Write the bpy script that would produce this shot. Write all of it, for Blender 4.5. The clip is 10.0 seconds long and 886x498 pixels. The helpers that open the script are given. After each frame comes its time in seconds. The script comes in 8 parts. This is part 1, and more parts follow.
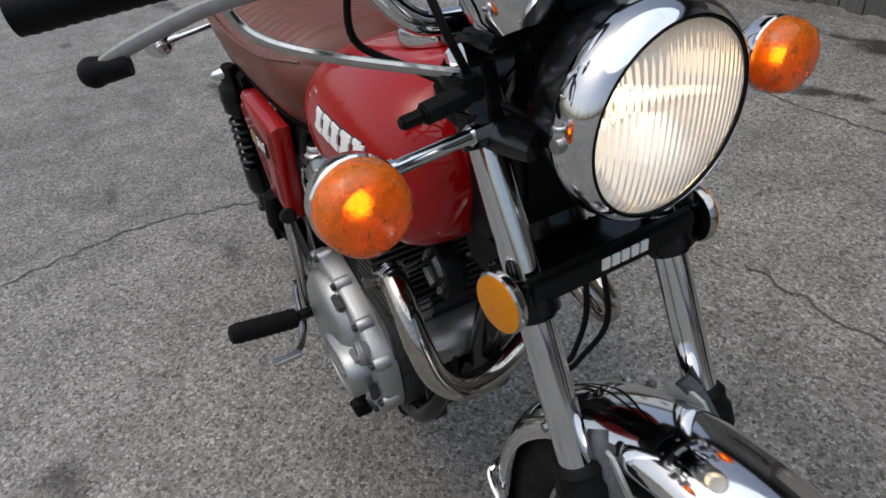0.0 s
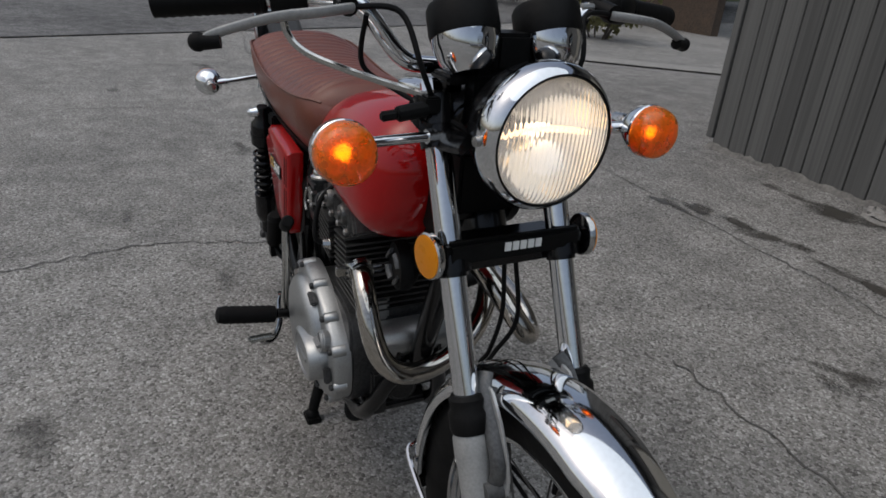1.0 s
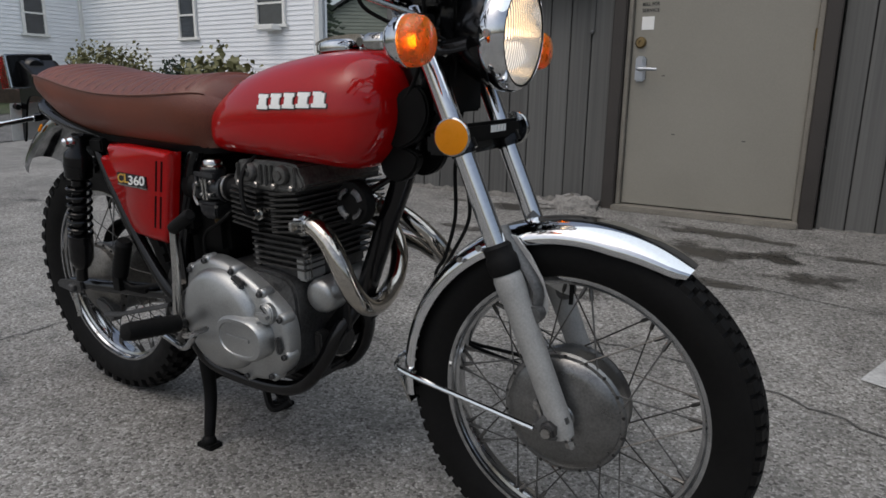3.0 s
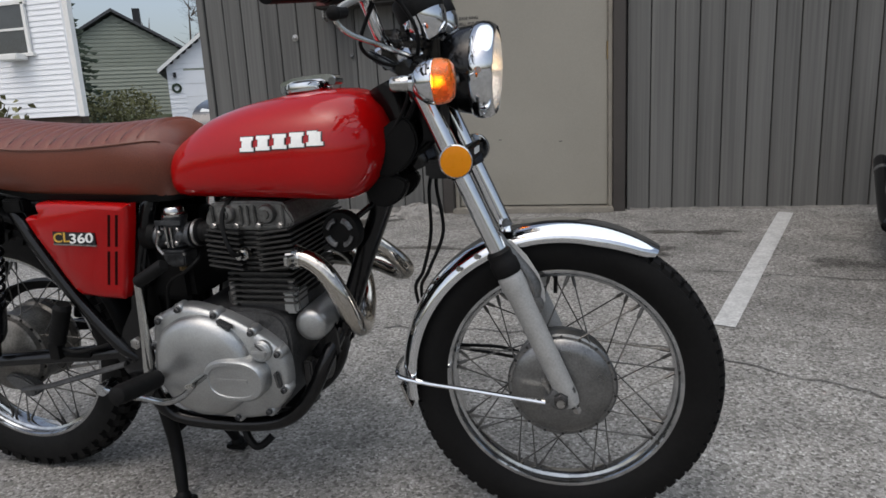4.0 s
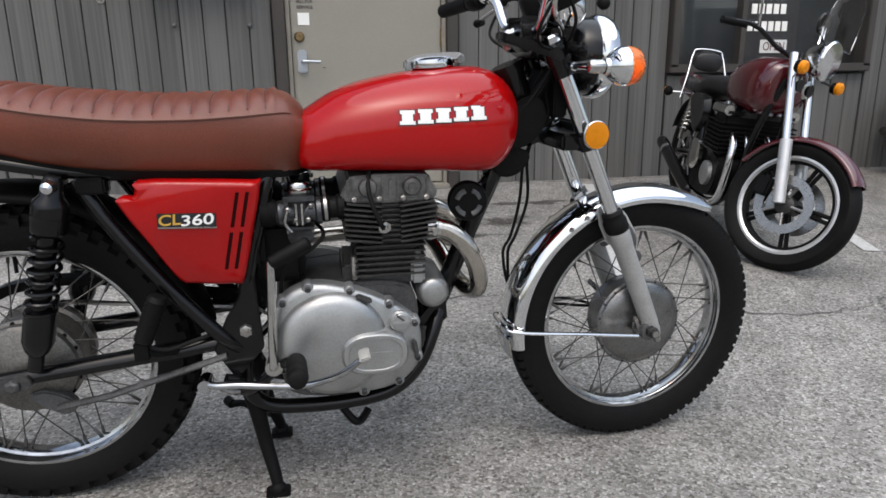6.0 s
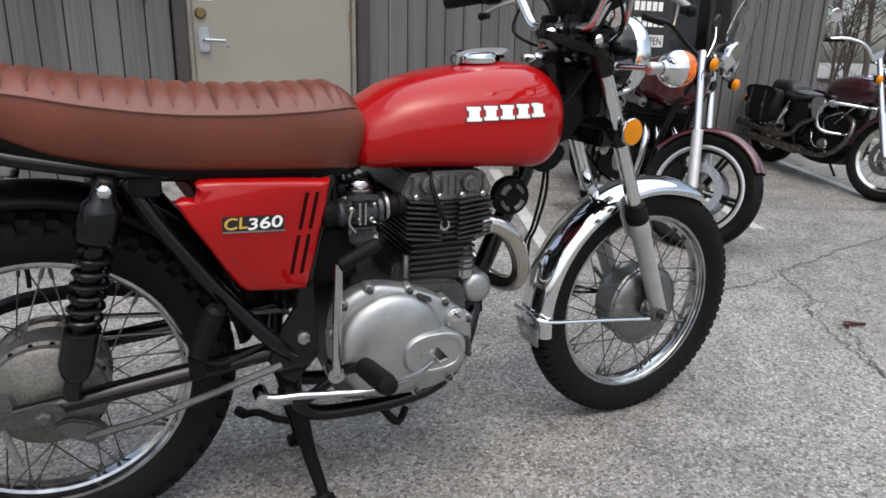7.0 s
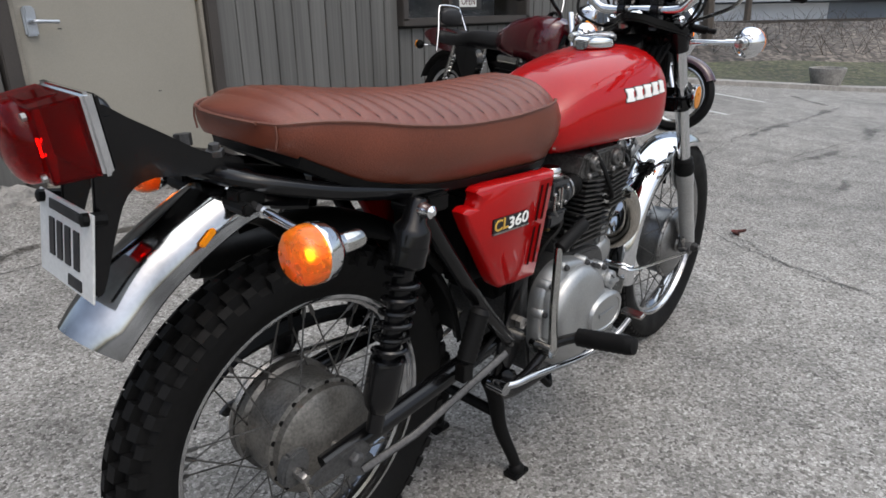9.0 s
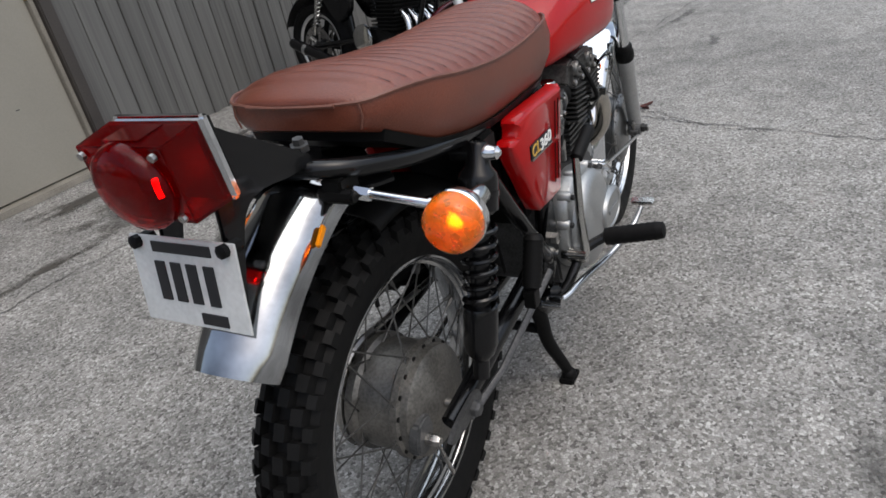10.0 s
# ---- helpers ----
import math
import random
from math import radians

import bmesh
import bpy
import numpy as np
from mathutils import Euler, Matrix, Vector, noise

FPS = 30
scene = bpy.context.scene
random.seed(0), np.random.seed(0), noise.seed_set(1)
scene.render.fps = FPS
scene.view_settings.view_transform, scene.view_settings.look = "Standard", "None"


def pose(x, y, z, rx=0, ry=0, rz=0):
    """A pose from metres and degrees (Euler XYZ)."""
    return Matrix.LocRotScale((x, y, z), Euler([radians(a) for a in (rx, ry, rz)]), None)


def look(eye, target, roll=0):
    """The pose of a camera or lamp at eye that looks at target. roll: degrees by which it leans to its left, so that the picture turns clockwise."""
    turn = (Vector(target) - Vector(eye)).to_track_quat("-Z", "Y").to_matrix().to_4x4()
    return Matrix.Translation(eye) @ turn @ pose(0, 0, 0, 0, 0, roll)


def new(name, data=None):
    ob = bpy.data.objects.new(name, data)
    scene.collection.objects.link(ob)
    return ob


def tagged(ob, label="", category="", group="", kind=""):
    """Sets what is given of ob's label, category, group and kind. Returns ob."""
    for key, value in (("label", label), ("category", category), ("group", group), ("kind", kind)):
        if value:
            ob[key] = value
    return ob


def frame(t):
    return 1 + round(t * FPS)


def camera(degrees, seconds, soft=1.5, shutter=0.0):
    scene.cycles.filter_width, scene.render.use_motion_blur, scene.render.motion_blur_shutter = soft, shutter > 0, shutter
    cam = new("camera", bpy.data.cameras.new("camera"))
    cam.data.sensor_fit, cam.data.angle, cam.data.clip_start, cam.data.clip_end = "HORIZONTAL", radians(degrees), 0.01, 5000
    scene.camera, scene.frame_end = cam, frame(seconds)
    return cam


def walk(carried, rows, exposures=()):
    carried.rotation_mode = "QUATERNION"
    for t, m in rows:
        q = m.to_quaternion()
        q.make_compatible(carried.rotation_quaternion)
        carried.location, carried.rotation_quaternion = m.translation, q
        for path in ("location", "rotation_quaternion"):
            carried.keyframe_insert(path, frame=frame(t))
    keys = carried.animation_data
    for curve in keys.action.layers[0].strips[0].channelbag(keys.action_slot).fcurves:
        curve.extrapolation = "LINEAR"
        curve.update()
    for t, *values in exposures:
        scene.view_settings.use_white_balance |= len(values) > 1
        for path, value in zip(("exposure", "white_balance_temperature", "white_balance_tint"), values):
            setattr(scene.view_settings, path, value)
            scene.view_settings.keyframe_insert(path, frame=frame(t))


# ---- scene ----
cam = camera(66.8, 10.0, soft=1.6, shutter=0.0)
PATH = [
    (0, (1.557, -0.397, 1.124), (0.043, 0.326, 0.035), -4.9),
    (0.5, (1.738, -0.412, 1.123), (0.165, 0.277, 0.098), 0.5),
    (1, (1.844, -0.477, 1.102), (0.199, 0.338, 0.308), 5.6),
    (1.2, (1.885, -0.549, 1.08), (0.261, 0.399, 0.398), 5.4),
    (1.5, (1.939, -0.717, 1.024), (0.38, 0.318, 0.317), 0.2),
    (1.7, (1.944, -0.766, 0.999), (0.358, 0.339, 0.485), 3.5),
    (2, (1.934, -0.866, 0.966), (0.442, 0.341, 0.404), -0.4),
    (2.5, (1.825, -0.97, 0.887), (0.532, 0.469, 0.381), -0.4),
    (3, (1.716, -1.05, 0.834), (0.67, 0.592, 0.375), 0.9),
    (3.2, (1.674, -1.084, 0.823), (0.743, 0.618, 0.34), -0.4),
    (4.3, (1.303, -1.384, 0.883), (0.978, 0.541, 0.45), -2.8),
    (4.5, (1.214, -1.409, 0.884), (0.989, 0.522, 0.413), -2.3),
    (5, (1.014, -1.449, 0.891), (0.926, 0.48, 0.37), -1.9),
    (5.2, (0.927, -1.473, 0.895), (0.892, 0.459, 0.379), -1.8),
    (6.3, (0.458, -1.445, 0.889), (0.986, 0.414, 0.371), -1.6),
    (6.5, (0.375, -1.405, 0.894), (0.998, 0.412, 0.338), -2.2),
    (6.6, (0.339, -1.386, 0.905), (1.012, 0.406, 0.324), -1.3),
    (7, (0.189, -1.326, 0.916), (0.983, 0.424, 0.36), 1.3),
    (7.5, (-0.06, -1.292, 0.929), (0.959, 0.313, 0.31), -0.2),
    (8, (-0.261, -1.193, 0.942), (0.847, 0.369, 0.365), -0.4),
    (8.5, (-0.427, -1.006, 0.953), (0.812, 0.411, 0.279), -2.0),
    (9, (-0.554, -0.86, 0.985), (0.827, 0.421, 0.314), -1.0),
    (9.2, (-0.629, -0.801, 0.996), (0.836, 0.353, 0.274), -1.3),
    (9.5, (-0.702, -0.732, 1.019), (0.812, 0.321, 0.244), -5.1),
    (9.6, (-0.72, -0.699, 1.022), (0.788, 0.344, 0.223), -7.2),
    (10, (-0.716, -0.618, 1.033), (0.792, 0.352, 0.148), -13.0),
]
walk(cam, [(t, look(eye, target, roll)) for t, eye, target, roll in PATH],
     exposures=[(0.0, 0.0), (1.0, -0.30), (1.5, -0.40), (2.0, -0.22), (3.0, -0.12), (4.5, 0.47), (5.0, 0.57), (6.5, 0.74), (8.0, 0.81), (9.0, 0.61), (10.0, 0.51)])

# ---- world and light: an overcast late afternoon ----
world = bpy.data.worlds.new("overcast_sky")
scene.world = world
world.use_nodes = True
wn, wl = world.node_tree.nodes, world.node_tree.links
sky = wn.new("ShaderNodeTexSky")
sky.sky_type = "NISHITA"
sky.sun_disc = False
sky.sun_elevation, sky.sun_rotation = radians(60), radians(200)
sky.air_density, sky.dust_density, sky.ozone_density = 1.0, 4.0, 1.0
grey = wn.new("ShaderNodeHueSaturation")
grey.inputs["Saturation"].default_value = 0.75
wl.new(sky.outputs[0], grey.inputs["Color"])
wl.new(grey.outputs[0], wn["Background"].inputs["Color"])
wn["Background"].inputs["Strength"].default_value = 0.145
sun = new("sun", bpy.data.lights.new("sun", "SUN"))
sun.data.energy, sun.data.angle, sun.data.color = 1.36, radians(80), (0.89, 0.955, 1.0)
sun.matrix_world = look((0, 0, 10), (-2.0, 0.2, 3.5))


# ---- mesh builders: each returns (vertices, faces) ----
def smooth(pts, n=6):
    """Catmull-Rom points through pts."""
    pts = [Vector(p) for p in pts]
    out = []
    for i in range(len(pts) - 1):
        p0, p1, p2, p3 = pts[max(i - 1, 0)], pts[i], pts[i + 1], pts[min(i + 2, len(pts) - 1)]
        for k in range(n):
            t = k / n
            out.append(0.5 * ((2 * p1) + (p2 - p0) * t + (2 * p0 - 5 * p1 + 4 * p2 - p3) * t * t + (3 * p1 - p0 - 3 * p2 + p3) * t ** 3))
    return out + [pts[-1]]


def merge(*geos):
    verts, faces = [], []
    for v, f in geos:
        n = len(verts)
        verts += list(v)
        faces += [[i + n for i in face] for face in f]
    return verts, faces


def moved(geo, m):
    return [m @ Vector(v) for v in geo[0]], geo[1]


def loft(rings, caps=True, closed=False):
    """A skin over rings of equal length."""
    n = len(rings[0])
    verts = [Vector(p) for ring in rings for p in ring]
    faces = []
    last = len(rings) if closed else len(rings) - 1
    for i in range(last):
        a, b = i * n, ((i + 1) % len(rings)) * n
        faces += [[a + k, a + (k + 1) % n, b + (k + 1) % n, b + k] for k in range(n)]
    if caps and not closed:
        faces += [list(range(n))[::-1], [(len(rings) - 1) * n + k for k in range(n)]]
    return verts, faces


def tube(pts, r, seg=10, closed=False, flat=1.0):
    pts = [Vector(p) for p in pts]
    rad = r if isinstance(r, (list, tuple)) else [r] * len(pts)
    if len(rad) != len(pts):
        rad = [rad[0] + (rad[-1] - rad[0]) * i / (len(pts) - 1) for i in range(len(pts))]
    rings, up = [], None
    for i, p in enumerate(pts):
        a = pts[i - 1] if i or closed else p
        b = pts[(i + 1) % len(pts)] if i < len(pts) - 1 or closed else p
        t = (b - a).normalized()
        if up is None:
            up = t.orthogonal().normalized()
        up = (up - t * up.dot(t)).normalized()
        side = t.cross(up)
        rings.append([p + rad[i] * (math.cos(k * 2 * math.pi / seg) * up + flat * math.sin(k * 2 * math.pi / seg) * side) for k in range(seg)])
    return loft(rings, True, closed)


def lathe(profile, at, axis, seg=24, closed=False):
    """profile: (radius, distance along the axis)."""
    axis = Vector(axis).normalized()
    u = axis.orthogonal().normalized()
    if abs(axis.z) < 0.9:
        u = (Vector((0, 0, 1)) - axis * axis.z).normalized()
    v = axis.cross(u)
    at = Vector(at)
    rings = [[at + axis * d + max(r, 1e-5) * (math.cos(k * 2 * math.pi / seg) * u + math.sin(k * 2 * math.pi / seg) * v) for k in range(seg)] for r, d in profile]
    return loft(rings, not closed, closed)


def box(c, s, m=None):
    v = [Vector((c[0] + s[0] * i / 2, c[1] + s[1] * j / 2, c[2] + s[2] * k / 2)) for i in (-1, 1) for j in (-1, 1) for k in (-1, 1)]
    f = [[0, 1, 3, 2], [4, 6, 7, 5], [0, 4, 5, 1], [2, 3, 7, 6], [0, 2, 6, 4], [1, 5, 7, 3]]
    if m is not None:
        mm = Matrix.Translation(c) @ m @ Matrix.Translation(-Vector(c))
        v = [mm @ p for p in v]
    return v, f


def prism(poly, y0, y1, inset=0.0):
    """A plate of outline (x, z) between y0 and y1; the y1 side drawn in by inset."""
    cx, cz = sum(p[0] for p in poly) / len(poly), sum(p[1] for p in poly) / len(poly)
    k = 1 - inset
    a = [(x, y0, z) for x, z in poly]
    b = [(cx + (x - cx) * k, y1, cz + (z - cz) * k) for x, z in poly]
    return loft([a, b])


def rounded(poly, n=4):
    """A closed outline softened through its points."""
    pts = [Vector((x, z, 0)) for x, z in poly]
    out = []
    for i in range(len(pts)):
        p0, p1, p2, p3 = pts[i - 1], pts[i], pts[(i + 1) % len(pts)], pts[(i + 2) % len(pts)]
        for k in range(n):
            t = k / n
            q = 0.5 * ((2 * p1) + (p2 - p0) * t + (2 * p0 - 5 * p1 + 4 * p2 - p3) * t * t + (3 * p1 - p0 - 3 * p2 + p3) * t ** 3)
            out.append((q.x, q.y))
    return out


def ball(c, r, seg=16, rings=10):
    return lathe([(r * math.sin(math.pi * i / rings), -r * math.cos(math.pi * i / rings)) for i in range(rings + 1)], c, (0, 0, 1), seg)


XF = [Matrix.Identity(4)]


def mesh_of(name, geo, material, bevel=0.0, sharp=38.0):
    bm = bmesh.new()
    vs = [bm.verts.new(XF[-1] @ Vector(v)) for v in geo[0]]
    for f in geo[1]:
        try:
            bm.faces.new([vs[i] for i in f])
        except ValueError:
            pass
    bmesh.ops.remove_doubles(bm, verts=bm.verts, dist=1e-5)
    bmesh.ops.recalc_face_normals(bm, faces=bm.faces)
    if bevel:
        edges = [e for e in bm.edges if len(e.link_faces) == 2 and e.calc_face_angle(0) > radians(30)]
        bmesh.ops.bevel(bm, geom=edges, offset=bevel, segments=2, affect="EDGES", clamp_overlap=True)
    me = bpy.data.meshes.new(name)
    bm.to_mesh(me)
    bm.free()
    me.materials.append(material)
    me.shade_smooth()
    me.set_sharp_from_angle(angle=radians(sharp))
    return me


def part(name, geo, material, parent=None, label="", bevel=0.0, sharp=38.0):
    ob = new(name, mesh_of(name, geo, material, bevel, sharp))
    ob.parent = parent
    return tagged(ob, label)


def thing(name, label, category, m=None, group=""):
    ob = new(name)
    ob.matrix_basis = m if m is not None else Matrix.Identity(4)
    return tagged(ob, label, category, group)


def lettering(name, body, size, material, parent, m, depth=0.002, label="", fit=None, bold=0.0):
    """Raised lettering in the built-in font, on the plane of m (x along the line, y up)."""
    cu = bpy.data.curves.new(name, "FONT")
    cu.body, cu.size, cu.extrude, cu.align_x, cu.align_y = body, size, depth, "CENTER", "CENTER"
    cu.offset, cu.shear = bold * size, bold * 10
    tmp = new("lettering", cu)
    bpy.context.view_layer.update()
    me = bpy.data.meshes.new_from_object(tmp.evaluated_get(bpy.context.evaluated_depsgraph_get()))
    bpy.data.objects.remove(tmp)
    if fit:
        xs, ys = [v.co.x for v in me.vertices], [v.co.y for v in me.vertices]
        w, h, cx, cy = max(xs) - min(xs), max(ys) - min(ys), (max(xs) + min(xs)) / 2, (max(ys) + min(ys)) / 2
        for v in me.vertices:
            v.co.x, v.co.y = (v.co.x - cx) * fit[0] / w, (v.co.y - cy) * fit[1] / h
    me.transform(XF[-1] @ m)
    me.materials.append(material)
    ob = new(name, me)
    ob.parent = parent
    return tagged(ob, label)


# ---- materials ----
def mat(name, col, rough=0.5, metal=0.0, var=0.15, scale=14.0, bump=0.0, bscale=160.0, coat=0.0, trans=0.0, ior=1.45, glow=None, spec=0.5, rvar=0.1, pieces=0.0):
    m = bpy.data.materials.new(name)
    m.use_nodes = True
    n, l = m.node_tree.nodes, m.node_tree.links
    p = n["Principled BSDF"]
    p.inputs["Roughness"].default_value, p.inputs["Metallic"].default_value = rough, metal
    p.inputs["Coat Weight"].default_value, p.inputs["Coat Roughness"].default_value = coat, 0.04
    p.inputs["Transmission Weight"].default_value, p.inputs["IOR"].default_value = trans, ior
    p.inputs["Specular IOR Level"].default_value = spec
    co = n.new("ShaderNodeTexCoord")
    big, fine = n.new("ShaderNodeTexNoise"), n.new("ShaderNodeTexNoise")
    big.inputs["Scale"].default_value, big.inputs["Detail"].default_value = scale, 6
    fine.inputs["Scale"].default_value, fine.inputs["Detail"].default_value = bscale, 4
    l.new(co.outputs["Object"], big.inputs["Vector"])
    l.new(co.outputs["Object"], fine.inputs["Vector"])
    add = n.new("ShaderNodeMath")
    add.operation = "ADD"
    l.new(big.outputs["Fac"], add.inputs[0])
    l.new(fine.outputs["Fac"], add.inputs[1])
    ramp = n.new("ShaderNodeMapRange")
    ramp.inputs["From Min"].default_value, ramp.inputs["From Max"].default_value = 0.7, 1.3
    l.new(add.outputs[0], ramp.inputs["Value"])
    mix = n.new("ShaderNodeMix")
    mix.data_type = "RGBA"
    l.new(ramp.outputs[0], mix.inputs["Factor"])
    mix.inputs["A"].default_value = (*[max(c * (1 - var), 0) for c in col], 1)
    mix.inputs["B"].default_value = (*[min(c * (1 + var), 1) for c in col], 1)
    l.new(mix.outputs["Result"], p.inputs["Base Color"])
    if pieces:
        info, each, tint = n.new("ShaderNodeObjectInfo"), n.new("ShaderNodeMapRange"), n.new("ShaderNodeMixRGB")
        each.inputs["To Min"].default_value, each.inputs["To Max"].default_value = 1 - pieces, 1 + pieces * 0.6
        tint.blend_type, tint.inputs["Fac"].default_value = "MULTIPLY", 1.0
        l.new(info.outputs["Random"], each.inputs["Value"])
        l.new(mix.outputs["Result"], tint.inputs[1])
        l.new(each.outputs[0], tint.inputs[2])
        l.new(tint.outputs[0], p.inputs["Base Color"])
    rr = n.new("ShaderNodeMapRange")
    rr.inputs["From Min"].default_value, rr.inputs["From Max"].default_value = 0.3, 0.7
    rr.inputs["To Min"].default_value, rr.inputs["To Max"].default_value = max(rough * (1 - rvar * 2), 0.01), min(rough * (1 + rvar * 2), 1)
    l.new(big.outputs["Fac"], rr.inputs["Value"])
    l.new(rr.outputs[0], p.inputs["Roughness"])
    if bump:
        b = n.new("ShaderNodeBump")
        b.inputs["Strength"].default_value, b.inputs["Distance"].default_value = bump, 0.002
        l.new(fine.outputs["Fac"], b.inputs["Height"])
        l.new(b.outputs[0], p.inputs["Normal"])
    if glow:
        p.inputs["Emission Color"].default_value, p.inputs["Emission Strength"].default_value = (*glow[0], 1), glow[1]
    return m


def ground_mat(name, stops, size, stain=0.35, bump=0.35, rough=0.85, gap=0.0):
    """Exposed stones in a binder: many small cells of mixed colours, with wide stains over them."""
    m = bpy.data.materials.new(name)
    m.use_nodes = True
    n, l = m.node_tree.nodes, m.node_tree.links
    p = n["Principled BSDF"]
    co = n.new("ShaderNodeTexCoord")
    vor, vor2 = n.new("ShaderNodeTexVoronoi"), n.new("ShaderNodeTexVoronoi")
    vor.inputs["Scale"].default_value, vor2.inputs["Scale"].default_value = size, size * 0.45
    warp = n.new("ShaderNodeTexNoise")
    warp.inputs["Scale"].default_value, warp.inputs["Detail"].default_value = size * 0.8, 3
    addv = n.new("ShaderNodeMixRGB")
    addv.blend_type, addv.inputs["Fac"].default_value = "ADD", 0.012
    l.new(co.outputs["Object"], addv.inputs[1])
    l.new(warp.outputs["Color"], addv.inputs[2])
    l.new(co.outputs["Object"], warp.inputs["Vector"])
    for v in (vor, vor2):
        l.new(addv.outputs[0], v.inputs["Vector"])
    ramp = n.new("ShaderNodeValToRGB")
    while len(ramp.color_ramp.elements) < len(stops):
        ramp.color_ramp.elements.new(0.5)
    for e, (pos, c) in zip(ramp.color_ramp.elements, stops):
        e.position, e.color = pos, (*c, 1)
    sep = n.new("ShaderNodeSeparateColor")
    l.new(vor.outputs["Color"], sep.inputs[0])
    l.new(sep.outputs[0], ramp.inputs["Fac"])
    wide, mid = n.new("ShaderNodeTexNoise"), n.new("ShaderNodeTexNoise")
    wide.inputs["Scale"].default_value, wide.inputs["Detail"].default_value = 0.7, 8
    mid.inputs["Scale"].default_value, mid.inputs["Detail"].default_value = 6.0, 6
    for w in (wide, mid):
        l.new(co.outputs["Object"], w.inputs["Vector"])
    mul = n.new("ShaderNodeMath")
    mul.operation = "ADD"
    l.new(wide.outputs["Fac"], mul.inputs[0])
    l.new(mid.outputs["Fac"], mul.inputs[1])
    mr = n.new("ShaderNodeMapRange")
    mr.inputs["From Min"].default_value, mr.inputs["From Max"].default_value = 0.75, 1.2
    mr.inputs["To Min"].default_value, mr.inputs["To Max"].default_value = 1.0 - stain, 1.08
    l.new(mul.outputs[0], mr.inputs["Value"])
    tint = n.new("ShaderNodeMixRGB")
    tint.blend_type, tint.inputs["Fac"].default_value = "MULTIPLY", 1.0
    l.new(ramp.outputs[0], tint.inputs[1])
    l.new(mr.outputs[0], tint.inputs[2])
    out = tint
    if gap:
        edge, joint, dark = n.new("ShaderNodeTexVoronoi"), n.new("ShaderNodeMapRange"), n.new("ShaderNodeMixRGB")
        edge.feature = "DISTANCE_TO_EDGE"
        edge.inputs["Scale"].default_value = size
        l.new(addv.outputs[0], edge.inputs["Vector"])
        joint.inputs["From Max"].default_value = 0.16
        joint.inputs["To Min"].default_value, joint.inputs["To Max"].default_value = 1.0 - gap, 1.0
        l.new(edge.outputs["Distance"], joint.inputs["Value"])
        dark.blend_type, dark.inputs["Fac"].default_value = "MULTIPLY", 1.0
        l.new(tint.outputs[0], dark.inputs[1])
        l.new(joint.outputs[0], dark.inputs[2])
        out = dark
    l.new(out.outputs[0], p.inputs["Base Color"])
    p.inputs["Roughness"].default_value = rough
    b = n.new("ShaderNodeBump")
    b.inputs["Strength"].default_value, b.inputs["Distance"].default_value = bump, 0.004
    l.new(vor.outputs["Distance"], b.inputs["Height"])
    b.invert = True
    l.new(b.outputs[0], p.inputs["Normal"])
    return m


def patch_mat(name, col, rough, strength, scale=5.0):
    """A stain that fades out unevenly at its edges, through the mesh's own soft mask."""
    m = bpy.data.materials.new(name)
    m.use_nodes = True
    n, l = m.node_tree.nodes, m.node_tree.links
    p = n["Principled BSDF"]
    p.inputs["Base Color"].default_value, p.inputs["Roughness"].default_value = (*col, 1), rough
    att = n.new("ShaderNodeAttribute")
    att.attribute_name = "edge"
    co, no = n.new("ShaderNodeTexCoord"), n.new("ShaderNodeTexNoise")
    no.inputs["Scale"].default_value, no.inputs["Detail"].default_value = scale, 8
    l.new(co.outputs["Object"], no.inputs["Vector"])
    a = n.new("ShaderNodeMath")
    a.operation = "ADD"
    l.new(att.outputs["Fac"], a.inputs[0])
    l.new(no.outputs["Fac"], a.inputs[1])
    mr = n.new("ShaderNodeMapRange")
    mr.inputs["From Min"].default_value, mr.inputs["From Max"].default_value = 0.80, 1.12
    mr.inputs["To Max"].default_value = strength
    l.new(a.outputs[0], mr.inputs["Value"])
    l.new(mr.outputs[0], p.inputs["Alpha"])
    return m


def lens_glass(name, col, share):
    """Moulded lamp glass: clear for the most part, with some of the light scattered through it."""
    m = bpy.data.materials.new(name)
    m.use_nodes = True
    n, l = m.node_tree.nodes, m.node_tree.links
    p = n["Principled BSDF"]
    p.inputs["Base Color"].default_value, p.inputs["Roughness"].default_value = (1, 1, 1, 1), 0.04
    p.inputs["Transmission Weight"].default_value, p.inputs["IOR"].default_value = 1.0, 1.5
    tr, mx = n.new("ShaderNodeBsdfTranslucent"), n.new("ShaderNodeMixShader")
    df, m2 = n.new("ShaderNodeBsdfDiffuse"), n.new("ShaderNodeMixShader")
    tr.inputs["Color"].default_value = df.inputs["Color"].default_value = (*col, 1)
    m2.inputs["Fac"].default_value, mx.inputs["Fac"].default_value = 0.5, share
    l.new(tr.outputs[0], m2.inputs[1])
    l.new(df.outputs[0], m2.inputs[2])
    l.new(p.outputs[0], mx.inputs[1])
    l.new(m2.outputs[0], mx.inputs[2])
    l.new(mx.outputs[0], n["Material Output"].inputs["Surface"])
    return m


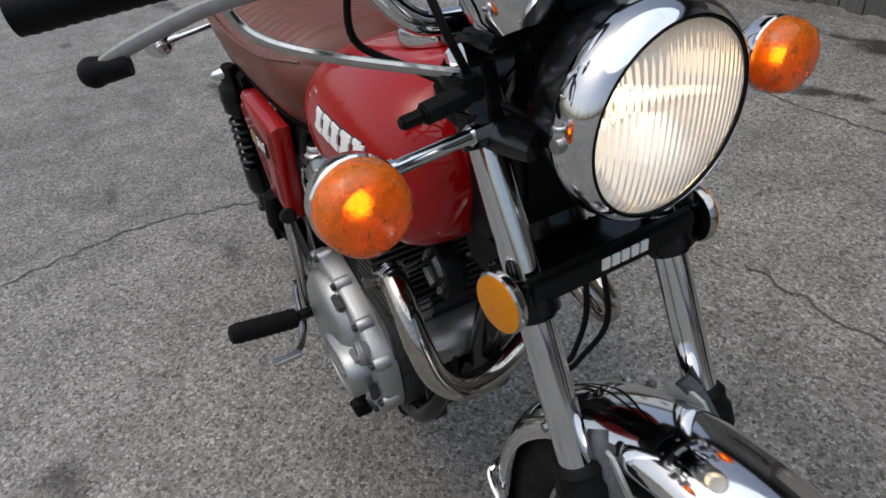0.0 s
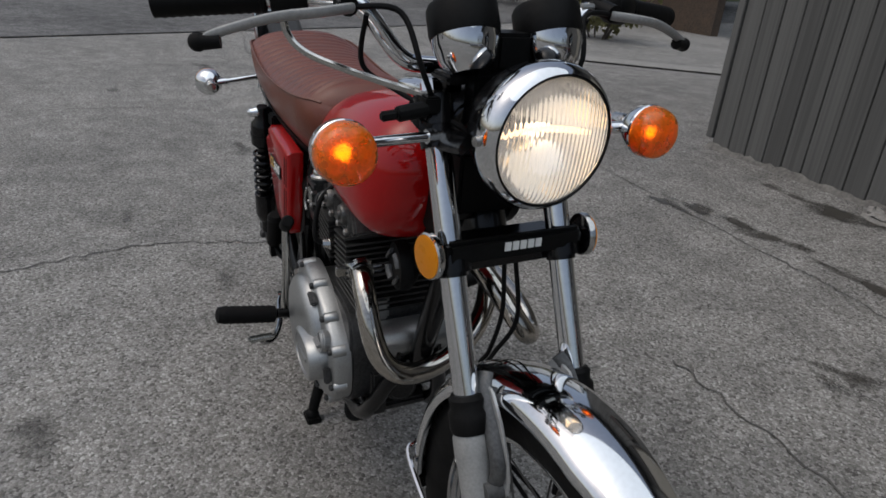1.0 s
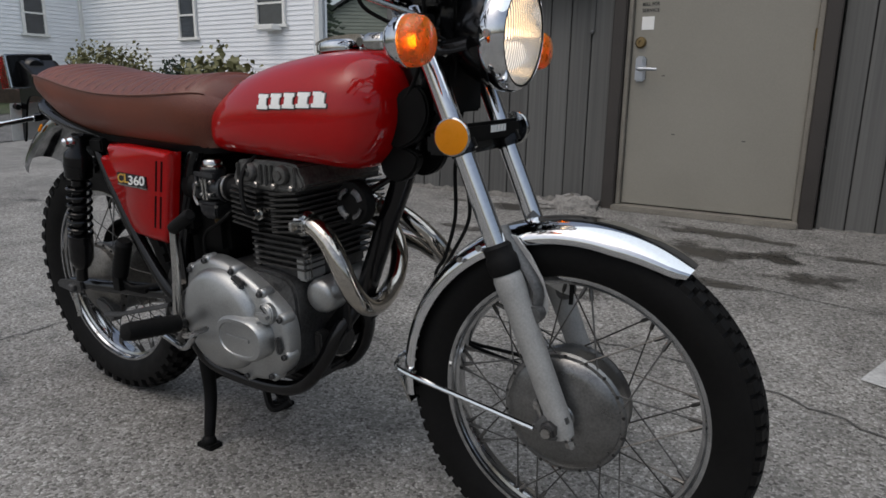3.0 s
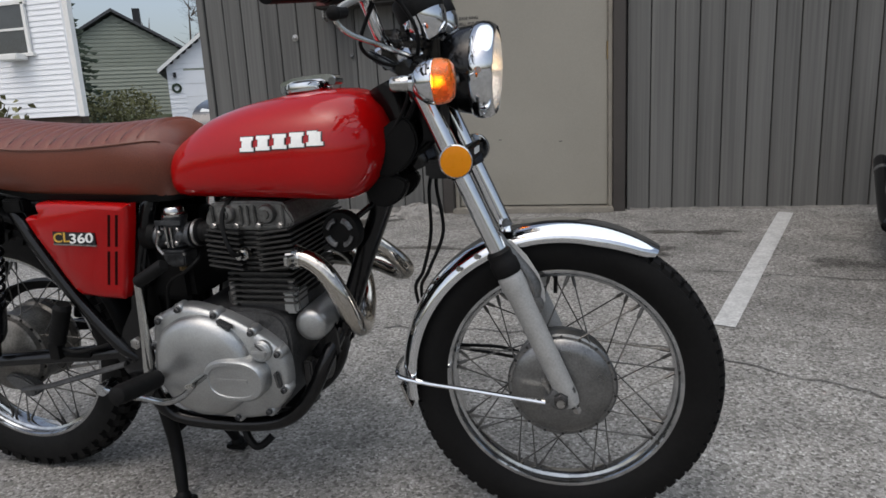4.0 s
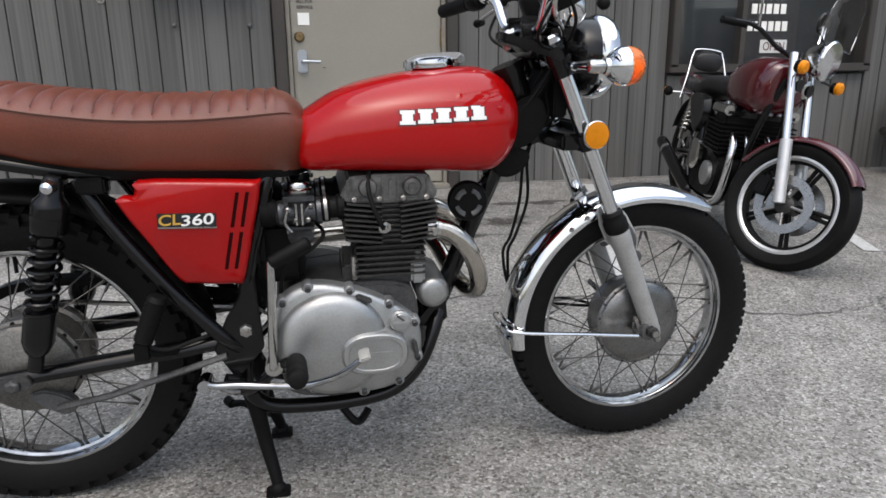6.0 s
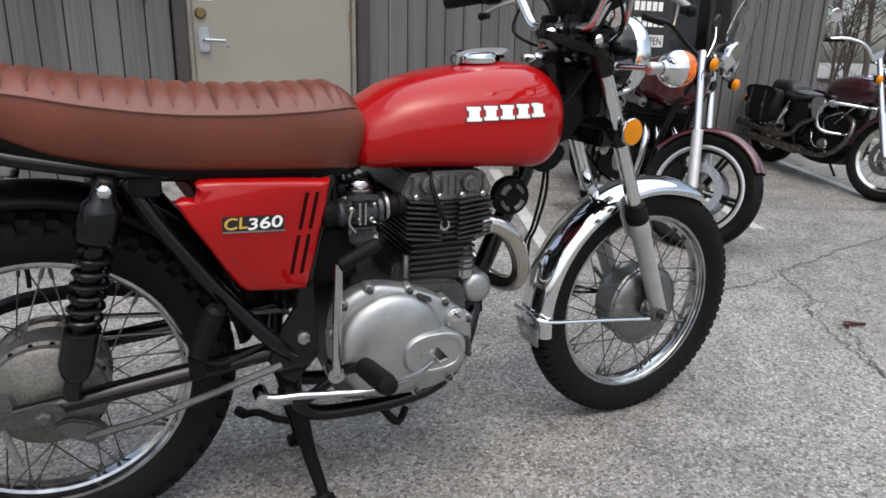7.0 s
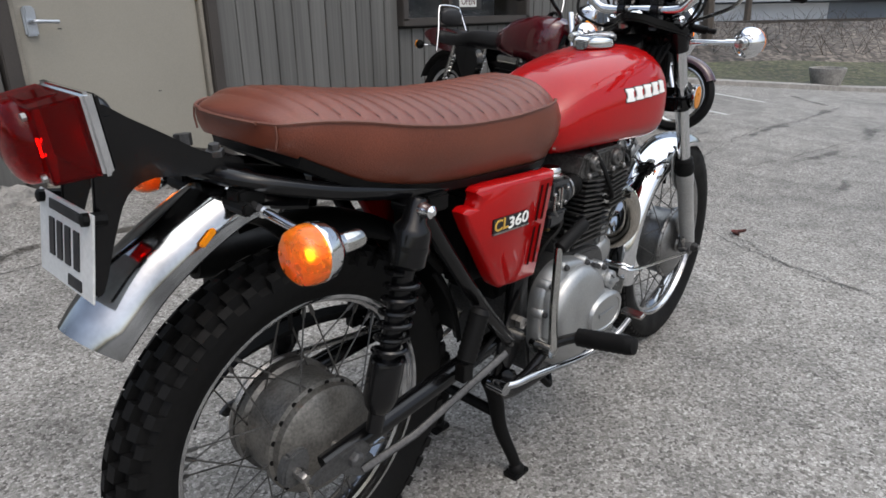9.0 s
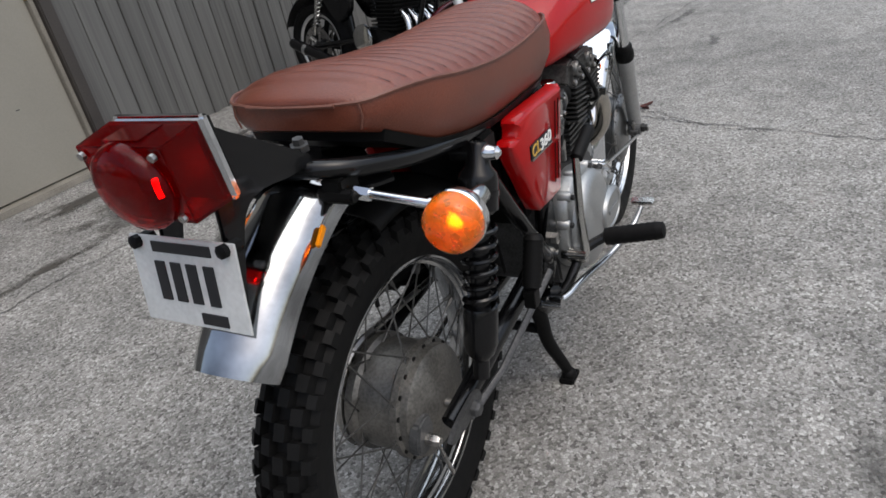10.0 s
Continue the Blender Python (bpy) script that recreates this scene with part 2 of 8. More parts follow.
FLUTED = lens_glass("fluted_lamp_glass", (0.95, 0.94, 0.92), 0.2)
RED = mat("red_paint", (0.318, 0.0021, 0.0026), 0.36, coat=0.72, var=0.06, scale=5, spec=0.05)
LEATHER = mat("brown_leather", (0.125, 0.0325, 0.0165), 0.36, spec=0.55, var=0.28, scale=6, bump=0.3, bscale=420)
STITCH = mat("dark_pleat_seam", (0.045, 0.014, 0.010), 0.6, var=0.2)
PIPING = mat("brown_piping", (0.13, 0.05, 0.033), 0.5, var=0.1)
CHROME = mat("chrome", (0.7, 0.71, 0.72), 0.07, 1.0, var=0.04, scale=20)
CHROME_DULL = mat("weathered_chrome", (0.39, 0.40, 0.41), 0.10, 1.0, var=0.35, scale=14, bump=0.05, bscale=22)
CHROME_OLD = mat("worn_chrome", (0.48, 0.475, 0.455), 0.16, 1.0, var=0.15, scale=25, bump=0.03)
CHROME_RIM = mat("rim_chrome", (0.42, 0.425, 0.43), 0.13, 1.0, var=0.25, scale=30, bump=0.06, bscale=40)
PIPE = mat("exhaust_chrome", (0.47, 0.44, 0.395), 0.12, 1.0, var=0.18, scale=12)
ALU = mat("cast_aluminium", (0.37, 0.376, 0.372), 0.40, 0.85, var=0.12, scale=18, bump=0.06, bscale=300)
CARB = mat("carburettor_zinc", (0.075, 0.078, 0.082), 0.36, 0.8, var=0.4, scale=40, bump=0.12, bscale=220)
ALU_DULL = mat("dull_aluminium", (0.12, 0.121, 0.121), 0.5, 0.75, var=0.3, scale=22, bump=0.12, bscale=240)
ENGINE = mat("engine_grey", (0.045, 0.044, 0.043), 0.45, 0.6, var=0.35, scale=25, bump=0.12)
FIN = mat("fin_grey", (0.048, 0.047, 0.045), 0.45, 0.5, var=0.35, scale=30, bump=0.1)
BLACK = mat("black_paint", (0.0032, 0.0032, 0.0035), 0.22, coat=0.2, var=0.3, scale=12, spec=0.3)
BLACK_DULL = mat("dull_black", (0.005, 0.005, 0.0049), 0.5, spec=0.13, var=0.3, scale=20, bump=0.1)
RUBBER = mat("rubber", (0.0048, 0.0047, 0.0046), 0.62, spec=0.17, var=0.3, scale=16, bump=0.18, bscale=120)
GRIP = mat("grip_rubber", (0.0032, 0.0032, 0.0032), 0.55, spec=0.16, var=0.2, bump=0.1)
ALLOY = mat("bright_alloy", (0.56, 0.56, 0.55), 0.35, 0.6, var=0.08, scale=30)
STEEL = mat("bare_steel", (0.33, 0.32, 0.305), 0.3, 0.9, var=0.2, scale=40)
SLIDER = mat("matte_fork_alloy", (0.32, 0.32, 0.31), 0.55, 0.35, var=0.15, scale=30, bump=0.1, bscale=260)
HUBCAST = mat("front_hub_alloy", (0.19, 0.19, 0.187), 0.33, 0.94, var=0.25, scale=22, bump=0.1, bscale=240)
HUBREAR = mat("stained_hub_alloy", (0.155, 0.148, 0.135), 0.45, 0.8, var=0.4, scale=18, bump=0.15, bscale=200)
SPOKE = mat("dull_spoke_steel", (0.1, 0.097, 0.092), 0.42, 0.85, var=0.3, scale=40)
ROCKER = mat("dull_rocker_alloy", (0.150, 0.149, 0.143), 0.45, 0.8, var=0.4, scale=35, bump=0.25, bscale=150)
CASE = mat("crankcase_alloy", (0.075, 0.075, 0.075), 0.5, 0.7, var=0.4, scale=26, bump=0.15, bscale=200)
AMBER = mat("amber_lens", (0.8, 0.24, 0.01), 0.28, var=0.25, trans=0.55, ior=1.3, scale=60, bump=0.5, bscale=260, coat=0.5)
REFLECTOR = mat("amber_reflector", (0.70, 0.235, 0.004), 0.3, var=0.06, scale=60, bump=0.2, bscale=700, coat=0.12, spec=0.2)
REDLENS = mat("red_lens", (0.60, 0.005, 0.007), 0.06, var=0.05, trans=0.96, ior=1.25, scale=30)
GLASS = mat("clear_glass", (1, 1, 1), 0.02, var=0.0, trans=1.0, ior=1.2)
MIRRORED = mat("lamp_reflector", (0.86, 0.85, 0.82), 0.14, 1.0, var=0.03)
BULB = mat("headlamp_bulb", (1, 0.9, 0.7), 0.3, glow=((1.0, 0.80, 0.58), 4.4))
GLARE = mat("lens_glare_glow", (1, 0.97, 0.92), 0.3, glow=((1.0, 0.93, 0.86), 0.85))
GLOW = mat("lit_filament_glow", (1, 0.9, 0.7), 0.3, glow=((1.0, 0.66, 0.36), 3.2))
BULB_TAIL = mat("tail_bulb", (1, 0.3, 0.2), 0.3, glow=((1.0, 0.16, 0.05), 15.0))
BULB_SIG = mat("signal_bulb", (1, 0.6, 0.2), 0.3, glow=((1.0, 0.50, 0.08), 22.0))
WHITE = mat("white_enamel", (0.78, 0.78, 0.75), 0.35, var=0.05)
GOLD = mat("gold_enamel", (0.55, 0.33, 0.06), 0.35, var=0.05)
PLATE = mat("plate_white", (0.55, 0.56, 0.55), 0.45, var=0.1, scale=30)
INK = mat("black_ink", (0.01, 0.01, 0.012), 0.5, var=0.1)
DIAL = mat("dial_glass", (0.03, 0.05, 0.06), 0.08, var=0.2, coat=1.0)
CARPAINT = mat("dark_grey_car_paint", (0.05, 0.053, 0.058), 0.25, 0.4, coat=0.8, var=0.05, scale=3)
MAROON = mat("maroon_paint", (0.062, 0.004, 0.007), 0.22, coat=0.8, var=0.1, scale=5)
BAG = mat("scuffed_black_leather", (0.0075, 0.0074, 0.0076), 0.6, var=0.4, scale=22, bump=0.5, bscale=70, spec=0.25)
PIPE_DARK = mat("browned_exhaust", (0.16, 0.145, 0.13), 0.28, 0.9, var=0.35, scale=14, bump=0.05)
MAROON_DARK = mat("dark_maroon_paint", (0.035, 0.007, 0.010), 0.22, coat=0.7, var=0.1, scale=5)
SLOT = mat("slot_shadow", (0.02, 0.002, 0.002), 0.8, var=0.1, spec=0.05)
SADDLE = mat("black_vinyl", (0.009, 0.009, 0.0098), 0.45, var=0.25, bump=0.15, bscale=300)
def board_mat(name, col, streak, pieces):
    """Painted boards: fine grain and long rain streaks down their length, each board with its own."""
    m = bpy.data.materials.new(name)
    m.use_nodes = True
    n, l = m.node_tree.nodes, m.node_tree.links
    p = n["Principled BSDF"]
    p.inputs["Roughness"].default_value, p.inputs["Specular IOR Level"].default_value = 0.62, 0.25
    co, info, mul, add = n.new("ShaderNodeTexCoord"), n.new("ShaderNodeObjectInfo"), n.new("ShaderNodeMath"), n.new("ShaderNodeVectorMath")
    mul.operation, mul.inputs[1].default_value = "MULTIPLY", 57.0
    l.new(info.outputs["Random"], mul.inputs[0])
    l.new(co.outputs["Object"], add.inputs[0])
    l.new(mul.outputs[0], add.inputs[1])
    tones = []
    for scale, detail in (((70, 70, 0.9), 4), ((14, 14, 0.5), 5), ((260, 260, 7.0), 2)):
        st, no = n.new("ShaderNodeVectorMath"), n.new("ShaderNodeTexNoise")
        st.operation, st.inputs[1].default_value = "MULTIPLY", scale
        no.inputs["Scale"].default_value, no.inputs["Detail"].default_value = 1.0, detail
        l.new(add.outputs[0], st.inputs[0])
        l.new(st.outputs[0], no.inputs["Vector"])
        tones.append(no)
    s1, s2 = n.new("ShaderNodeMath"), n.new("ShaderNodeMath")
    l.new(tones[0].outputs["Fac"], s1.inputs[0])
    l.new(tones[1].outputs["Fac"], s1.inputs[1])
    each = n.new("ShaderNodeMapRange")
    each.inputs["To Min"].default_value, each.inputs["To Max"].default_value = -pieces, pieces
    l.new(info.outputs["Random"], each.inputs["Value"])
    l.new(s1.outputs[0], s2.inputs[0])
    l.new(each.outputs[0], s2.inputs[1])
    mr, mix = n.new("ShaderNodeMapRange"), n.new("ShaderNodeMix")
    mr.inputs["From Min"].default_value, mr.inputs["From Max"].default_value = 0.7, 1.3
    l.new(s2.outputs[0], mr.inputs["Value"])
    mix.data_type = "RGBA"
    l.new(mr.outputs[0], mix.inputs["Factor"])
    mix.inputs["A"].default_value = (*[c * (1 - streak) for c in col], 1)
    mix.inputs["B"].default_value = (*[c * (1 + streak) for c in col], 1)
    l.new(mix.outputs["Result"], p.inputs["Base Color"])
    b = n.new("ShaderNodeBump")
    b.inputs["Strength"].default_value, b.inputs["Distance"].default_value = 0.25, 0.002
    l.new(tones[2].outputs["Fac"], b.inputs["Height"])
    l.new(b.outputs[0], p.inputs["Normal"])
    return m


SIDING_WALL = board_mat("grey_siding", (0.104, 0.103, 0.098), 0.26, 0.12)
GROOVE = mat("siding_groove", (0.034, 0.033, 0.032), 0.7, var=0.2)
TRIM_DARK = mat("dark_trim", (0.04, 0.035, 0.031), 0.6, var=0.25, scale=6, bump=0.1)
DOOR = mat("cream_door_paint", (0.245, 0.232, 0.196), 0.5, var=0.07, scale=3, bump=0.03)
FRAME_PAINT = mat("worn_cream_paint", (0.2, 0.185, 0.155), 0.6, var=0.25, scale=10, bump=0.1)
LOCK = mat("brushed_lock", (0.45, 0.48, 0.52), 0.35, 0.9, var=0.1)
BRASS = mat("dark_brass", (0.22, 0.16, 0.08), 0.35, 0.9, var=0.2)
FOOTING = mat("damp_concrete", (0.135, 0.128, 0.117), 0.85, var=0.4, scale=10, bump=0.6, bscale=50)
CONCRETE = mat("old_concrete", (0.235, 0.225, 0.208), 0.9, var=0.35, scale=12, bump=0.6, bscale=50)
PAINT_LINE = mat("worn_white_line", (0.4, 0.4, 0.39), 0.8, var=0.25, scale=25, bump=0.3, bscale=90)
SEAM = mat("dark_seam", (0.075, 0.072, 0.067), 0.9, var=0.4, scale=30)
HOUSE_WHITE = mat("white_clapboard", (0.84, 0.86, 0.88), 0.5, var=0.05, scale=2)
HOUSE_GREEN = mat("sage_clapboard", (0.25, 0.272, 0.225), 0.6, var=0.08, scale=2)
HOUSE_PALE = mat("pale_blue_siding", (0.27, 0.30, 0.335), 0.6, var=0.08, scale=2)
HOUSE_BLUE = mat("slate_blue_siding", (0.066, 0.080, 0.100), 0.6, var=0.1, scale=2)
ROOF = mat("roof_shingle", (0.06, 0.062, 0.067), 0.85, var=0.3, scale=8, bump=0.3, bscale=40)
ROOF_PALE = mat("pale_roof_shingle", (0.15, 0.158, 0.17), 0.85, var=0.25, scale=6, bump=0.2, bscale=30)
FOUNDATION = mat("brown_foundation", (0.07, 0.05, 0.036), 0.9, var=0.35, scale=6, bump=0.4, bscale=30)
# dark panes; also colours the sheet that paints the shop's unlit interior
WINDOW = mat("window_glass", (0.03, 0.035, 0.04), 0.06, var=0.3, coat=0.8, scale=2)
STEPS = mat("red_brown_stain", (0.075, 0.022, 0.018), 0.7, var=0.3)
BARK = mat("grey_bark", (0.075, 0.063, 0.052), 0.9, var=0.35, scale=10, bump=0.5, bscale=60)
LEAF_OLIVE = mat("olive_leaf", (0.125, 0.12, 0.045), 0.6, var=0.5, scale=3)
LEAF_DARK = mat("dark_needles", (0.025, 0.04, 0.022), 0.7, var=0.4, scale=3)
GRASS = ground_mat("lawn", [(0.0, (0.012, 0.020, 0.005)), (0.45, (0.030, 0.050, 0.012)), (0.8, (0.055, 0.078, 0.022)), (1.0, (0.12, 0.105, 0.055))], 22, 0.5, 0.8)
MOSS = ground_mat("drab_grass", [(0.0, (0.020, 0.024, 0.009)), (0.45, (0.050, 0.056, 0.022)), (0.8, (0.085, 0.085, 0.036)), (1.0, (0.13, 0.105, 0.07))], 20, 0.55, 0.8)
BRUSH = ground_mat("dead_brush", [(0.0, (0.030, 0.025, 0.020)), (0.5, (0.085, 0.070, 0.055)), (1.0, (0.19, 0.160, 0.135))], 14, 0.6, 1.0)
LOT = ground_mat("exposed_aggregate", [(0.0, (0.074, 0.069, 0.062)), (0.16, (0.163, 0.155, 0.140)), (0.5, (0.247, 0.238, 0.220)), (0.82, (0.318, 0.306, 0.286)), (1.0, (0.440, 0.428, 0.402))], 146, 0.36, 0.55, gap=0.36)
ROAD = ground_mat("road_asphalt", [(0.0, (0.060, 0.058, 0.056)), (0.5, (0.115, 0.112, 0.108)), (1.0, (0.19, 0.186, 0.18))], 60, 0.6, 0.5)
WET = patch_mat("wet_stain", (0.050, 0.045, 0.038), 0.42, 0.8, 8.0)
OIL = patch_mat("old_oil_stain", (0.066, 0.062, 0.056), 0.7, 0.50, 7.0)

# ---- ground: a lot that rises gently to the shed, a road and lawns beyond ----
def height(x, y):
    z = 0.074 * min(max(y - 0.2, 0.0), 2.7) * min(max((x + 6.5) / 3.5, 0.0), 1.0) - 0.043 * min(max(x - 5.1, 0.0), 4.9)
    if x < -13.7:
        z += 0.04 * min(-13.7 - x, 14)
    if y > 12:
        z += 0.04 * min(y - 12, 14)
    d = (x - 8.4) * 0.6 + (y - 2.4) * 0.8
    if d > 0.9 and x > 4.5:
        z += 0.065 * min(d - 0.9, 6.0)
    return z


def sheet(name, xs, ys, material, lift=0.0, label="", kind="structure", skew=0.0):
    """A strip of ground; skew slants its long edges against the y axis."""
    slant = [-skew * min(max(y, -9.0), 11.0) for y in ys]
    verts = [(x + d, y, height(x + d, y) + lift) for x in xs for y, d in zip(ys, slant)]
    n = len(ys)
    faces = [[i * n + j, i * n + j + 1, (i + 1) * n + j + 1, (i + 1) * n + j] for i in range(len(xs) - 1) for j in range(n - 1)]
    return tagged(part(name, (verts, faces), material), label, kind=kind)


def steps_of(a, b, d):
    n = max(int(round((b - a) / d)), 1)
    return [a + (b - a) * i / n for i in range(n + 1)]


gx = [-400, -120, -60, -40, -30] + steps_of(-27.7, -13.7, 2) + [-12, -10, -8.5] + steps_of(-7, -3.5, 0.5) + steps_of(-3, 8.2, 0.4) + steps_of(8.6, 16.6, 0.8) + [20, 40, 90, 400]
gy = [-400, -90, -30, -12, -6, -5.9, -3, -1] + steps_of(0, 3.0, 0.25) + [3.5, 4, 4.5, 5, 5.5, 6, 7, 8, 9, 12, 15, 18, 21, 26, 40, 90, 400]
sheet("ground", gx, gy, LOT, 0, "speckled exposed-aggregate concrete lot, weathered and stained")
sheet("road", [-12.3, -11.4, -10.2, -9.0, -8.0, -6.9], gy[2:-2], ROAD, 0.014, "dark patched asphalt road beyond the lot", skew=0.55)
sheet("lawn", [-60, -40, -30] + steps_of(-27.7, -12.2, 1.5), gy[2:-1], GRASS, 0.03, "patchy green lawn beside the road", skew=0.55)


def slanted(name, d0, d1, s0, s1, material, lift, label, rough=0.0):
    """A strip beside the slanting kerb: d metres beyond it, s metres along it."""
    rows = [[(8.4 + 0.8 * s + 0.6 * d, 2.4 - 0.6 * s + 0.8 * d) for s in steps_of(s0, s1, 0.5)] for d in steps_of(d0, d1, 0.45)]
    n = len(rows[0])
    ramp = [min(1.0, i / 2) for i in range(len(rows))]
    verts = [(x, y, height(x, y) + 0.02 + (lift + rough * random.uniform(-1, 1)) * k) for row, k in zip(rows, ramp) for x, y in row]
    faces = [[i * n + j, i * n + j + 1, (i + 1) * n + j + 1, (i + 1) * n + j] for i in range(len(rows) - 1) for j in range(n - 1)]
    return tagged(part(name, (verts, faces), material), label, kind="structure")


slanted("lawn_east", 0.12, 2.2, -2.6, 13.0, MOSS, 0.03, "thin mossy lawn strip behind the kerb", 0.012)
slanted("bank", 2.2, 7.0, -2.6, 15.0, BRUSH, 0.16, "brown bank of dead brush and leaf litter", 0.09)
kerb_line = [(8.4 + 0.8 * s, 2.4 - 0.6 * s) for s in steps_of(-2.6, 13.0, 0.4)]
tagged(part("kerb", loft([[(x - 0.065, y - 0.09, height(x, y) - 0.05), (x - 0.06, y - 0.08, height(x, y) + 0.05), (x + 0.06, y + 0.08, height(x, y) + 0.06), (x + 0.065, y + 0.09, height(x, y) - 0.05)] for x, y in kerb_line]), CONCRETE), "low worn concrete kerb at the edge of the lot", kind="structure")
sheet("backyard", [-7.2, -4, -1.2], [12.5, 18, 26, 40], GRASS, 0.01, "lawn between the houses")


def ribbon(name, pts, width, material, lift, label, jitter=0.0, kind="structure", n=8):
    path = smooth([(x, y, 0) for x, y in pts], n)
    verts, faces = [], []
    for i, p in enumerate(path):
        t = (path[min(i + 1, len(path) - 1)] - path[max(i - 1, 0)]).normalized()
        s = Vector((-t.y, t.x, 0))
        c = p + s * (random.uniform(-1, 1) * jitter)
        w = width * (1 + random.uniform(-0.5, 0.5) * (1 if jitter else 0.04)) / 2
        for q in (c + s * w, c - s * w):
            verts.append((q.x, q.y, height(q.x, q.y) + lift))
        if i:
            faces.append([2 * i - 2, 2 * i - 1, 2 * i + 1, 2 * i])
    return tagged(part(name, (verts, faces), material), label, kind=kind)


ribbon("walkway", [(-7.4, 3.9), (-5.4, 5.1), (-3.4, 6.9)], 0.85, CONCRETE, 0.02, "pale worn concrete walk behind the shed corner")
CRACK = "thin irregular dark crack in the concrete"
for pts in ([(2.09, -0.43), (2.20, -0.18), (2.40, 0.07), (2.46, 0.30), (2.57, 0.36), (2.68, 0.60), (2.80, 0.65), (3.65, 0.81), (4.8, 0.91), (5.95, 0.85), (7.9, 0.92)],
            [(2.46, 0.30), (2.25, -0.1), (1.95, -0.85), (1.7, -1.6)],
            [(2.68, 0.60), (2.26, 0.56), (1.47, 0.89), (0.6, 0.95)],
            [(3.76, 0.70), (4.03, 0.48), (5.87, 0.17)],
            [(-2.9, -1.3), (-3.05, -0.4), (-2.85, 0.5), (-3.1, 1.3)],
            [(-0.55, -1.0), (-0.72, -0.45), (-0.66, 0.1), (-0.85, 0.8)],
            [(-4.6, -1.0), (-4.75, 0.2), (-4.5, 1.2)],
            [(-2.2, 2.4), (-3.2, 1.1), (-5.2, 0.7), (-7.0, 0.9)]):
    ribbon("crack", pts, 0.0062, SEAM, 0.003, CRACK, 0.016, n=22)
for pts in ([(-3.0, 1.90), (-0.19, 1.83), (0.7, 1.79), (2.48, 1.53), (3.4, 1.45), (3.94, 1.28), (5.09, 0.98)],
            [(-3.02, -0.47), (-3.74, 1.12)]):
    ribbon("slab_joint", pts, 0.0055, SEAM, 0.003, "dark joint between two concrete slabs", 0.010, n=22)

# white stall lines, all on one slant
for x0, y0, x1, y1 in ((2.34, 2.62, 1.80, 1.04), (3.60, 2.62, 3.12, 1.12), (4.85, 2.62, 4.40, 1.26), (5.90, 2.66, 5.56, 1.35), (7.25, 2.6, 6.95, 1.48)):
    ribbon("stall_line", [(x0, y0), ((x0 + x1) / 2, (y0 + y1) / 2), (x1, y1)], 0.075, PAINT_LINE, 0.004, "worn white painted parking line")


def stain(name, cx, cy, rx, ry, turn, material, label):
    verts, faces, mask = [(cx, cy, height(cx, cy) + 0.002)], [], [0.62]
    n, rings = 28, 5
    for r in range(1, rings + 1):
        for k in range(n):
            a = 2 * math.pi * k / n
            q = 1 + 0.25 * math.sin(3 * a + cx * 7) + 0.15 * math.sin(5 * a + cy * 9)
            u, v = rx * q * r / rings * math.cos(a), ry * q * r / rings * math.sin(a)
            x, y = cx + u * math.cos(turn) - v * math.sin(turn), cy + u * math.sin(turn) + v * math.cos(turn)
            verts.append((x, y, height(x, y) + 0.002))
            mask.append(0.62 * (1 - (r / rings) ** 1.6))
    faces += [[0, 1 + k, 1 + (k + 1) % n] for k in range(n)]
    for r in range(rings - 1):
        a, b = 1 + r * n, 1 + (r + 1) * n
        faces += [[a + k, b + k, b + (k + 1) % n, a + (k + 1) % n] for k in range(n)]
    ob = part(name, (verts, faces), material)
    att = ob.data.attributes.new("edge", "FLOAT", "POINT")
    tree = {tuple(round(c, 4) for c in v): m for v, m in zip(verts, mask)}
    for i, v in enumerate(ob.data.vertices):
        att.data[i].value = tree.get(tuple(round(c, 4) for c in v.co), 0.0)
    return tagged(ob, label, kind="structure")


stain("damp_patch", 1.08, 2.10, 0.55, 0.26, -0.05, WET, "dark damp patch on the concrete")
stain("damp_patch", 1.15, 1.66, 0.32, 0.12, 0.1, WET, "dark damp patch on the concrete")
stain("damp_patch", 0.0, 1.96, 0.32, 0.10, 0.1, WET, "dark damp patch on the concrete")
stain("damp_patch", -0.45, 1.84, 0.16, 0.07, 0.2, WET, "dark damp patch on the concrete")
stain("damp_patch", -0.36, 1.92, 0.20, 0.09, 0.1, WET, "dark damp patch on the concrete")
stain("damp_patch", 0.88, 1.38, 0.15, 0.08, 0.6, WET, "dark damp patch on the concrete")
stain("damp_patch", 0.45, 1.96, 0.30, 0.06, 0.0, WET, "dark damp patch on the concrete")
for cx, cy, rx, ry in ((-0.94, -0.52, 0.20, 0.05), (-0.36, -0.21, 0.14, 0.07), (0.36, -0.72, 0.16, 0.10), (-4.4, 0.2, 0.9, 0.12), (-3.6, -0.55, 0.30, 0.07), (-2.0, 0.1, 0.25, 0.06), (-3.0, 1.2, 0.5, 0.08), (3.67, -0.02, 0.3, 0.06), (5.96, 0.3, 0.7, 0.10), (5.85, -0.35, 0.16, 0.08)):
    stain("faint_stain", cx, cy, rx, ry, 0.1, OIL, "faint dark stain on the concrete")
for cx, cy, rx, ry, turn in ((1.12, 2.42, 0.50, 0.11, -0.12), (1.80, 2.24, 0.45, 0.07, 0.0), (1.56, 1.88, 0.27, 0.15, 0.1), (1.40, 2.12, 0.22, 0.13, -0.2)):
    stain("damp_patch", cx, cy, rx, ry, turn, WET, "dark damp patch on the concrete")
stain("puddle", -0.10, 2.50, 0.55, 0.12, 0.02, WET, "shallow brown puddle at the foot of the shed")
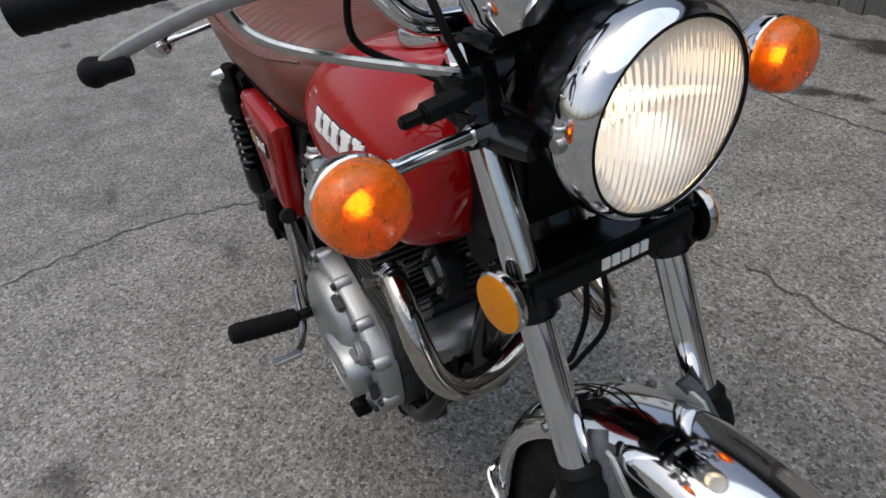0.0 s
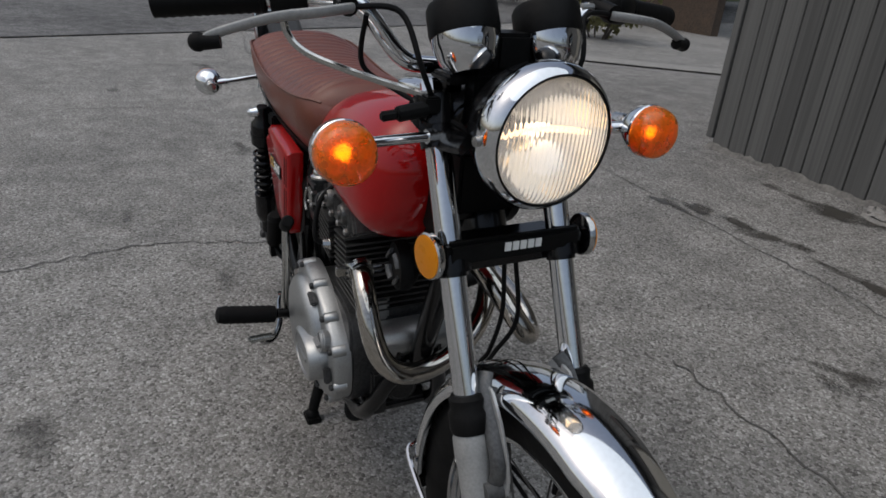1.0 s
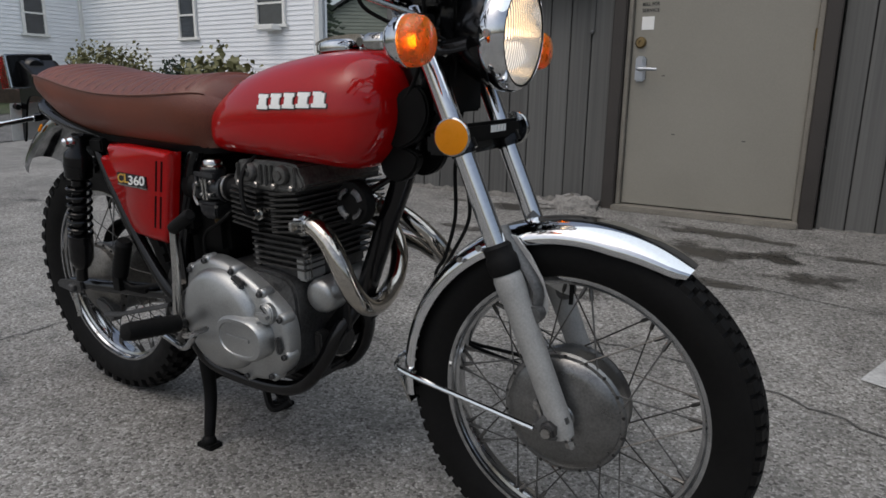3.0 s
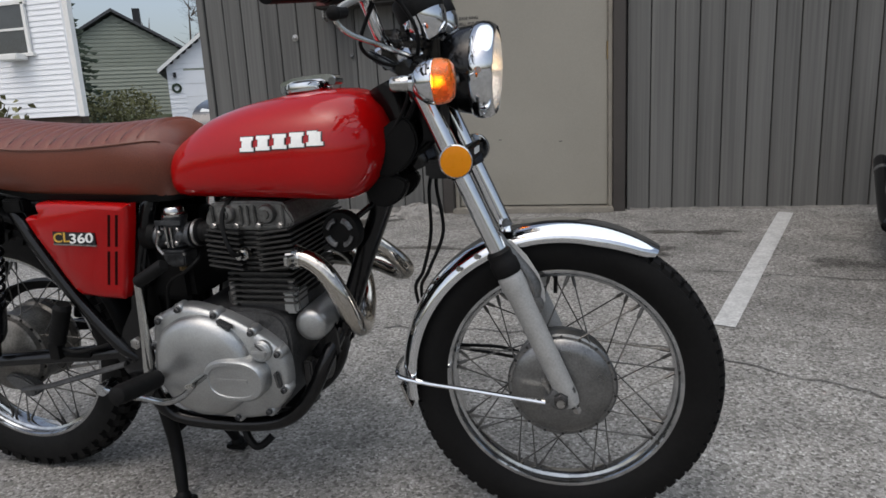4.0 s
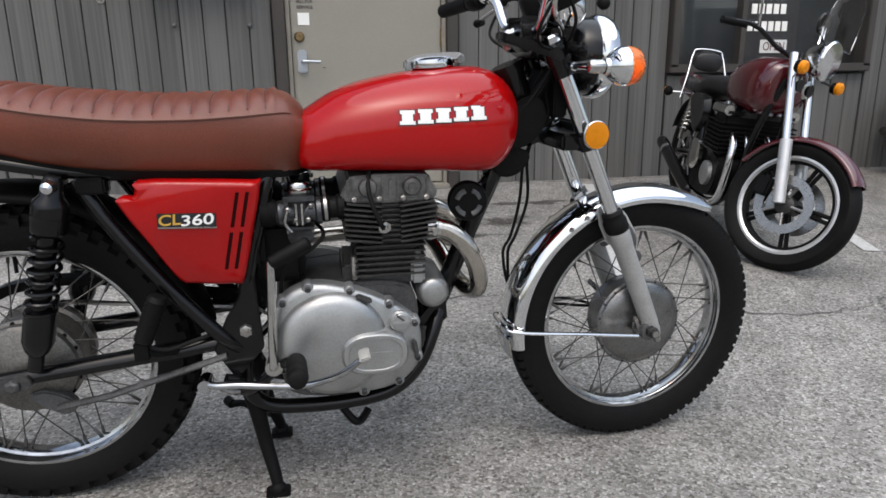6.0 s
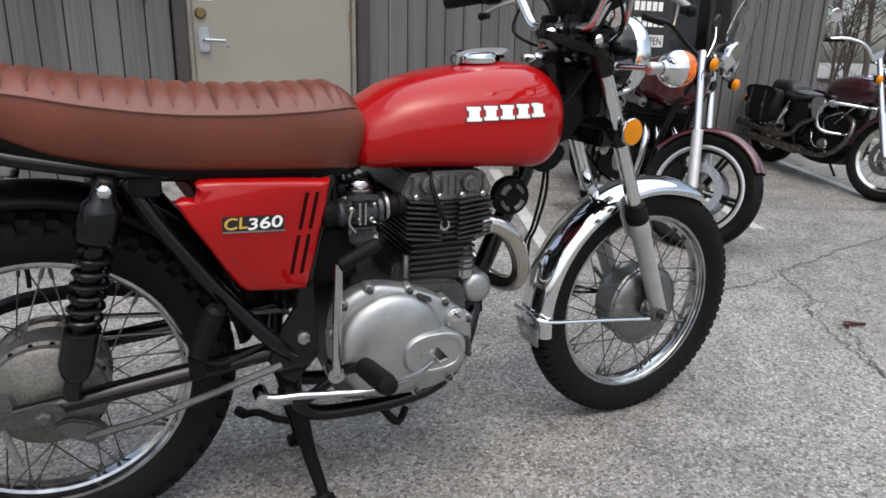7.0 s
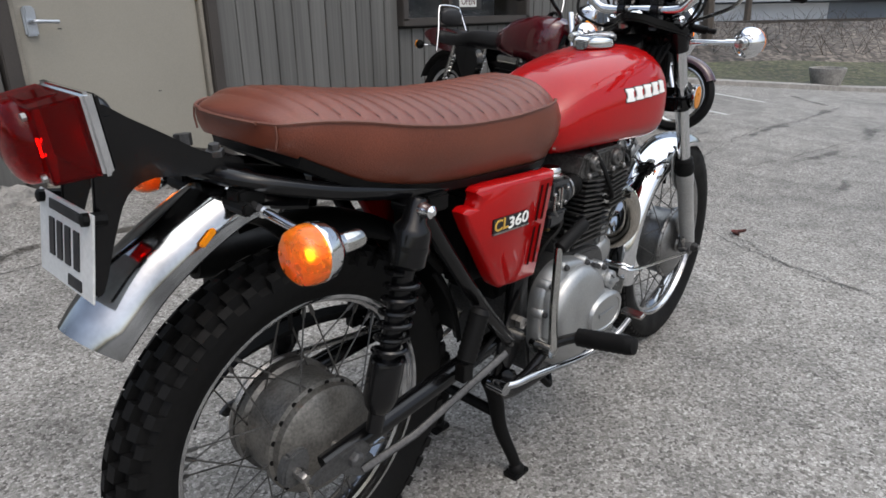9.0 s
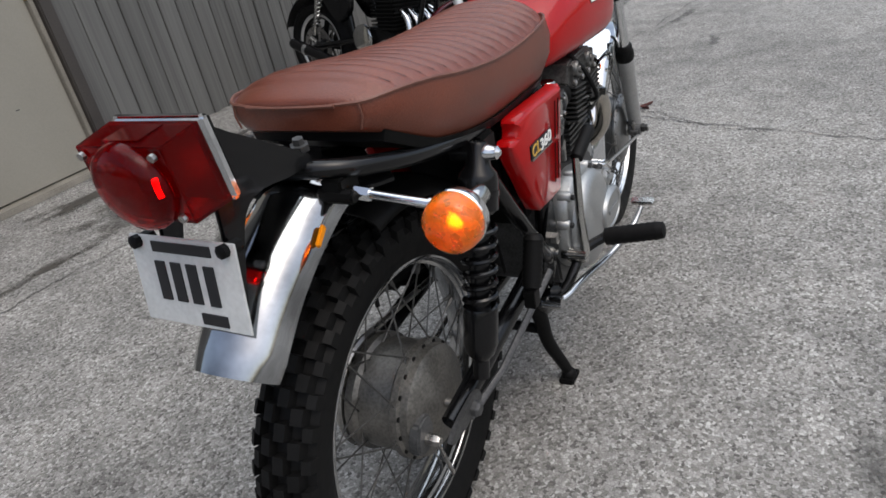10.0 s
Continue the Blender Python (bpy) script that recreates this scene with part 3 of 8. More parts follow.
stain("oil_stain", 4.27, 1.22, 0.20, 0.10, 0.3, OIL, "old dark oil spot on the lot")
stain("oil_stain", 0.87, 1.29, 0.10, 0.06, 0.0, OIL, "old dark oil spot on the lot")
stain("oil_stain", 2.35, 1.74, 0.25, 0.16, 0.2, OIL, "old dark oil spot on the lot")
for cx, cy, rx, ry, turn in ((5.2, 0.86, 0.9, 0.07, 0.0), (6.9, 0.9, 0.6, 0.08, 0.05), (7.7, 1.25, 0.8, 0.10, 0.75), (7.0, 0.1, 1.1, 0.09, -0.15), (4.5, 0.3, 0.7, 0.06, -0.2), (8.9, 0.5, 0.9, 0.10, -0.5)):
    stain("crack_stain", cx, cy, rx, ry, turn, OIL, "dark damp smear along a crack")
stain("oil_stain", 4.6, 2.2, 0.4, 0.2, 0.2, OIL, "old dark oil spot on the lot")
stain("oil_stain", -5.6, 1.2, 0.8, 0.3, 0.2, OIL, "old dark oil spot on the lot")

leaf = thing("fallen_leaf", "curled brown dead leaf on the concrete", "leaf")
part("blade", loft([[(2.47 + 0.045 * t, 0.12 + 0.02 * math.cos(t * 3) + s * 0.016 * math.cos(t * 1.5), height(2.46, 0.1) + 0.004 + 0.012 * abs(s) + 0.006 * t * t) for s in (-1, -0.5, 0, 0.5, 1, 0.5, 0, -0.5)]
                     for t in (-1, -0.6, -0.2, 0.2, 0.6, 1)]), STEPS, leaf)

# ---- the shed: vertical-board wall, a cream steel door, a window ----
WY, Z0, ZT, XL, XR = 2.73, 0.12, 3.3, -1.13, 5.42
shed = tagged(part("wall_shed", merge(box(((XL + 0.405) / 2, WY + 0.10, (Z0 + ZT) / 2), (0.405 - XL, 0.14, ZT - Z0)),
                                      box(((1.505 + 2.95) / 2, WY + 0.10, (Z0 + ZT) / 2), (2.95 - 1.505, 0.14, ZT - Z0)),
                                      box(((4.35 + XR) / 2, WY + 0.10, (Z0 + ZT) / 2), (XR - 4.35, 0.14, ZT - Z0)),
                                      box((0.955, WY + 0.10, 2.8), (1.096, 0.14, 1.0)),
                                      box((3.65, WY + 0.10, (Z0 + 0.88) / 2), (1.396, 0.14, 0.88 - Z0)),
                                      box((3.65, WY + 0.10, 2.75), (1.396, 0.14, 1.1)),
                                      box((XL + 0.07, WY + 3.17, 1.76), (0.14, 5.98, 3.08)), box((XR - 0.07, WY + 3.17, 1.76), (0.14, 5.98, 3.08)),
                                      box(((XL + XR) / 2, WY + 6.1, 1.76), (XR - XL, 0.14, 3.08))), GROOVE), "shed wall clad in grey-brown vertical boards", kind="structure")
tagged(part("roof", box(((XL + XR) / 2, WY + 3.0, 3.4), (XR - XL + 0.5, 6.8, 0.12)), ROOF), "flat dark roof of the shed", kind="structure")
tagged(part("floor", box(((XL + XR) / 2, WY + 3.1, 0.17), (XR - XL - 0.3, 5.8, 0.06)), CONCRETE), "bare concrete floor inside the shed", kind="structure")


def boards(x0, x1, z0, z1):
    n = int(round((x1 - x0) / 0.128))
    w = (x1 - x0) / n
    me = mesh_of("siding_board", box((0, 0, (z0 + z1) / 2), (w - 0.006, 0.022, z1 - z0)), SIDING_WALL, 0.003)
    for i in range(n):
        ob = new("siding_board", me)
        ob.location = (x0 + w * (i + 0.5), WY + 0.018 + random.uniform(-0.002, 0.002), 0)
        ob.parent = shed


boards(XL + 0.02, 0.402, Z0 + 0.02, ZT)
boards(1.508, 2.90, Z0 + 0.02, ZT)
boards(2.91, 4.40, Z0 + 0.02, 0.86)
boards(4.41, XR - 0.02, Z0 + 0.02, ZT)
boards(2.91, 4.40, 2.25, ZT)
tagged(part("trim", merge(box((XL - 0.01, WY + 0.03, 1.77), (0.05, 0.07, 3.05)), box((XR + 0.01, WY + 0.03, 1.77), (0.05, 0.07, 3.05))), SIDING_WALL, bevel=0.004), "grey corner boards of the shed", kind="structure")

DX = 0.03
door = tagged(part("door_1", box((0.925, WY + 0.045, 1.255), (0.89, 0.045, 2.07)), DOOR, bevel=0.003), "closed cream steel door, slightly scuffed", kind="structure")
part("door_post", box((0.415, WY + 0.02, 1.295), (0.07, 0.10, 2.25)), TRIM_DARK, door, "dark weathered door post", 0.006)
part("door_post", box((1.435, WY + 0.02, 1.295), (0.07, 0.10, 2.25)), TRIM_DARK, door, "dark weathered door post", 0.006)
part("jamb", box((0.465, WY + 0.03, 1.265), (0.024, 0.07, 2.11)), FRAME_PAINT, door, "chipped cream jamb", 0.003)
part("jamb", box((1.385, WY + 0.03, 1.265), (0.024, 0.07, 2.11)), FRAME_PAINT, door, "chipped cream jamb", 0.003)
part("lintel", box((0.925, WY + 0.02, 2.39), (1.09, 0.10, 0.10)), TRIM_DARK, door, "", 0.006)
part("threshold", box((0.925, WY + 0.0, 0.196), (0.96, 0.12, 0.035)), FRAME_PAINT, door, "worn metal threshold", 0.006)
for z in (1.10, 2.0):
    part("hinge", lathe([(0.009, -0.05), (0.009, 0.05)], (1.372, WY + 0.012, z), (0, 0, 1), 10), BRASS, door)
part("deadbolt", lathe([(0.030, 0.0), (0.030, 0.008), (0.022, 0.018), (0.010, 0.018), (0.008, 0.012)], (0.525, WY + 0.022, 1.105), (0, -1, 0), 24), BRASS, door, "dark brass deadbolt")
lock = part("lock_plate", merge(box((0.535, WY + 0.015, 0.965), (0.055, 0.028, 0.13)), box((0.535, WY + 0.006, 1.008), (0.044, 0.02, 0.05))), LOCK, door, "brushed steel keypad lock", 0.008)
part("lever", tube(smooth([(0.535, WY, 0.965), (0.535, WY - 0.045, 0.965), (0.56, WY - 0.052, 0.965), (0.64, WY - 0.048, 0.962)], 5), 0.009, 10), LOCK, lock)
for i, line in enumerate(("PLEASE RING", "BELL FOR", "SERVICE")):
    lettering("door_lettering", line, 0.03, INK, door, pose(0.565, WY + 0.021, 1.335 - 0.032 * i, 90, 0, 0), 0.001, fit=(0.135 if i == 0 else 0.092, 0.017))
part("sticker", box((0.555, WY + 0.021, 1.205), (0.066, 0.003, 0.068)), WHITE, door, "blank white sticker")
for x, z in ((0.66, 0.93), (1.00, 1.42), (1.05, 1.43), (0.74, 0.62), (1.10, 0.60)):
    part("scuff", box((x, WY + 0.0215, z), (0.018, 0.002, 0.004)), INK, door)

door.location.x = DX

# flat straps that hang on the wall and end in a bolt
for x in (-0.13, 0.28):
    s = thing("wall_strap", "grey steel strap bolted to the shed wall", "strap", group="wall straps")
    part("strap", box((x, WY + 0.003, 1.62), (0.028, 0.008, 0.92)), SIDING_WALL, s, "", 0.002)
    part("bolt", lathe([(0.012, 0), (0.012, 0.008), (0.006, 0.012)], (x, WY - 0.001, 1.165), (0, -1, 0), 8), ALU_DULL, s)
b = thing("wall_box", "dark weathered metal box hung on the shed wall", "box")
part("case", box((0.02, WY - 0.085, 1.68), (0.62, 0.17, 0.48)), TRIM_DARK, b, "", 0.012)
part("lid", box((0.02, WY - 0.088, 1.935), (0.64, 0.19, 0.03)), TRIM_DARK, b, "", 0.006)
part("label_patch", box((-0.20, WY - 0.172, 1.50), (0.12, 0.004, 0.10)), STEPS, b, "faded red patch")
for x in (-0.27, 0.31):
    part("hanger", tube([(x, WY - 0.06, 1.46), (x, WY - 0.06, 1.40), (x, WY - 0.01, 1.385)], 0.009, 8), STEEL, b)
b = thing("wall_bolt", "lone steel bolt head in the shed wall", "bolt")
part("head", lathe([(0.022, 0), (0.022, 0.003), (0.012, 0.004), (0.012, 0.012), (0.004, 0.014)], (-0.50, WY + 0.006, 1.30), (0, -1, 0), 10), STEEL, b)

# broken concrete along the foot of the wall
random.seed(5)
for x0, x1 in ((XL, 0.39), (1.53, XR)):
    top = [(x, WY - 0.015 - random.uniform(0, 0.012), height(x, WY) + (random.uniform(-0.006, 0.003) if x > 0.9 else random.uniform(0.004, 0.024))) for x in steps_of(x0, x1, 0.035)]
    ring = [[(x, WY + 0.02, 0.10), (x, WY + 0.004, z + 0.012), (x, (WY + y) / 2, z), (x, y, z - 0.01), (x, y - 0.02, height(x, y) - 0.02)] for x, y, z in top]
    tagged(part("baseboard", loft(ring), FOOTING, sharp=25), "crumbling grey concrete footing along the shed", kind="structure")


def rubble(cx, cy, rx, ry, h, seed):
    rnd = random.Random(seed)
    rings = []
    for j in range(6):
        f = j / 5
        r = math.cos(f * math.pi / 2) ** 0.6
        rings.append([(cx + rx * r * math.cos(a) * rnd.uniform(0.75, 1.2), cy + ry * r * math.sin(a) * rnd.uniform(0.75, 1.2), height(cx, cy) - 0.01 + h * math.sin(f * math.pi / 2) * rnd.uniform(0.8, 1.15))
                      for a in [2 * math.pi * k / 18 for k in range(18)]])
    return loft(rings)


for cx, cy, rx, ry, h, sd in ((0.27, WY - 0.10, 0.16, 0.075, 0.085, 1), (0.10, WY - 0.13, 0.10, 0.05, 0.04, 2), (0.36, WY - 0.16, 0.07, 0.05, 0.03, 3), (0.02, WY - 0.09, 0.05, 0.04, 0.05, 4)):
    c = thing("concrete_rubble", "broken lump of pale concrete beside the door post", "rubble", group="rubble by the door")
    part("lump", rubble(cx, cy, rx, ry, h, sd), CONCRETE, c, sharp=20)
random.seed(0)

# shop window with a hanging sign
win = tagged(part("window_1", merge(box((3.65, WY + 0.0, 0.905), (1.50, 0.10, 0.055)), box((3.65, WY + 0.0, 2.22), (1.50, 0.10, 0.055)),
                                    box((2.93, WY + 0.0, 1.56), (0.055, 0.10, 1.30)), box((4.37, WY + 0.0, 1.56), (0.055, 0.10, 1.30))), TRIM_DARK, bevel=0.005), "dark-framed shop window with signs behind the glass", kind="structure")
part("mullion", box((3.42, WY + 0.01, 1.56), (0.035, 0.07, 1.26)), TRIM_DARK, win)
for x0, x1 in ((2.955, 3.405), (3.435, 4.345)):
    p = part("pane", box(((x0 + x1) / 2, WY + 0.03, 1.56), (x1 - x0, 0.006, 1.26)), GLASS, win)
    p.visible_shadow = False
# dark sheet added in place of the unlit room behind the panes
part("dark_interior", box((3.65, WY + 0.35, 1.5), (1.5, 0.02, 1.4)), WINDOW, win, "dark sheet painted for the unlit interior behind the glass")
sign = thing("window_sign", "dark shop sign with white lettering bars and a red open panel", "sign")
part("board", box((3.66, WY + 0.055, 1.16), (0.42, 0.012, 0.36)), INK, sign, "", 0.003)
for z, w in ((1.285, 0.27), (1.175, 0.31)):
    for i in range(6 if w > 0.3 else 5):
        n = 6 if w > 0.3 else 5
        part("letter_bar", box((3.64 - w / 2 + w * (i + 0.5) / n, WY + 0.046, z), (w / n * 0.72, 0.004, 0.062)), WHITE, sign)
part("open_panel", box((3.70, WY + 0.047, 1.045), (0.20, 0.006, 0.085)), PLATE, sign, "pale panel")
lettering("open_lettering", "OPEN", 0.08, STEPS, sign, pose(3.70, WY + 0.042, 1.045, 90, 0, 0), 0.001, "red letters", fit=(0.16, 0.055))

# ---- wheels ----
def arc(c, r, a0, a1, n, y=0.0):
    return [(c[0] + r * math.cos(radians(a0 + (a1 - a0) * i / n)), y, c[1] + r * math.sin(radians(a0 + (a1 - a0) * i / n))) for i in range(n + 1)]


def ring_of(c, section, n=64):
    """A closed ring round the y axis through c = (x, z); section: (radius, y), a closed loop."""
    rings = [[(c[0] + r * math.cos(2 * math.pi * i / n), y, c[1] + r * math.sin(2 * math.pi * i / n)) for r, y in section] for i in range(n)]
    return loft(rings, False, True)


def tyre_geo(c, r, rim_r, w, knobs, rows, depth):
    """A carcass of half width w, and the tread blocks on its crown and shoulders."""
    def crown(v):
        return r - 1.3 * depth * v * v

    sec = [(rim_r - 0.004, -w * 0.62), (rim_r + 0.012, -w * 0.82), (rim_r + (r - rim_r) * 0.40, -w * 0.98), (rim_r + (r - rim_r) * 0.62, -w * 0.97)] + [(crown(v) - depth, -w * v * 0.97) for v in (0.9, 0.65, 0.4, 0.2)]
    sec = sec + [(r - depth, 0)] + [(a, -b) for a, b in reversed(sec)]
    carcass, geo = ring_of(c, sec, 72), []
    for u, hw, lo, stag in rows:
        for i in range(knobs):
            a = 2 * math.pi * (i + stag) / knobs
            da = 2 * math.pi / knobs * lo / 2
            pts = []
            for sink, k in ((1.15 * depth, 1.10), (0.0, 0.93)):
                for sy, sa in ((-1, -1), (1, -1), (1, 1), (-1, 1)):
                    v, aa = u + sy * hw * k, a + sa * da * k
                    rr = crown(min(abs(v), 1.05)) - sink
                    pts.append((c[0] + rr * math.cos(aa), v * w, c[1] + rr * math.sin(aa)))
            geo.append((pts, [[0, 3, 2, 1], [4, 5, 6, 7], [0, 1, 5, 4], [1, 2, 6, 5], [2, 3, 7, 6], [3, 0, 4, 7]]))
    return carcass, merge(*geo)


def wire_wheel(parent, kind, c, r, rim_r, w, knobs, rows, depth, flange, fy):
    half = [(rim_r + 0.002, w * 0.56), (rim_r + 0.003, w * 0.64), (rim_r - 0.002, w * 0.69), (rim_r - 0.0065, w * 0.66), (rim_r - 0.0075, w * 0.58), (rim_r - 0.0085, w * 0.50), (rim_r - 0.0105, w * 0.46), (rim_r - 0.0110, w * 0.36), (rim_r - 0.0165, w * 0.30), (rim_r - 0.0180, w * 0.12)]
    inner = [(rim_r - 0.006, w * 0.2), (rim_r - 0.004, w * 0.45)]
    rim = part(kind, ring_of(c, [(a, -b) for a, b in half] + half[::-1] + inner[::-1] + [(a, -b) for a, b in inner], 96), CHROME_RIM, parent, "worn chrome wheel rim", sharp=50)
    carcass, blocks = tyre_geo(c, r, rim_r, w, knobs, rows, depth)
    part("tyre", carcass, RUBBER, rim, "black block-tread tyre", sharp=30)
    tagged(part("tread", blocks, RUBBER, rim, sharp=30), kind="stuff")
    spoke, nipple = None, None
    cxz = Vector((c[0], 0, c[1]))
    for side in (-1, 1):
        for i in range(18):
            a0 = 2 * math.pi * (i + 0.25 * side) / 18
            lean = radians(52) * (1 if i % 2 else -1)
            a1 = a0 + lean * 0.55
            p0 = cxz + Vector((flange * math.cos(a0), (-fy if side < 0 else fy * 0.6), flange * math.sin(a0)))
            p1 = cxz + Vector(((rim_r - 0.022) * math.cos(a1), side * w * 0.1, (rim_r - 0.022) * math.sin(a1)))
            d = p1 - p0
            if spoke is None:
                XF.append(Matrix.Identity(4))
                spoke = mesh_of("spoke", merge(tube([(0, 0, 0), (0, 0, d.length)], 0.0015, 6), lathe([(0.0028, d.length - 0.018), (0.0036, d.length - 0.014), (0.0036, d.length + 0.004)], (0, 0, 0), (0, 0, 1), 6)), SPOKE)
                XF.pop()
            ob = new("spoke", spoke)
            ob.matrix_basis = XF[-1] @ Matrix.Translation(p0) @ d.to_track_quat("Z", "Y").to_matrix().to_4x4()
            ob.parent = rim
    part("valve", tube([(c[0] - 0.01, 0.0, c[1] + rim_r - 0.02), (c[0] - 0.011, 0.0, c[1] + rim_r - 0.055)], 0.004, 8), RUBBER, rim)
    return rim


def fender_geo(c, R, a0, a1, half, drop, n=36, tip=1.0):
    """A curved mudguard with rolled edges, of real thickness."""
    rings = []
    outer = [(half * math.sin(radians(a)), -drop * (1 - math.cos(radians(a))) / (1 - math.cos(radians(96)))) for a in range(-96, 97, 12)]
    inner = [(y * 0.965, z - 0.003) for y, z in reversed(outer)]
    for i in range(n + 1):
        a = radians(a0 + (a1 - a0) * i / n)
        k = tip + (1 - tip) * min(1.0, i / (n * 0.16)) ** 0.5
        rings.append([(c[0] + (R + dz * k) * math.cos(a), y * k, c[1] + (R + dz * k) * math.sin(a)) for y, dz in outer + inner])
    return loft(rings)


# ---- the red motorcycle ----
LEAN, STEER = 2.5, 2.8
bike = thing("motorcycle", "red vintage motorcycle, brown seat, chrome fenders, on its centre stand", "motorcycle", pose(0, 0, 0, LEAN, 0, 0))
FC, RC = (1.330, 0.310), (0.0, 0.325)
RAKE = 0.428
FY = 0.084


def fork(z):
    return 1.342 - RAKE * (z - 0.308)


axis = Vector((-RAKE, 0, 1)).normalized()
hub_pt = Vector((fork(0.9) - 0.055, 0, 0.9))
STEERED = Matrix.Translation((0, -0.008, 0)) @ Matrix.Translation(hub_pt) @ Matrix.Rotation(radians(STEER), 4, axis) @ Matrix.Translation(-hub_pt)
XF.append(STEERED)

front = wire_wheel(bike, "front_wheel", FC, 0.310, 0.2335, 0.040, 76, [(0.0, 0.30, 0.76, 0.0), (-0.62, 0.20, 0.70, 0.5), (0.62, 0.20, 0.70, 0.5), (-0.34, 0.10, 0.7, 0.25), (0.34, 0.10, 0.7, 0.25)], 0.0075, 0.098, 0.045)
part("hub", lathe([(0.0, -0.066), (0.022, -0.066), (0.026, -0.060), (0.040, -0.059), (0.075, -0.055), (0.096, -0.049), (0.099, -0.045), (0.1045, -0.0445), (0.108, -0.040), (0.107, -0.034), (0.100, -0.030), (0.0985, 0.0), (0.097, 0.018), (0.099, 0.022), (0.098, 0.030), (0.08, 0.036), (0, 0.040)], (FC[0], 0, FC[1]), (0, 1, 0), 56), HUBCAST, front, "dull cast drum hub")
for i in range(18):
    a = 2 * math.pi * (i + 0.5) / 18
    part("rivet", lathe([(0.0030, 0), (0.0030, 0.002)], (FC[0] + 0.1035 * math.cos(a), -0.0435, FC[1] + 0.1035 * math.sin(a)), (0, -1, 0), 8), ENGINE, front)
part("axle", lathe([(0.008, -0.125), (0.008, 0.125)], (FC[0], 0, FC[1]), (0, 1, 0), 12), STEEL, front)
part("spindle_nut", lathe([(0.0145, 0), (0.0145, 0.010), (0.011, 0.012), (0.011, 0.020), (0.0065, 0.020), (0.0065, 0.012)], (FC[0], -0.102, FC[1]), (0, -1, 0), 6), ENGINE, front)

fender = part("front_fender", fender_geo(FC, 0.330, 56, 187, 0.056, 0.034, 48, 0.55), CHROME, bike, "chrome front fender")
part("mudflap", loft([[(FC[0] - 0.330 - 0.002, y, 0.300) for y in (-0.045, 0.045)] + [(FC[0] - 0.330 + 0.004, y, 0.300) for y in (0.045, -0.045)],
                      [(FC[0] - 0.318, y, 0.245) for y in (-0.032, 0.032)] + [(FC[0] - 0.312, y, 0.245) for y in (0.032, -0.032)]]), CHROME_OLD, fender)
part("fender_stay", tube(smooth([(FC[0] - 0.03, -0.098, 0.300), (FC[0] - 0.16, -0.085, 0.312), (FC[0] - 0.31, -0.062, 0.322), (FC[0] - 0.336, -0.04, 0.330), (FC[0] - 0.340, 0.0, 0.332),
                                 (FC[0] - 0.336, 0.04, 0.330), (FC[0] - 0.322, 0.060, 0.324)], 5), 0.0048, 8), CHROME, fender, "thin chrome stay")
for s in (-1, 1):
    part("fender_bracket", merge(tube(smooth([(fork(0.63) + 0.012, s * 0.056, 0.622), (fork(0.63) + 0.03, s * 0.066, 0.60), (fork(0.52) + 0.036, s * 0.070, 0.53), (fork(0.49) + 0.018, s * 0.072, 0.488)], 4), 0.010, 8, flat=0.4),
                                 lathe([(0.016, -0.012), (0.016, 0.012)], (fork(0.49) + 0.02, s * 0.074, 0.488), (0, 1, 0), 12)), ALU_DULL, fender, "grey bracket arm", 0)
    part("bracket_plate", prism(rounded([(fork(0.60) - 0.020, 0.600), (fork(0.60) + 0.026, 0.610), (fork(0.52) + 0.040, 0.545), (fork(0.48) + 0.034, 0.492), (fork(0.48) + 0.012, 0.486), (fork(0.53) - 0.024, 0.520)], 2), s * 0.058, s * 0.062), ALLOY, fender, "pale pressed bracket plate", 0.001)
    for ang in (120, 128):
        p = arc(FC, 0.311, ang, ang, 1)[0]
        part("bolt", lathe([(0.0055, 0), (0.0055, 0.006)], (p[0], s * 0.0565, p[2]), (0, s, 0), 6), STEEL, fender)

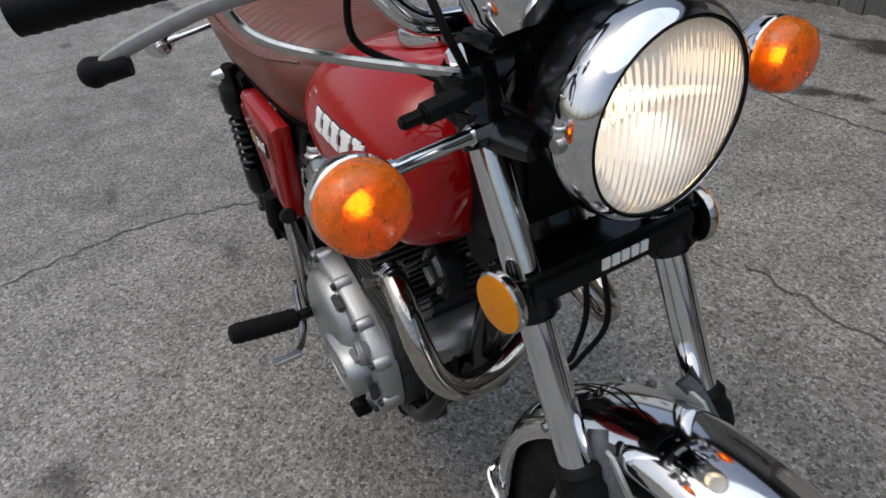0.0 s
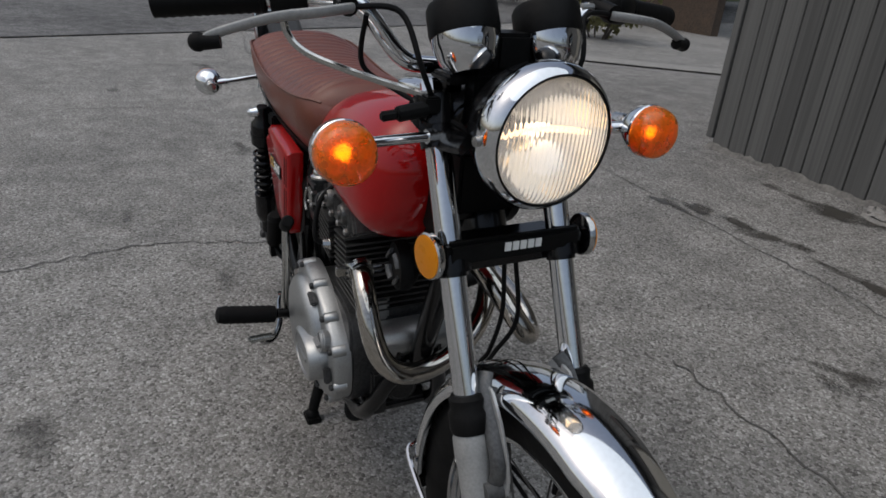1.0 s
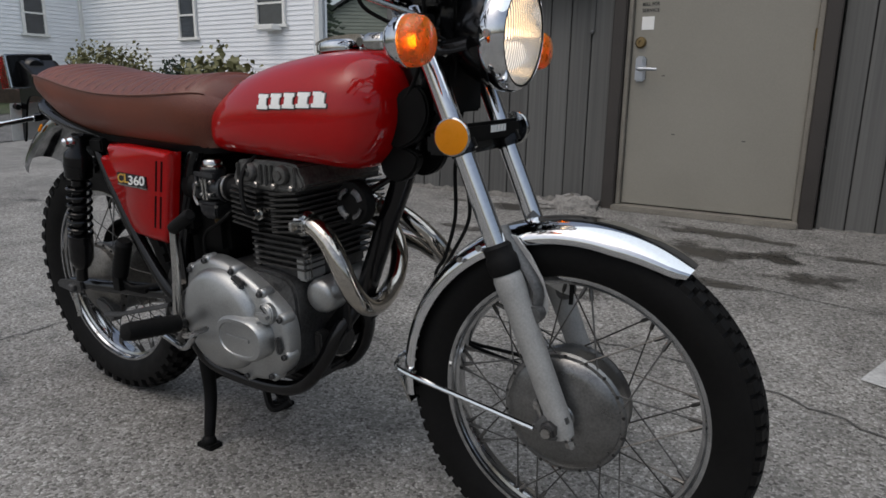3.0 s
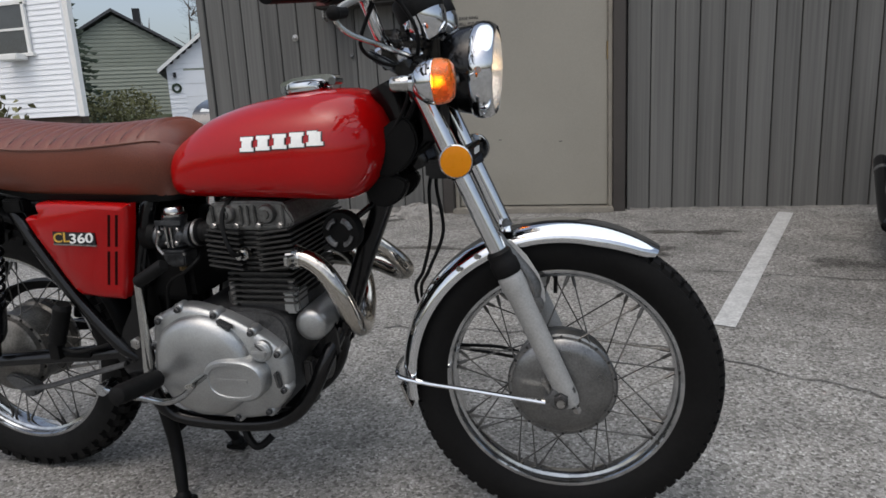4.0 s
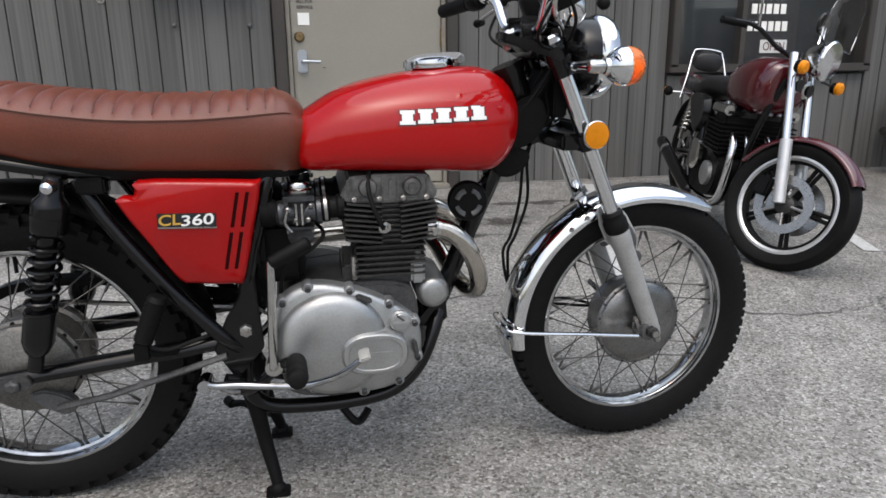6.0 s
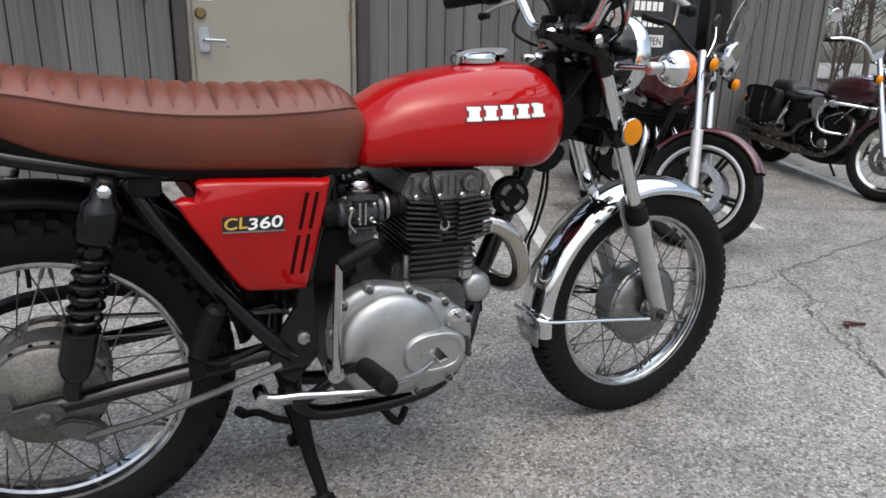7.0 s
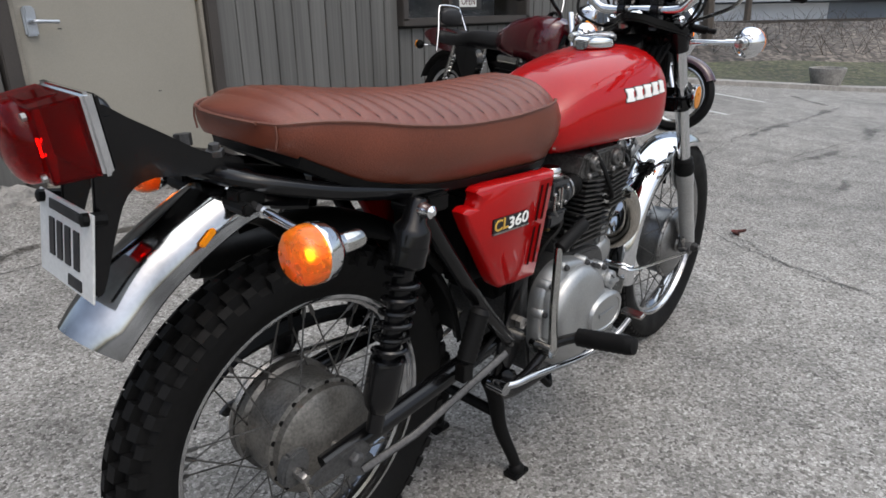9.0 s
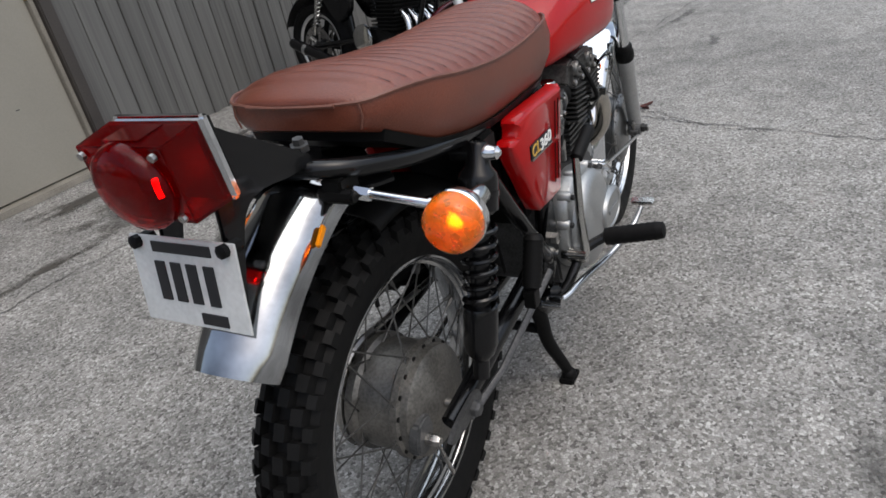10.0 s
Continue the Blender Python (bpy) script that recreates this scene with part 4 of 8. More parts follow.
forks = part("fork_lower_yoke", merge(box((fork(0.755) - 0.028, 0, 0.752), (0.06, 0.19, 0.035)), *[lathe([(0.026, -0.02), (0.026, 0.022)], (fork(0.755), s * FY, 0.755), axis, 20) for s in (-1, 1)]), BLACK, bike, "black fork yoke", 0.006)
for s in (-1, 1):
    part("fork_tube", tube([(fork(0.945), s * FY, 0.945), (fork(0.58), s * FY, 0.58)], 0.0170, 20), CHROME, forks, "chrome fork tube")
    part("fork_boot", lathe([(0.024, -0.036), (0.0265, -0.030), (0.0265, -0.010), (0.023, -0.004), (0.024, 0.008), (0.020, 0.014)], (fork(0.585), s * FY, 0.585), axis, 22), RUBBER, forks, "black rubber dust seal")
    part("fork_leg", lathe([(0.0, -0.29), (0.016, -0.288), (0.020, -0.270), (0.0205, -0.24), (0.0215, -0.12), (0.0225, -0.05), (0.0245, -0.034), (0.0245, -0.012), (0.021, 0.0)], (fork(0.556), s * FY, 0.556), axis, 22), SLIDER, forks, "pale matte grey fork slider")
    clamp = part("axle_clamp", merge(lathe([(0.012, -0.018), (0.022, -0.017), (0.022, 0.016), (0.012, 0.017)], (FC[0] - 0.002, s * FY, FC[1] - 0.002), (0, 1, 0), 20), box((FC[0] - 0.003, s * FY, FC[1] + 0.004), (0.062, 0.024, 0.014), Matrix.Rotation(radians(-23), 4, "Y"))), ALU_DULL, forks, "", 0.002)
    for d in (-0.024, 0.024):
        foot = Vector((FC[0] - 0.002 + d * 0.92, s * FY, FC[1] - d * 0.40))
        part("clamp_stud", merge(lathe([(0.0045, -0.030), (0.0045, 0.026)], foot, axis, 8), lathe([(0.0085, -0.026), (0.0085, -0.016)], foot, axis, 6), lathe([(0.0075, 0.012), (0.0075, 0.020)], foot, axis, 6)), STEEL, clamp)
    part("upper_yoke_clamp", lathe([(0.025, -0.018), (0.025, 0.018), (0.016, 0.024), (0.013, 0.024), (0.011, 0.018)], (fork(0.928), s * FY, 0.928), axis, 20), BLACK, forks)
    part("fork_cap", lathe([(0.015, 0), (0.015, 0.012), (0.010, 0.016)], (fork(0.95), s * FY, 0.95), axis, 6), CHROME, forks, "chrome cap bolt")
    part("lamp_ear", merge(
        lathe([(0.0225, -0.01), (0.0225, 0.02)], (fork(0.895), s * FY, 0.895), axis, 18), tube(smooth([(fork(0.9) + 0.01, s * FY * 0.98, 0.90), (fork(0.9) + 0.05, s * FY * 0.98, 0.905), (fork(0.9) + 0.075, s * FY * 0.98, 0.91)], 4), 0.016, 10, flat=0.45)), BLACK, forks, "black lamp bracket")
    part("reflector_bracket", tube([(fork(0.77), s * FY, 0.765), (fork(0.77) + 0.008, s * 0.112, 0.766)], 0.012, 10), BLACK, forks)
    ref = part("side_reflector", lathe([(0.0, 0.0), (0.0285, 0.0), (0.030, 0.003), (0.030, 0.008), (0.028, 0.010)], (fork(0.77) + 0.010, s * 0.112, 0.768), (0.10, s, 0.0), 32), CHROME_OLD, forks, "round amber reflector in a metal cup")
    part("reflector_lens", lathe([(0.0275, 0.0), (0.0275, 0.0025), (0.020, 0.004), (0.0, 0.0045)], (fork(0.77) + 0.0115, s * 0.1205, 0.768), (0.10, s, 0.0), 32), REFLECTOR, ref)
yoke_poly = rounded([(-0.095, -0.022), (-0.06, -0.06), (-0.015, -0.112), (0.022, -0.108), (0.022, -0.07), (-0.005, -0.03), (-0.005, 0.03), (0.022, 0.07), (0.022, 0.108), (-0.015, 0.112), (-0.06, 0.06), (-0.095, 0.022)], 3)
part("top_yoke", loft([[(fork(0.93) + x, y, z - 0.42 * x) for x, y in yoke_poly] for z in (0.914, 0.934)]), BLACK, forks, "black top yoke", 0.004)
part("stem_nut", lathe([(0.019, 0), (0.019, 0.014), (0.012, 0.020), (0.0, 0.021)], (fork(0.93) - 0.068, 0, 0.958), axis, 6), CHROME, forks, "chrome stem nut")
part("headlock", lathe([(0.012, 0), (0.012, 0.03)], (fork(0.93) - 0.06, 0.03, 0.94), axis, 12), STEEL, forks)
part("name_bar", box((fork(0.772) + 0.022, 0, 0.772), (0.016, 0.20, 0.030)), BLACK_DULL, forks, "black cross bar with small white bars", 0.005)
for i in range(5):
    part("letter_bar", box((fork(0.772) + 0.0305, 0.030 - 0.0115 * i, 0.775), (0.003, 0.0088, 0.0115)), WHITE, forks)

# headlamp
HL = Vector((1.142, 0, 0.925))
TILT = pose(HL.x, HL.y, HL.z, 0, 3.0, 0)


def lamp(profile, seg=56, ring=False):
    return moved(lathe(profile, (0, 0, 0), (1, 0, 0), seg, ring), TILT)


head = part("headlamp", lamp([(0.0, -0.030), (0.046, -0.026), (0.066, -0.012), (0.077, 0.010), (0.081, 0.036), (0.080, 0.052), (0.076, 0.052), (0.074, 0.040), (0.05, -0.004), (0.0, -0.020)]), BLACK, bike, "black round headlamp shell, lamp lit")
part("bezel", lamp([(0.0815, 0.036), (0.0870, 0.042), (0.0885, 0.054), (0.0870, 0.066), (0.0825, 0.075), (0.0785, 0.0785), (0.0765, 0.074), (0.0795, 0.062), (0.0795, 0.036)], ring=True), CHROME, head, "chrome bezel")
part("lamp_bowl", lamp([(0.076, 0.070), (0.070, 0.050), (0.055, 0.028), (0.035, 0.012), (0.012, 0.005), (0.010, 0.003), (0.036, 0.009), (0.056, 0.025), (0.072, 0.048), (0.0775, 0.070)], ring=True), MIRRORED, head)
columns = []
LR = 0.0768
for i in range(161):
    y = LR * math.sin((i / 160 - 0.5) * math.pi) * 0.9995
    half = math.sqrt(LR * LR - y * y)
    face, rear_face = [], []
    for j in range(15):
        z = half * (j / 7 - 1)
        x = 0.0725 + 0.014 * math.sqrt(max(1 - (y * y + z * z) / (LR * LR), 0))
        face.append((x, y, z))
        rear_face.append((x - 0.0035 - 0.00032 * math.cos(y * 2 * math.pi / 0.0062), y * 0.995, z * 0.995))
    columns.append(face + rear_face[::-1])
lens = part("headlamp_lens", moved(loft(columns), TILT), FLUTED, head, "clear fluted glass lens", sharp=50)
lens.visible_shadow = False
part("bulb", moved(merge(tube([(0.034, -0.016, 0.006), (0.034, 0.016, 0.006)], 0.0045, 10), ball((0.036, 0, 0.002), 0.007, 12, 8)), TILT), BULB, head)
# glowing strip added for the warm band the filament throws across the flutes
part("glow_strip", moved(tube(smooth([(0.060, -0.060, 0.004), (0.050, -0.035, 0.006), (0.046, 0, 0.007), (0.050, 0.035, 0.006), (0.060, 0.060, 0.004)], 4), [0.003, 0.0045, 0.0055, 0.006, 0.0062, 0.0064, 0.0065, 0.0066, 0.0066, 0.0066, 0.0065, 0.0064, 0.0062, 0.006, 0.0055, 0.0045, 0.003], 8, flat=0.5), TILT), GLOW, head, "glowing strip added for the filament's spread warm light")
# glowing ball added to give the white glare patch low in the lens
part("glare_ball", moved(ball((0.048, 0.010, -0.028), 0.021, 20, 12), TILT), GLARE, head, "glowing ball added for the white glare in the lens")
part("rim_gasket", lamp([(0.0770, 0.0745), (0.0772, 0.0778), (0.0757, 0.0788), (0.0752, 0.0770)], ring=True), RUBBER, head, "black rubber ring round the lens")
part("rim_screw", moved(lathe([(0.006, 0), (0.006, 0.006)], (0.055, -0.0865, 0.0), (0, -1, 0), 10), TILT), STEEL, head)


def signal(parent, name, c, face, stem_from):
    """A round turn signal: chrome cup, amber lens facing forward or back, on a chrome stalk."""
    c = Vector(c)
    f = Vector((face, 0, 0))
    cup = part(name, lathe([(0.0, -0.036), (0.014, -0.035), (0.016, -0.028), (0.025, -0.022), (0.034, -0.009), (0.0362, 0.004), (0.035, 0.006), (0.031, -0.006), (0.0, -0.018)], c, f, 28), CHROME, parent, "chrome turn signal with amber lens")
    part("signal_cap", lathe([(0.0115, 0.0), (0.0125, -0.004), (0.0125, -0.026), (0.010, -0.030), (0.0, -0.031)], c - f * 0.036, f, 18), CHROME_OLD, cup)
    part("signal_lens", lathe([(0.0345, 0.005), (0.0355, 0.007), (0.0350, 0.018), (0.0322, 0.028), (0.026, 0.034), (0.0, 0.037), (0.0, 0.034), (0.025, 0.031), (0.030, 0.026), (0.0325, 0.008)], c, f, 28), AMBER, cup, "translucent amber lens")
    part("signal_bulb", ball(c + f * 0.010, 0.008, 12, 8), BULB_SIG, cup)
    a, b = Vector(stem_from), c - f * 0.018
    d = (b - a).normalized()
    part("stalk", merge(tube([a, b], 0.0065, 12), tube([a, a + d * 0.022], 0.0095, 6), tube([b - d * 0.045, b - d * 0.02], 0.0085, 12)), CHROME, cup)
    return cup


for s in (-1, 1):
    signal(bike, "front_signal", (1.144, s * 0.218 - 0.010, 0.906), 1, (fork(0.905) + 0.015, s * 0.085, 0.904))

# instruments and bars
for s in (-1, 1):
    g = (1.098, s * 0.060, 1.022)
    ax = Vector((-0.42, 0, 0.9)).normalized()
    gauge = part("gauge", lathe([(0.0, -0.045), (0.022, -0.045), (0.034, -0.032), (0.041, -0.012), (0.0415, 0.0), (0.040, 0.001), (0.0, 0.0)], g, ax, 32), CHROME, bike, "chrome-cupped dial gauge")
    part("gauge_ring", lathe([(0.0425, -0.002), (0.0435, 0.004), (0.0430, 0.032), (0.040, 0.038), (0.037, 0.038), (0.036, 0.030), (0.036, -0.002)], g, ax, 32, True), BLACK_DULL, gauge)
    part("dial", lathe([(0.037, 0.024), (0.0, 0.0245), (0.0, 0.020), (0.037, 0.020)], g, ax, 32), DIAL, gauge, "dark dial under glass")
part("gauge_bracket", merge(box((1.086, 0, 0.972), (0.05, 0.17, 0.012)), box((1.110, 0, 0.948), (0.03, 0.11, 0.07))), BLACK, bike, "", 0.004)
part("warning_lamp_block", box((1.096, 0, 1.005), (0.045, 0.05, 0.045)), BLACK_DULL, bike, "", 0.005)
bar_pts = [(0.962, -0.376, 1.037), (0.994, -0.272, 1.049), (1.014, -0.203, 1.053), (1.026, -0.162, 1.043), (1.032, -0.115, 0.990), (1.034, -0.080, 0.978), (1.034, 0, 0.978)]
bar = part("handlebar", tube(smooth(bar_pts + [(x, -y, z) for x, y, z in reversed(bar_pts[:-1])], 6), 0.0111, 14), CHROME, bike, "chrome handlebar")
for s in (-1, 1):
    part("bar_clamp", merge(lathe([(0.020, -0.011), (0.020, 0.011)], (1.032, s * 0.042, 0.978), (0, 1, 0), 18), box((1.032, s * 0.042, 0.952), (0.034, 0.022, 0.040)), box((1.032, s * 0.042, 0.996), (0.036, 0.022, 0.014))), BLACK, bar, "black clamp", 0.003)
    d0, d1 = Vector((0.995, s * 0.268, 1.049)), Vector((0.957, s * 0.388, 1.036))
    dirv = (d1 - d0).normalized()
    L = (d1 - d0).length
    prof = [(0.012, 0.0), (0.0185, 0.002), (0.0185, 0.006)] + [(0.0162 + (0.0008 if k % 2 else 0), 0.008 + k * (L - 0.014) / 24) for k in range(25)] + [(0.0165, L), (0.010, L + 0.002), (0, L + 0.002)]
    part("grip", lathe(prof, d0, dirv, 20), GRIP, bar, "ribbed black rubber grip")
    sw = part("switch_housing", lathe([(0.0, -0.001), (0.020, 0.0), (0.023, 0.006), (0.023, 0.034), (0.019, 0.042), (0.0, 0.042)], d0 - dirv * 0.046, dirv, 18), BLACK_DULL, bar, "black switch housing", 0.0)
    part("switch_button", box(d0 - dirv * 0.03 + Vector((-0.022, 0, 0.004)), (0.008, 0.014, 0.012)), RED if s < 0 else BLACK, sw)
    lb = d0 - dirv * 0.085 + Vector((0.010, 0, -0.004))
    part("lever_perch", merge(tube([lb + Vector((-0.012, 0, 0.003)), lb + Vector((0.030, s * 0.004, -0.006))], 0.012, 12), lathe([(0.0165, -0.01), (0.0165, 0.01)], d0 - dirv * 0.085, dirv, 14)), BLACK_DULL, bar)
    lev = [lb + Vector((0.028, s * 0.0, -0.008)), lb + Vector((0.045, s * 0.045, -0.012)), d0 + Vector((0.068, s * 0.01, -0.015)), d0 + dirv * 0.065 + Vector((0.072, s * 0.0, -0.025)), d1 + Vector((0.082, -s * 0.034, -0.031))]
    lever = part("brake_lever" if s < 0 else "clutch_lever", merge(tube(smooth(lev, 5), [0.0075, 0.0060], 10, flat=0.75), ball(lev[-1], 0.0095, 12, 8)), SLIDER, bar, "bare aluminium lever")
    part("lever_tip", merge(ball(lev[-1], 0.0105, 12, 8), tube([lev[-1], lev[-1] - dirv * 0.024], [0.0098, 0.0085], 10)), RUBBER, lever, "black rubber tip")
    cb = lb + Vector((0.03, -s * 0.005, -0.006))
    part("control_cable", tube(smooth([cb, cb + Vector((0.012, -s * 0.05, -0.004)), (1.10, s * 0.115, 0.985), (1.075, s * 0.075, 0.91), (1.03, s * 0.05, 0.83), (0.93, s * 0.05, 0.74)], 7), 0.0036, 8), RUBBER, bar, "black cable")
    part("control_cable", tube(smooth([cb + Vector((-0.02, -s * 0.02, -0.01)), (1.01, s * 0.155, 0.975), (1.03, s * 0.115, 0.945), (1.08, s * 0.09, 0.93), (1.12, s * 0.05, 0.90), (1.10, s * 0.03, 0.82)], 7), 0.0034, 8), RUBBER, bar, "black cable")
for s in (-1, 1):
    foot = Vector((1.014, s * 0.192, 1.056))
    mirror = part("mirror", lathe([(0.0, -0.014), (0.040, -0.011), (0.053, -0.002), (0.055, 0.004), (0.052, 0.006), (0, 0.006)], (0.955, s * 0.345, 1.255), (-1, -s * 0.1, 0.0), 28), BLACK, bar, "round black mirror on a chrome stem")
    part("mirror_glass", lathe([(0.050, 0.0), (0.050, 0.002), (0, 0.002)], (0.949, s * 0.3445, 1.255), (-1, -s * 0.1, 0.0), 28), MIRRORED, mirror)
    part("mirror_stem", merge(tube(smooth([foot, foot + Vector((0.002, 0, 0.045)), foot + Vector((-0.006, s * 0.018, 0.075)), foot + Vector((-0.036, s * 0.085, 0.155)), Vector((0.962, s * 0.343, 1.250))], 6), 0.0062, 10), lathe([(0.011, 0), (0.011, 0.022), (0.008, 0.026)], foot - Vector((0, 0, 0.008)), (0, 0, 1), 8)), CHROME, mirror)
part("throttle_pipe", tube(smooth([(1.005, -0.251, 1.046), (1.000, -0.248, 1.014), (1.012, -0.228, 0.990), (1.045, -0.18, 0.972), (1.085, -0.10, 0.950)], 6), 0.0045, 8), CHROME_OLD, bar)
part("clutch_adjuster", tube([lb, lb + Vector((0.0, -0.03, 0.0))], 0.005, 8), ALU, bar)
part("brake_switch", merge(tube([(1.10, -0.145, 0.932), (1.10, -0.105, 0.938)], 0.010, 10), tube([(1.10, -0.165, 0.930), (1.10, -0.145, 0.932)], 0.0065, 10), box((1.098, -0.10, 0.942), (0.02, 0.02, 0.02))), BLACK_DULL, bike, "", 0.003)
for k in range(9):
    s = -1 if k % 2 else 1
    part("wiring", tube(smooth([(1.10 + 0.006 * k, s * (0.01 + 0.007 * k), 0.92 - 0.01 * (k % 3)), (1.11 - 0.006 * k, s * (0.045 - 0.004 * k), 0.86), (1.075 + 0.008 * (k % 4), s * 0.03, 0.80), (1.03, s * 0.025, 0.76)], 6), 0.004 + 0.0008 * (k % 3), 6), RUBBER, bike)
part("horn_bracket", box((1.10, 0.0, 0.84), (0.03, 0.12, 0.08)), BLACK_DULL, bike, "", 0.004)
# brake and speedometer cables down to the wheel
for s, x in ((1, 0.0), (1, 0.012)):
    part("brake_cable", tube(smooth([(1.09, 0.04 + x, 0.76), (1.065 + x, 0.055 + x, 0.70), (1.06 + x * 2, 0.065 + x, 0.60), (1.04 + x, 0.062, 0.52), (1.02 + x, 0.060, 0.47), (1.06, 0.068, 0.36), (1.20, 0.07 + x, 0.325 + x), (1.28, 0.068, 0.315)], 7), 0.0038, 8), RUBBER, bike, "black cable")
part("brake_arm", tube([(1.25, 0.068, 0.385), (1.30, 0.066, 0.335)], 0.008, 8, flat=0.5), STEEL, bike)
XF.pop()

# ---- frame ----
fr = part("frame", merge(
    tube(smooth([(1.020, 0, 0.885), (1.005, 0, 0.80), (0.985, 0, 0.700), (0.925, 0, 0.560), (0.872, 0, 0.43), (0.855, 0, 0.39)], 6), 0.0215, 14),
    lathe([(0.034, -0.09), (0.036, -0.06), (0.030, -0.04), (0.030, 0.05), (0.036, 0.07), (0.036, 0.085)], (1.035, 0, 0.83), axis, 20),
    tube(smooth([(1.02, 0, 0.83), (0.9, 0, 0.80), (0.7, 0, 0.765), (0.50, 0, 0.72)], 5), 0.024, 12),
    prism([(1.04, 0.80), (0.93, 0.78), (0.955, 0.655), (1.0, 0.70)], -0.014, 0.014)), BLACK, bike, "black tubular frame")
for s in (-1, 1):
    part("cradle_tube", tube(smooth([(0.856, s * 0.01, 0.40), (0.835, s * 0.05, 0.345), (0.795, s * 0.072, 0.265), (0.74, s * 0.076, 0.213), (0.66, s * 0.076, 0.193), (0.55, s * 0.076, 0.190), (0.46, s * 0.08, 0.205), (0.425, s * 0.09, 0.26), (0.428, s * 0.105, 0.36), (0.445, s * 0.11, 0.50), (0.487, s * 0.10, 0.66), (0.50, s * 0.09, 0.71)], 6), 0.0165, 12), BLACK, fr)
    part("seat_rail", tube(smooth([(0.55, s * 0.06, 0.745), (0.46, s * 0.095, 0.715), (0.20, s * 0.112, 0.725), (0.03, s * 0.112, 0.752), (-0.08, s * 0.095, 0.780), (-0.125, s * 0.060, 0.792), (-0.14, 0, 0.794)], 6), 0.0125, 12), BLACK, fr)
    part("rear_brace", tube(smooth([(0.16, s * 0.112, 0.715), (0.21, s * 0.118, 0.63), (0.30, s * 0.125, 0.50), (0.385, s * 0.125, 0.395), (0.42, s * 0.115, 0.36)], 5), 0.0145, 12), BLACK, fr)
    part("gusset", prism([(0.40, 0.43), (0.46, 0.52), (0.47, 0.36), (0.41, 0.29), (0.37, 0.36)], s * 0.120, s * 0.126), BLACK, fr, "", 0.003)
    part("pivot_bolt", lathe([(0.013, 0), (0.013, 0.012), (0.009, 0.014)], (0.437, s * 0.126, 0.402), (0, s, 0), 6), STEEL, fr)
    part("shock_mount", lathe([(0.014, -0.02), (0.014, 0.03)], (0.132, s * 0.118, 0.712), (0, s, 0), 12), BLACK, fr)
    part("peg_bracket", tube(smooth([(0.40, s * 0.10, 0.255), (0.42, s * 0.125, 0.285), (0.39, s * 0.14, 0.303)], 4), 0.012, 10), BLACK, fr)
    part("helmet_tab", box((0.19, s * 0.118, 0.705), (0.05, 0.03, 0.03)), BLACK_DULL, fr, "", 0.004)
for k in range(7):
    y = -0.048 + 0.016 * k
    part("wiring_loom", tube(smooth([(1.085, y * 1.1, 0.895 - 0.004 * (k % 3)), (1.055 - 0.004 * (k % 2), y * 0.95, 0.840), (1.020 + 0.006 * (k % 3), y * 0.9, 0.775), (0.975, y * 0.8, 0.735), (0.93, y * 0.7, 0.722)], 6), 0.0065 + 0.0015 * (k % 3), 8), RUBBER, bike)
for s in (-1, 1):
    part("steering_stop", prism(rounded([(1.055, 0.845), (1.075, 0.80), (1.05, 0.755), (1.00, 0.735), (0.985, 0.775), (1.01, 0.83)], 3), s * 0.040, s * 0.062), BLACK_DULL, fr, "", 0.004)
    part("coil_bracket", prism(rounded([(1.005, 0.74), (1.045, 0.725), (1.03, 0.69), (0.995, 0.675), (0.965, 0.69), (0.965, 0.73)], 3), s * 0.030, s * 0.052), BLACK_DULL, fr, "", 0.004)
part("battery_box", box((0.385, 0.0, 0.60), (0.16, 0.20, 0.17)), BLACK_DULL, bike, "", 0.008)
for s in (-1, 1):
    part("air_box", box((0.46, s * 0.085, 0.60), (0.05, 0.07, 0.15)), BLACK_DULL, bike, "", 0.012)
part("air_duct", merge(box((0.505, 0, 0.545), (0.11, 0.17, 0.13)), box((0.45, 0, 0.49), (0.06, 0.15, 0.12))), BLACK_DULL, bike, "", 0.014)
part("inner_fender", fender_geo(RC, 0.375, 38, 98, 0.066, 0.03), BLACK_DULL, bike)
part("inner_fender_front", fender_geo(RC, 0.365, 8, 40, 0.06, 0.03), BLACK_DULL, bike)
part("stand_spring", tube([(0.30 + 0.002 * math.sin(k * 1.5), 0.06, 0.30 - 0.002 * k) for k in range(20)], 0.006, 6), STEEL, bike)

# ---- tank ----
secs = [(0.556, 0.080, 0.800, 0.722), (0.566, 0.100, 0.815, 0.712), (0.590, 0.114, 0.832, 0.707), (0.64, 0.127, 0.861, 0.706), (0.70, 0.138, 0.880, 0.705), (0.77, 0.145, 0.894, 0.703), (0.85, 0.149, 0.904, 0.700), (0.91, 0.147, 0.906, 0.697),
        (0.950, 0.139, 0.901, 0.700), (0.980, 0.122, 0.884, 0.722), (1.000, 0.096, 0.862, 0.752), (1.012, 0.060, 0.838, 0.785), (1.016, 0.020, 0.822, 0.806)]
rings = []
for x, w, zt, zb in secs:
    zc = zb + (zt - zb) * 0.42
    ring = []
    for k in range(40):
        a = 2 * math.pi * k / 40
        ca, sa = math.cos(a), math.sin(a)
        yy = w * math.copysign(abs(ca) ** (0.72 if sa > 0 else 0.42), ca)
        zz = zc + (zt - zc if sa > 0 else zc - zb) * math.copysign(abs(sa) ** (0.95 if sa > 0 else 0.62), sa)
        ring.append((x, yy, zz))
    rings.append(ring)
fine = []
for k in range(40):
    fine.append(smooth([r[k] for r in rings], 4))
rings = [[fine[k][i] for k in range(40)] for i in range(len(fine[0]))]
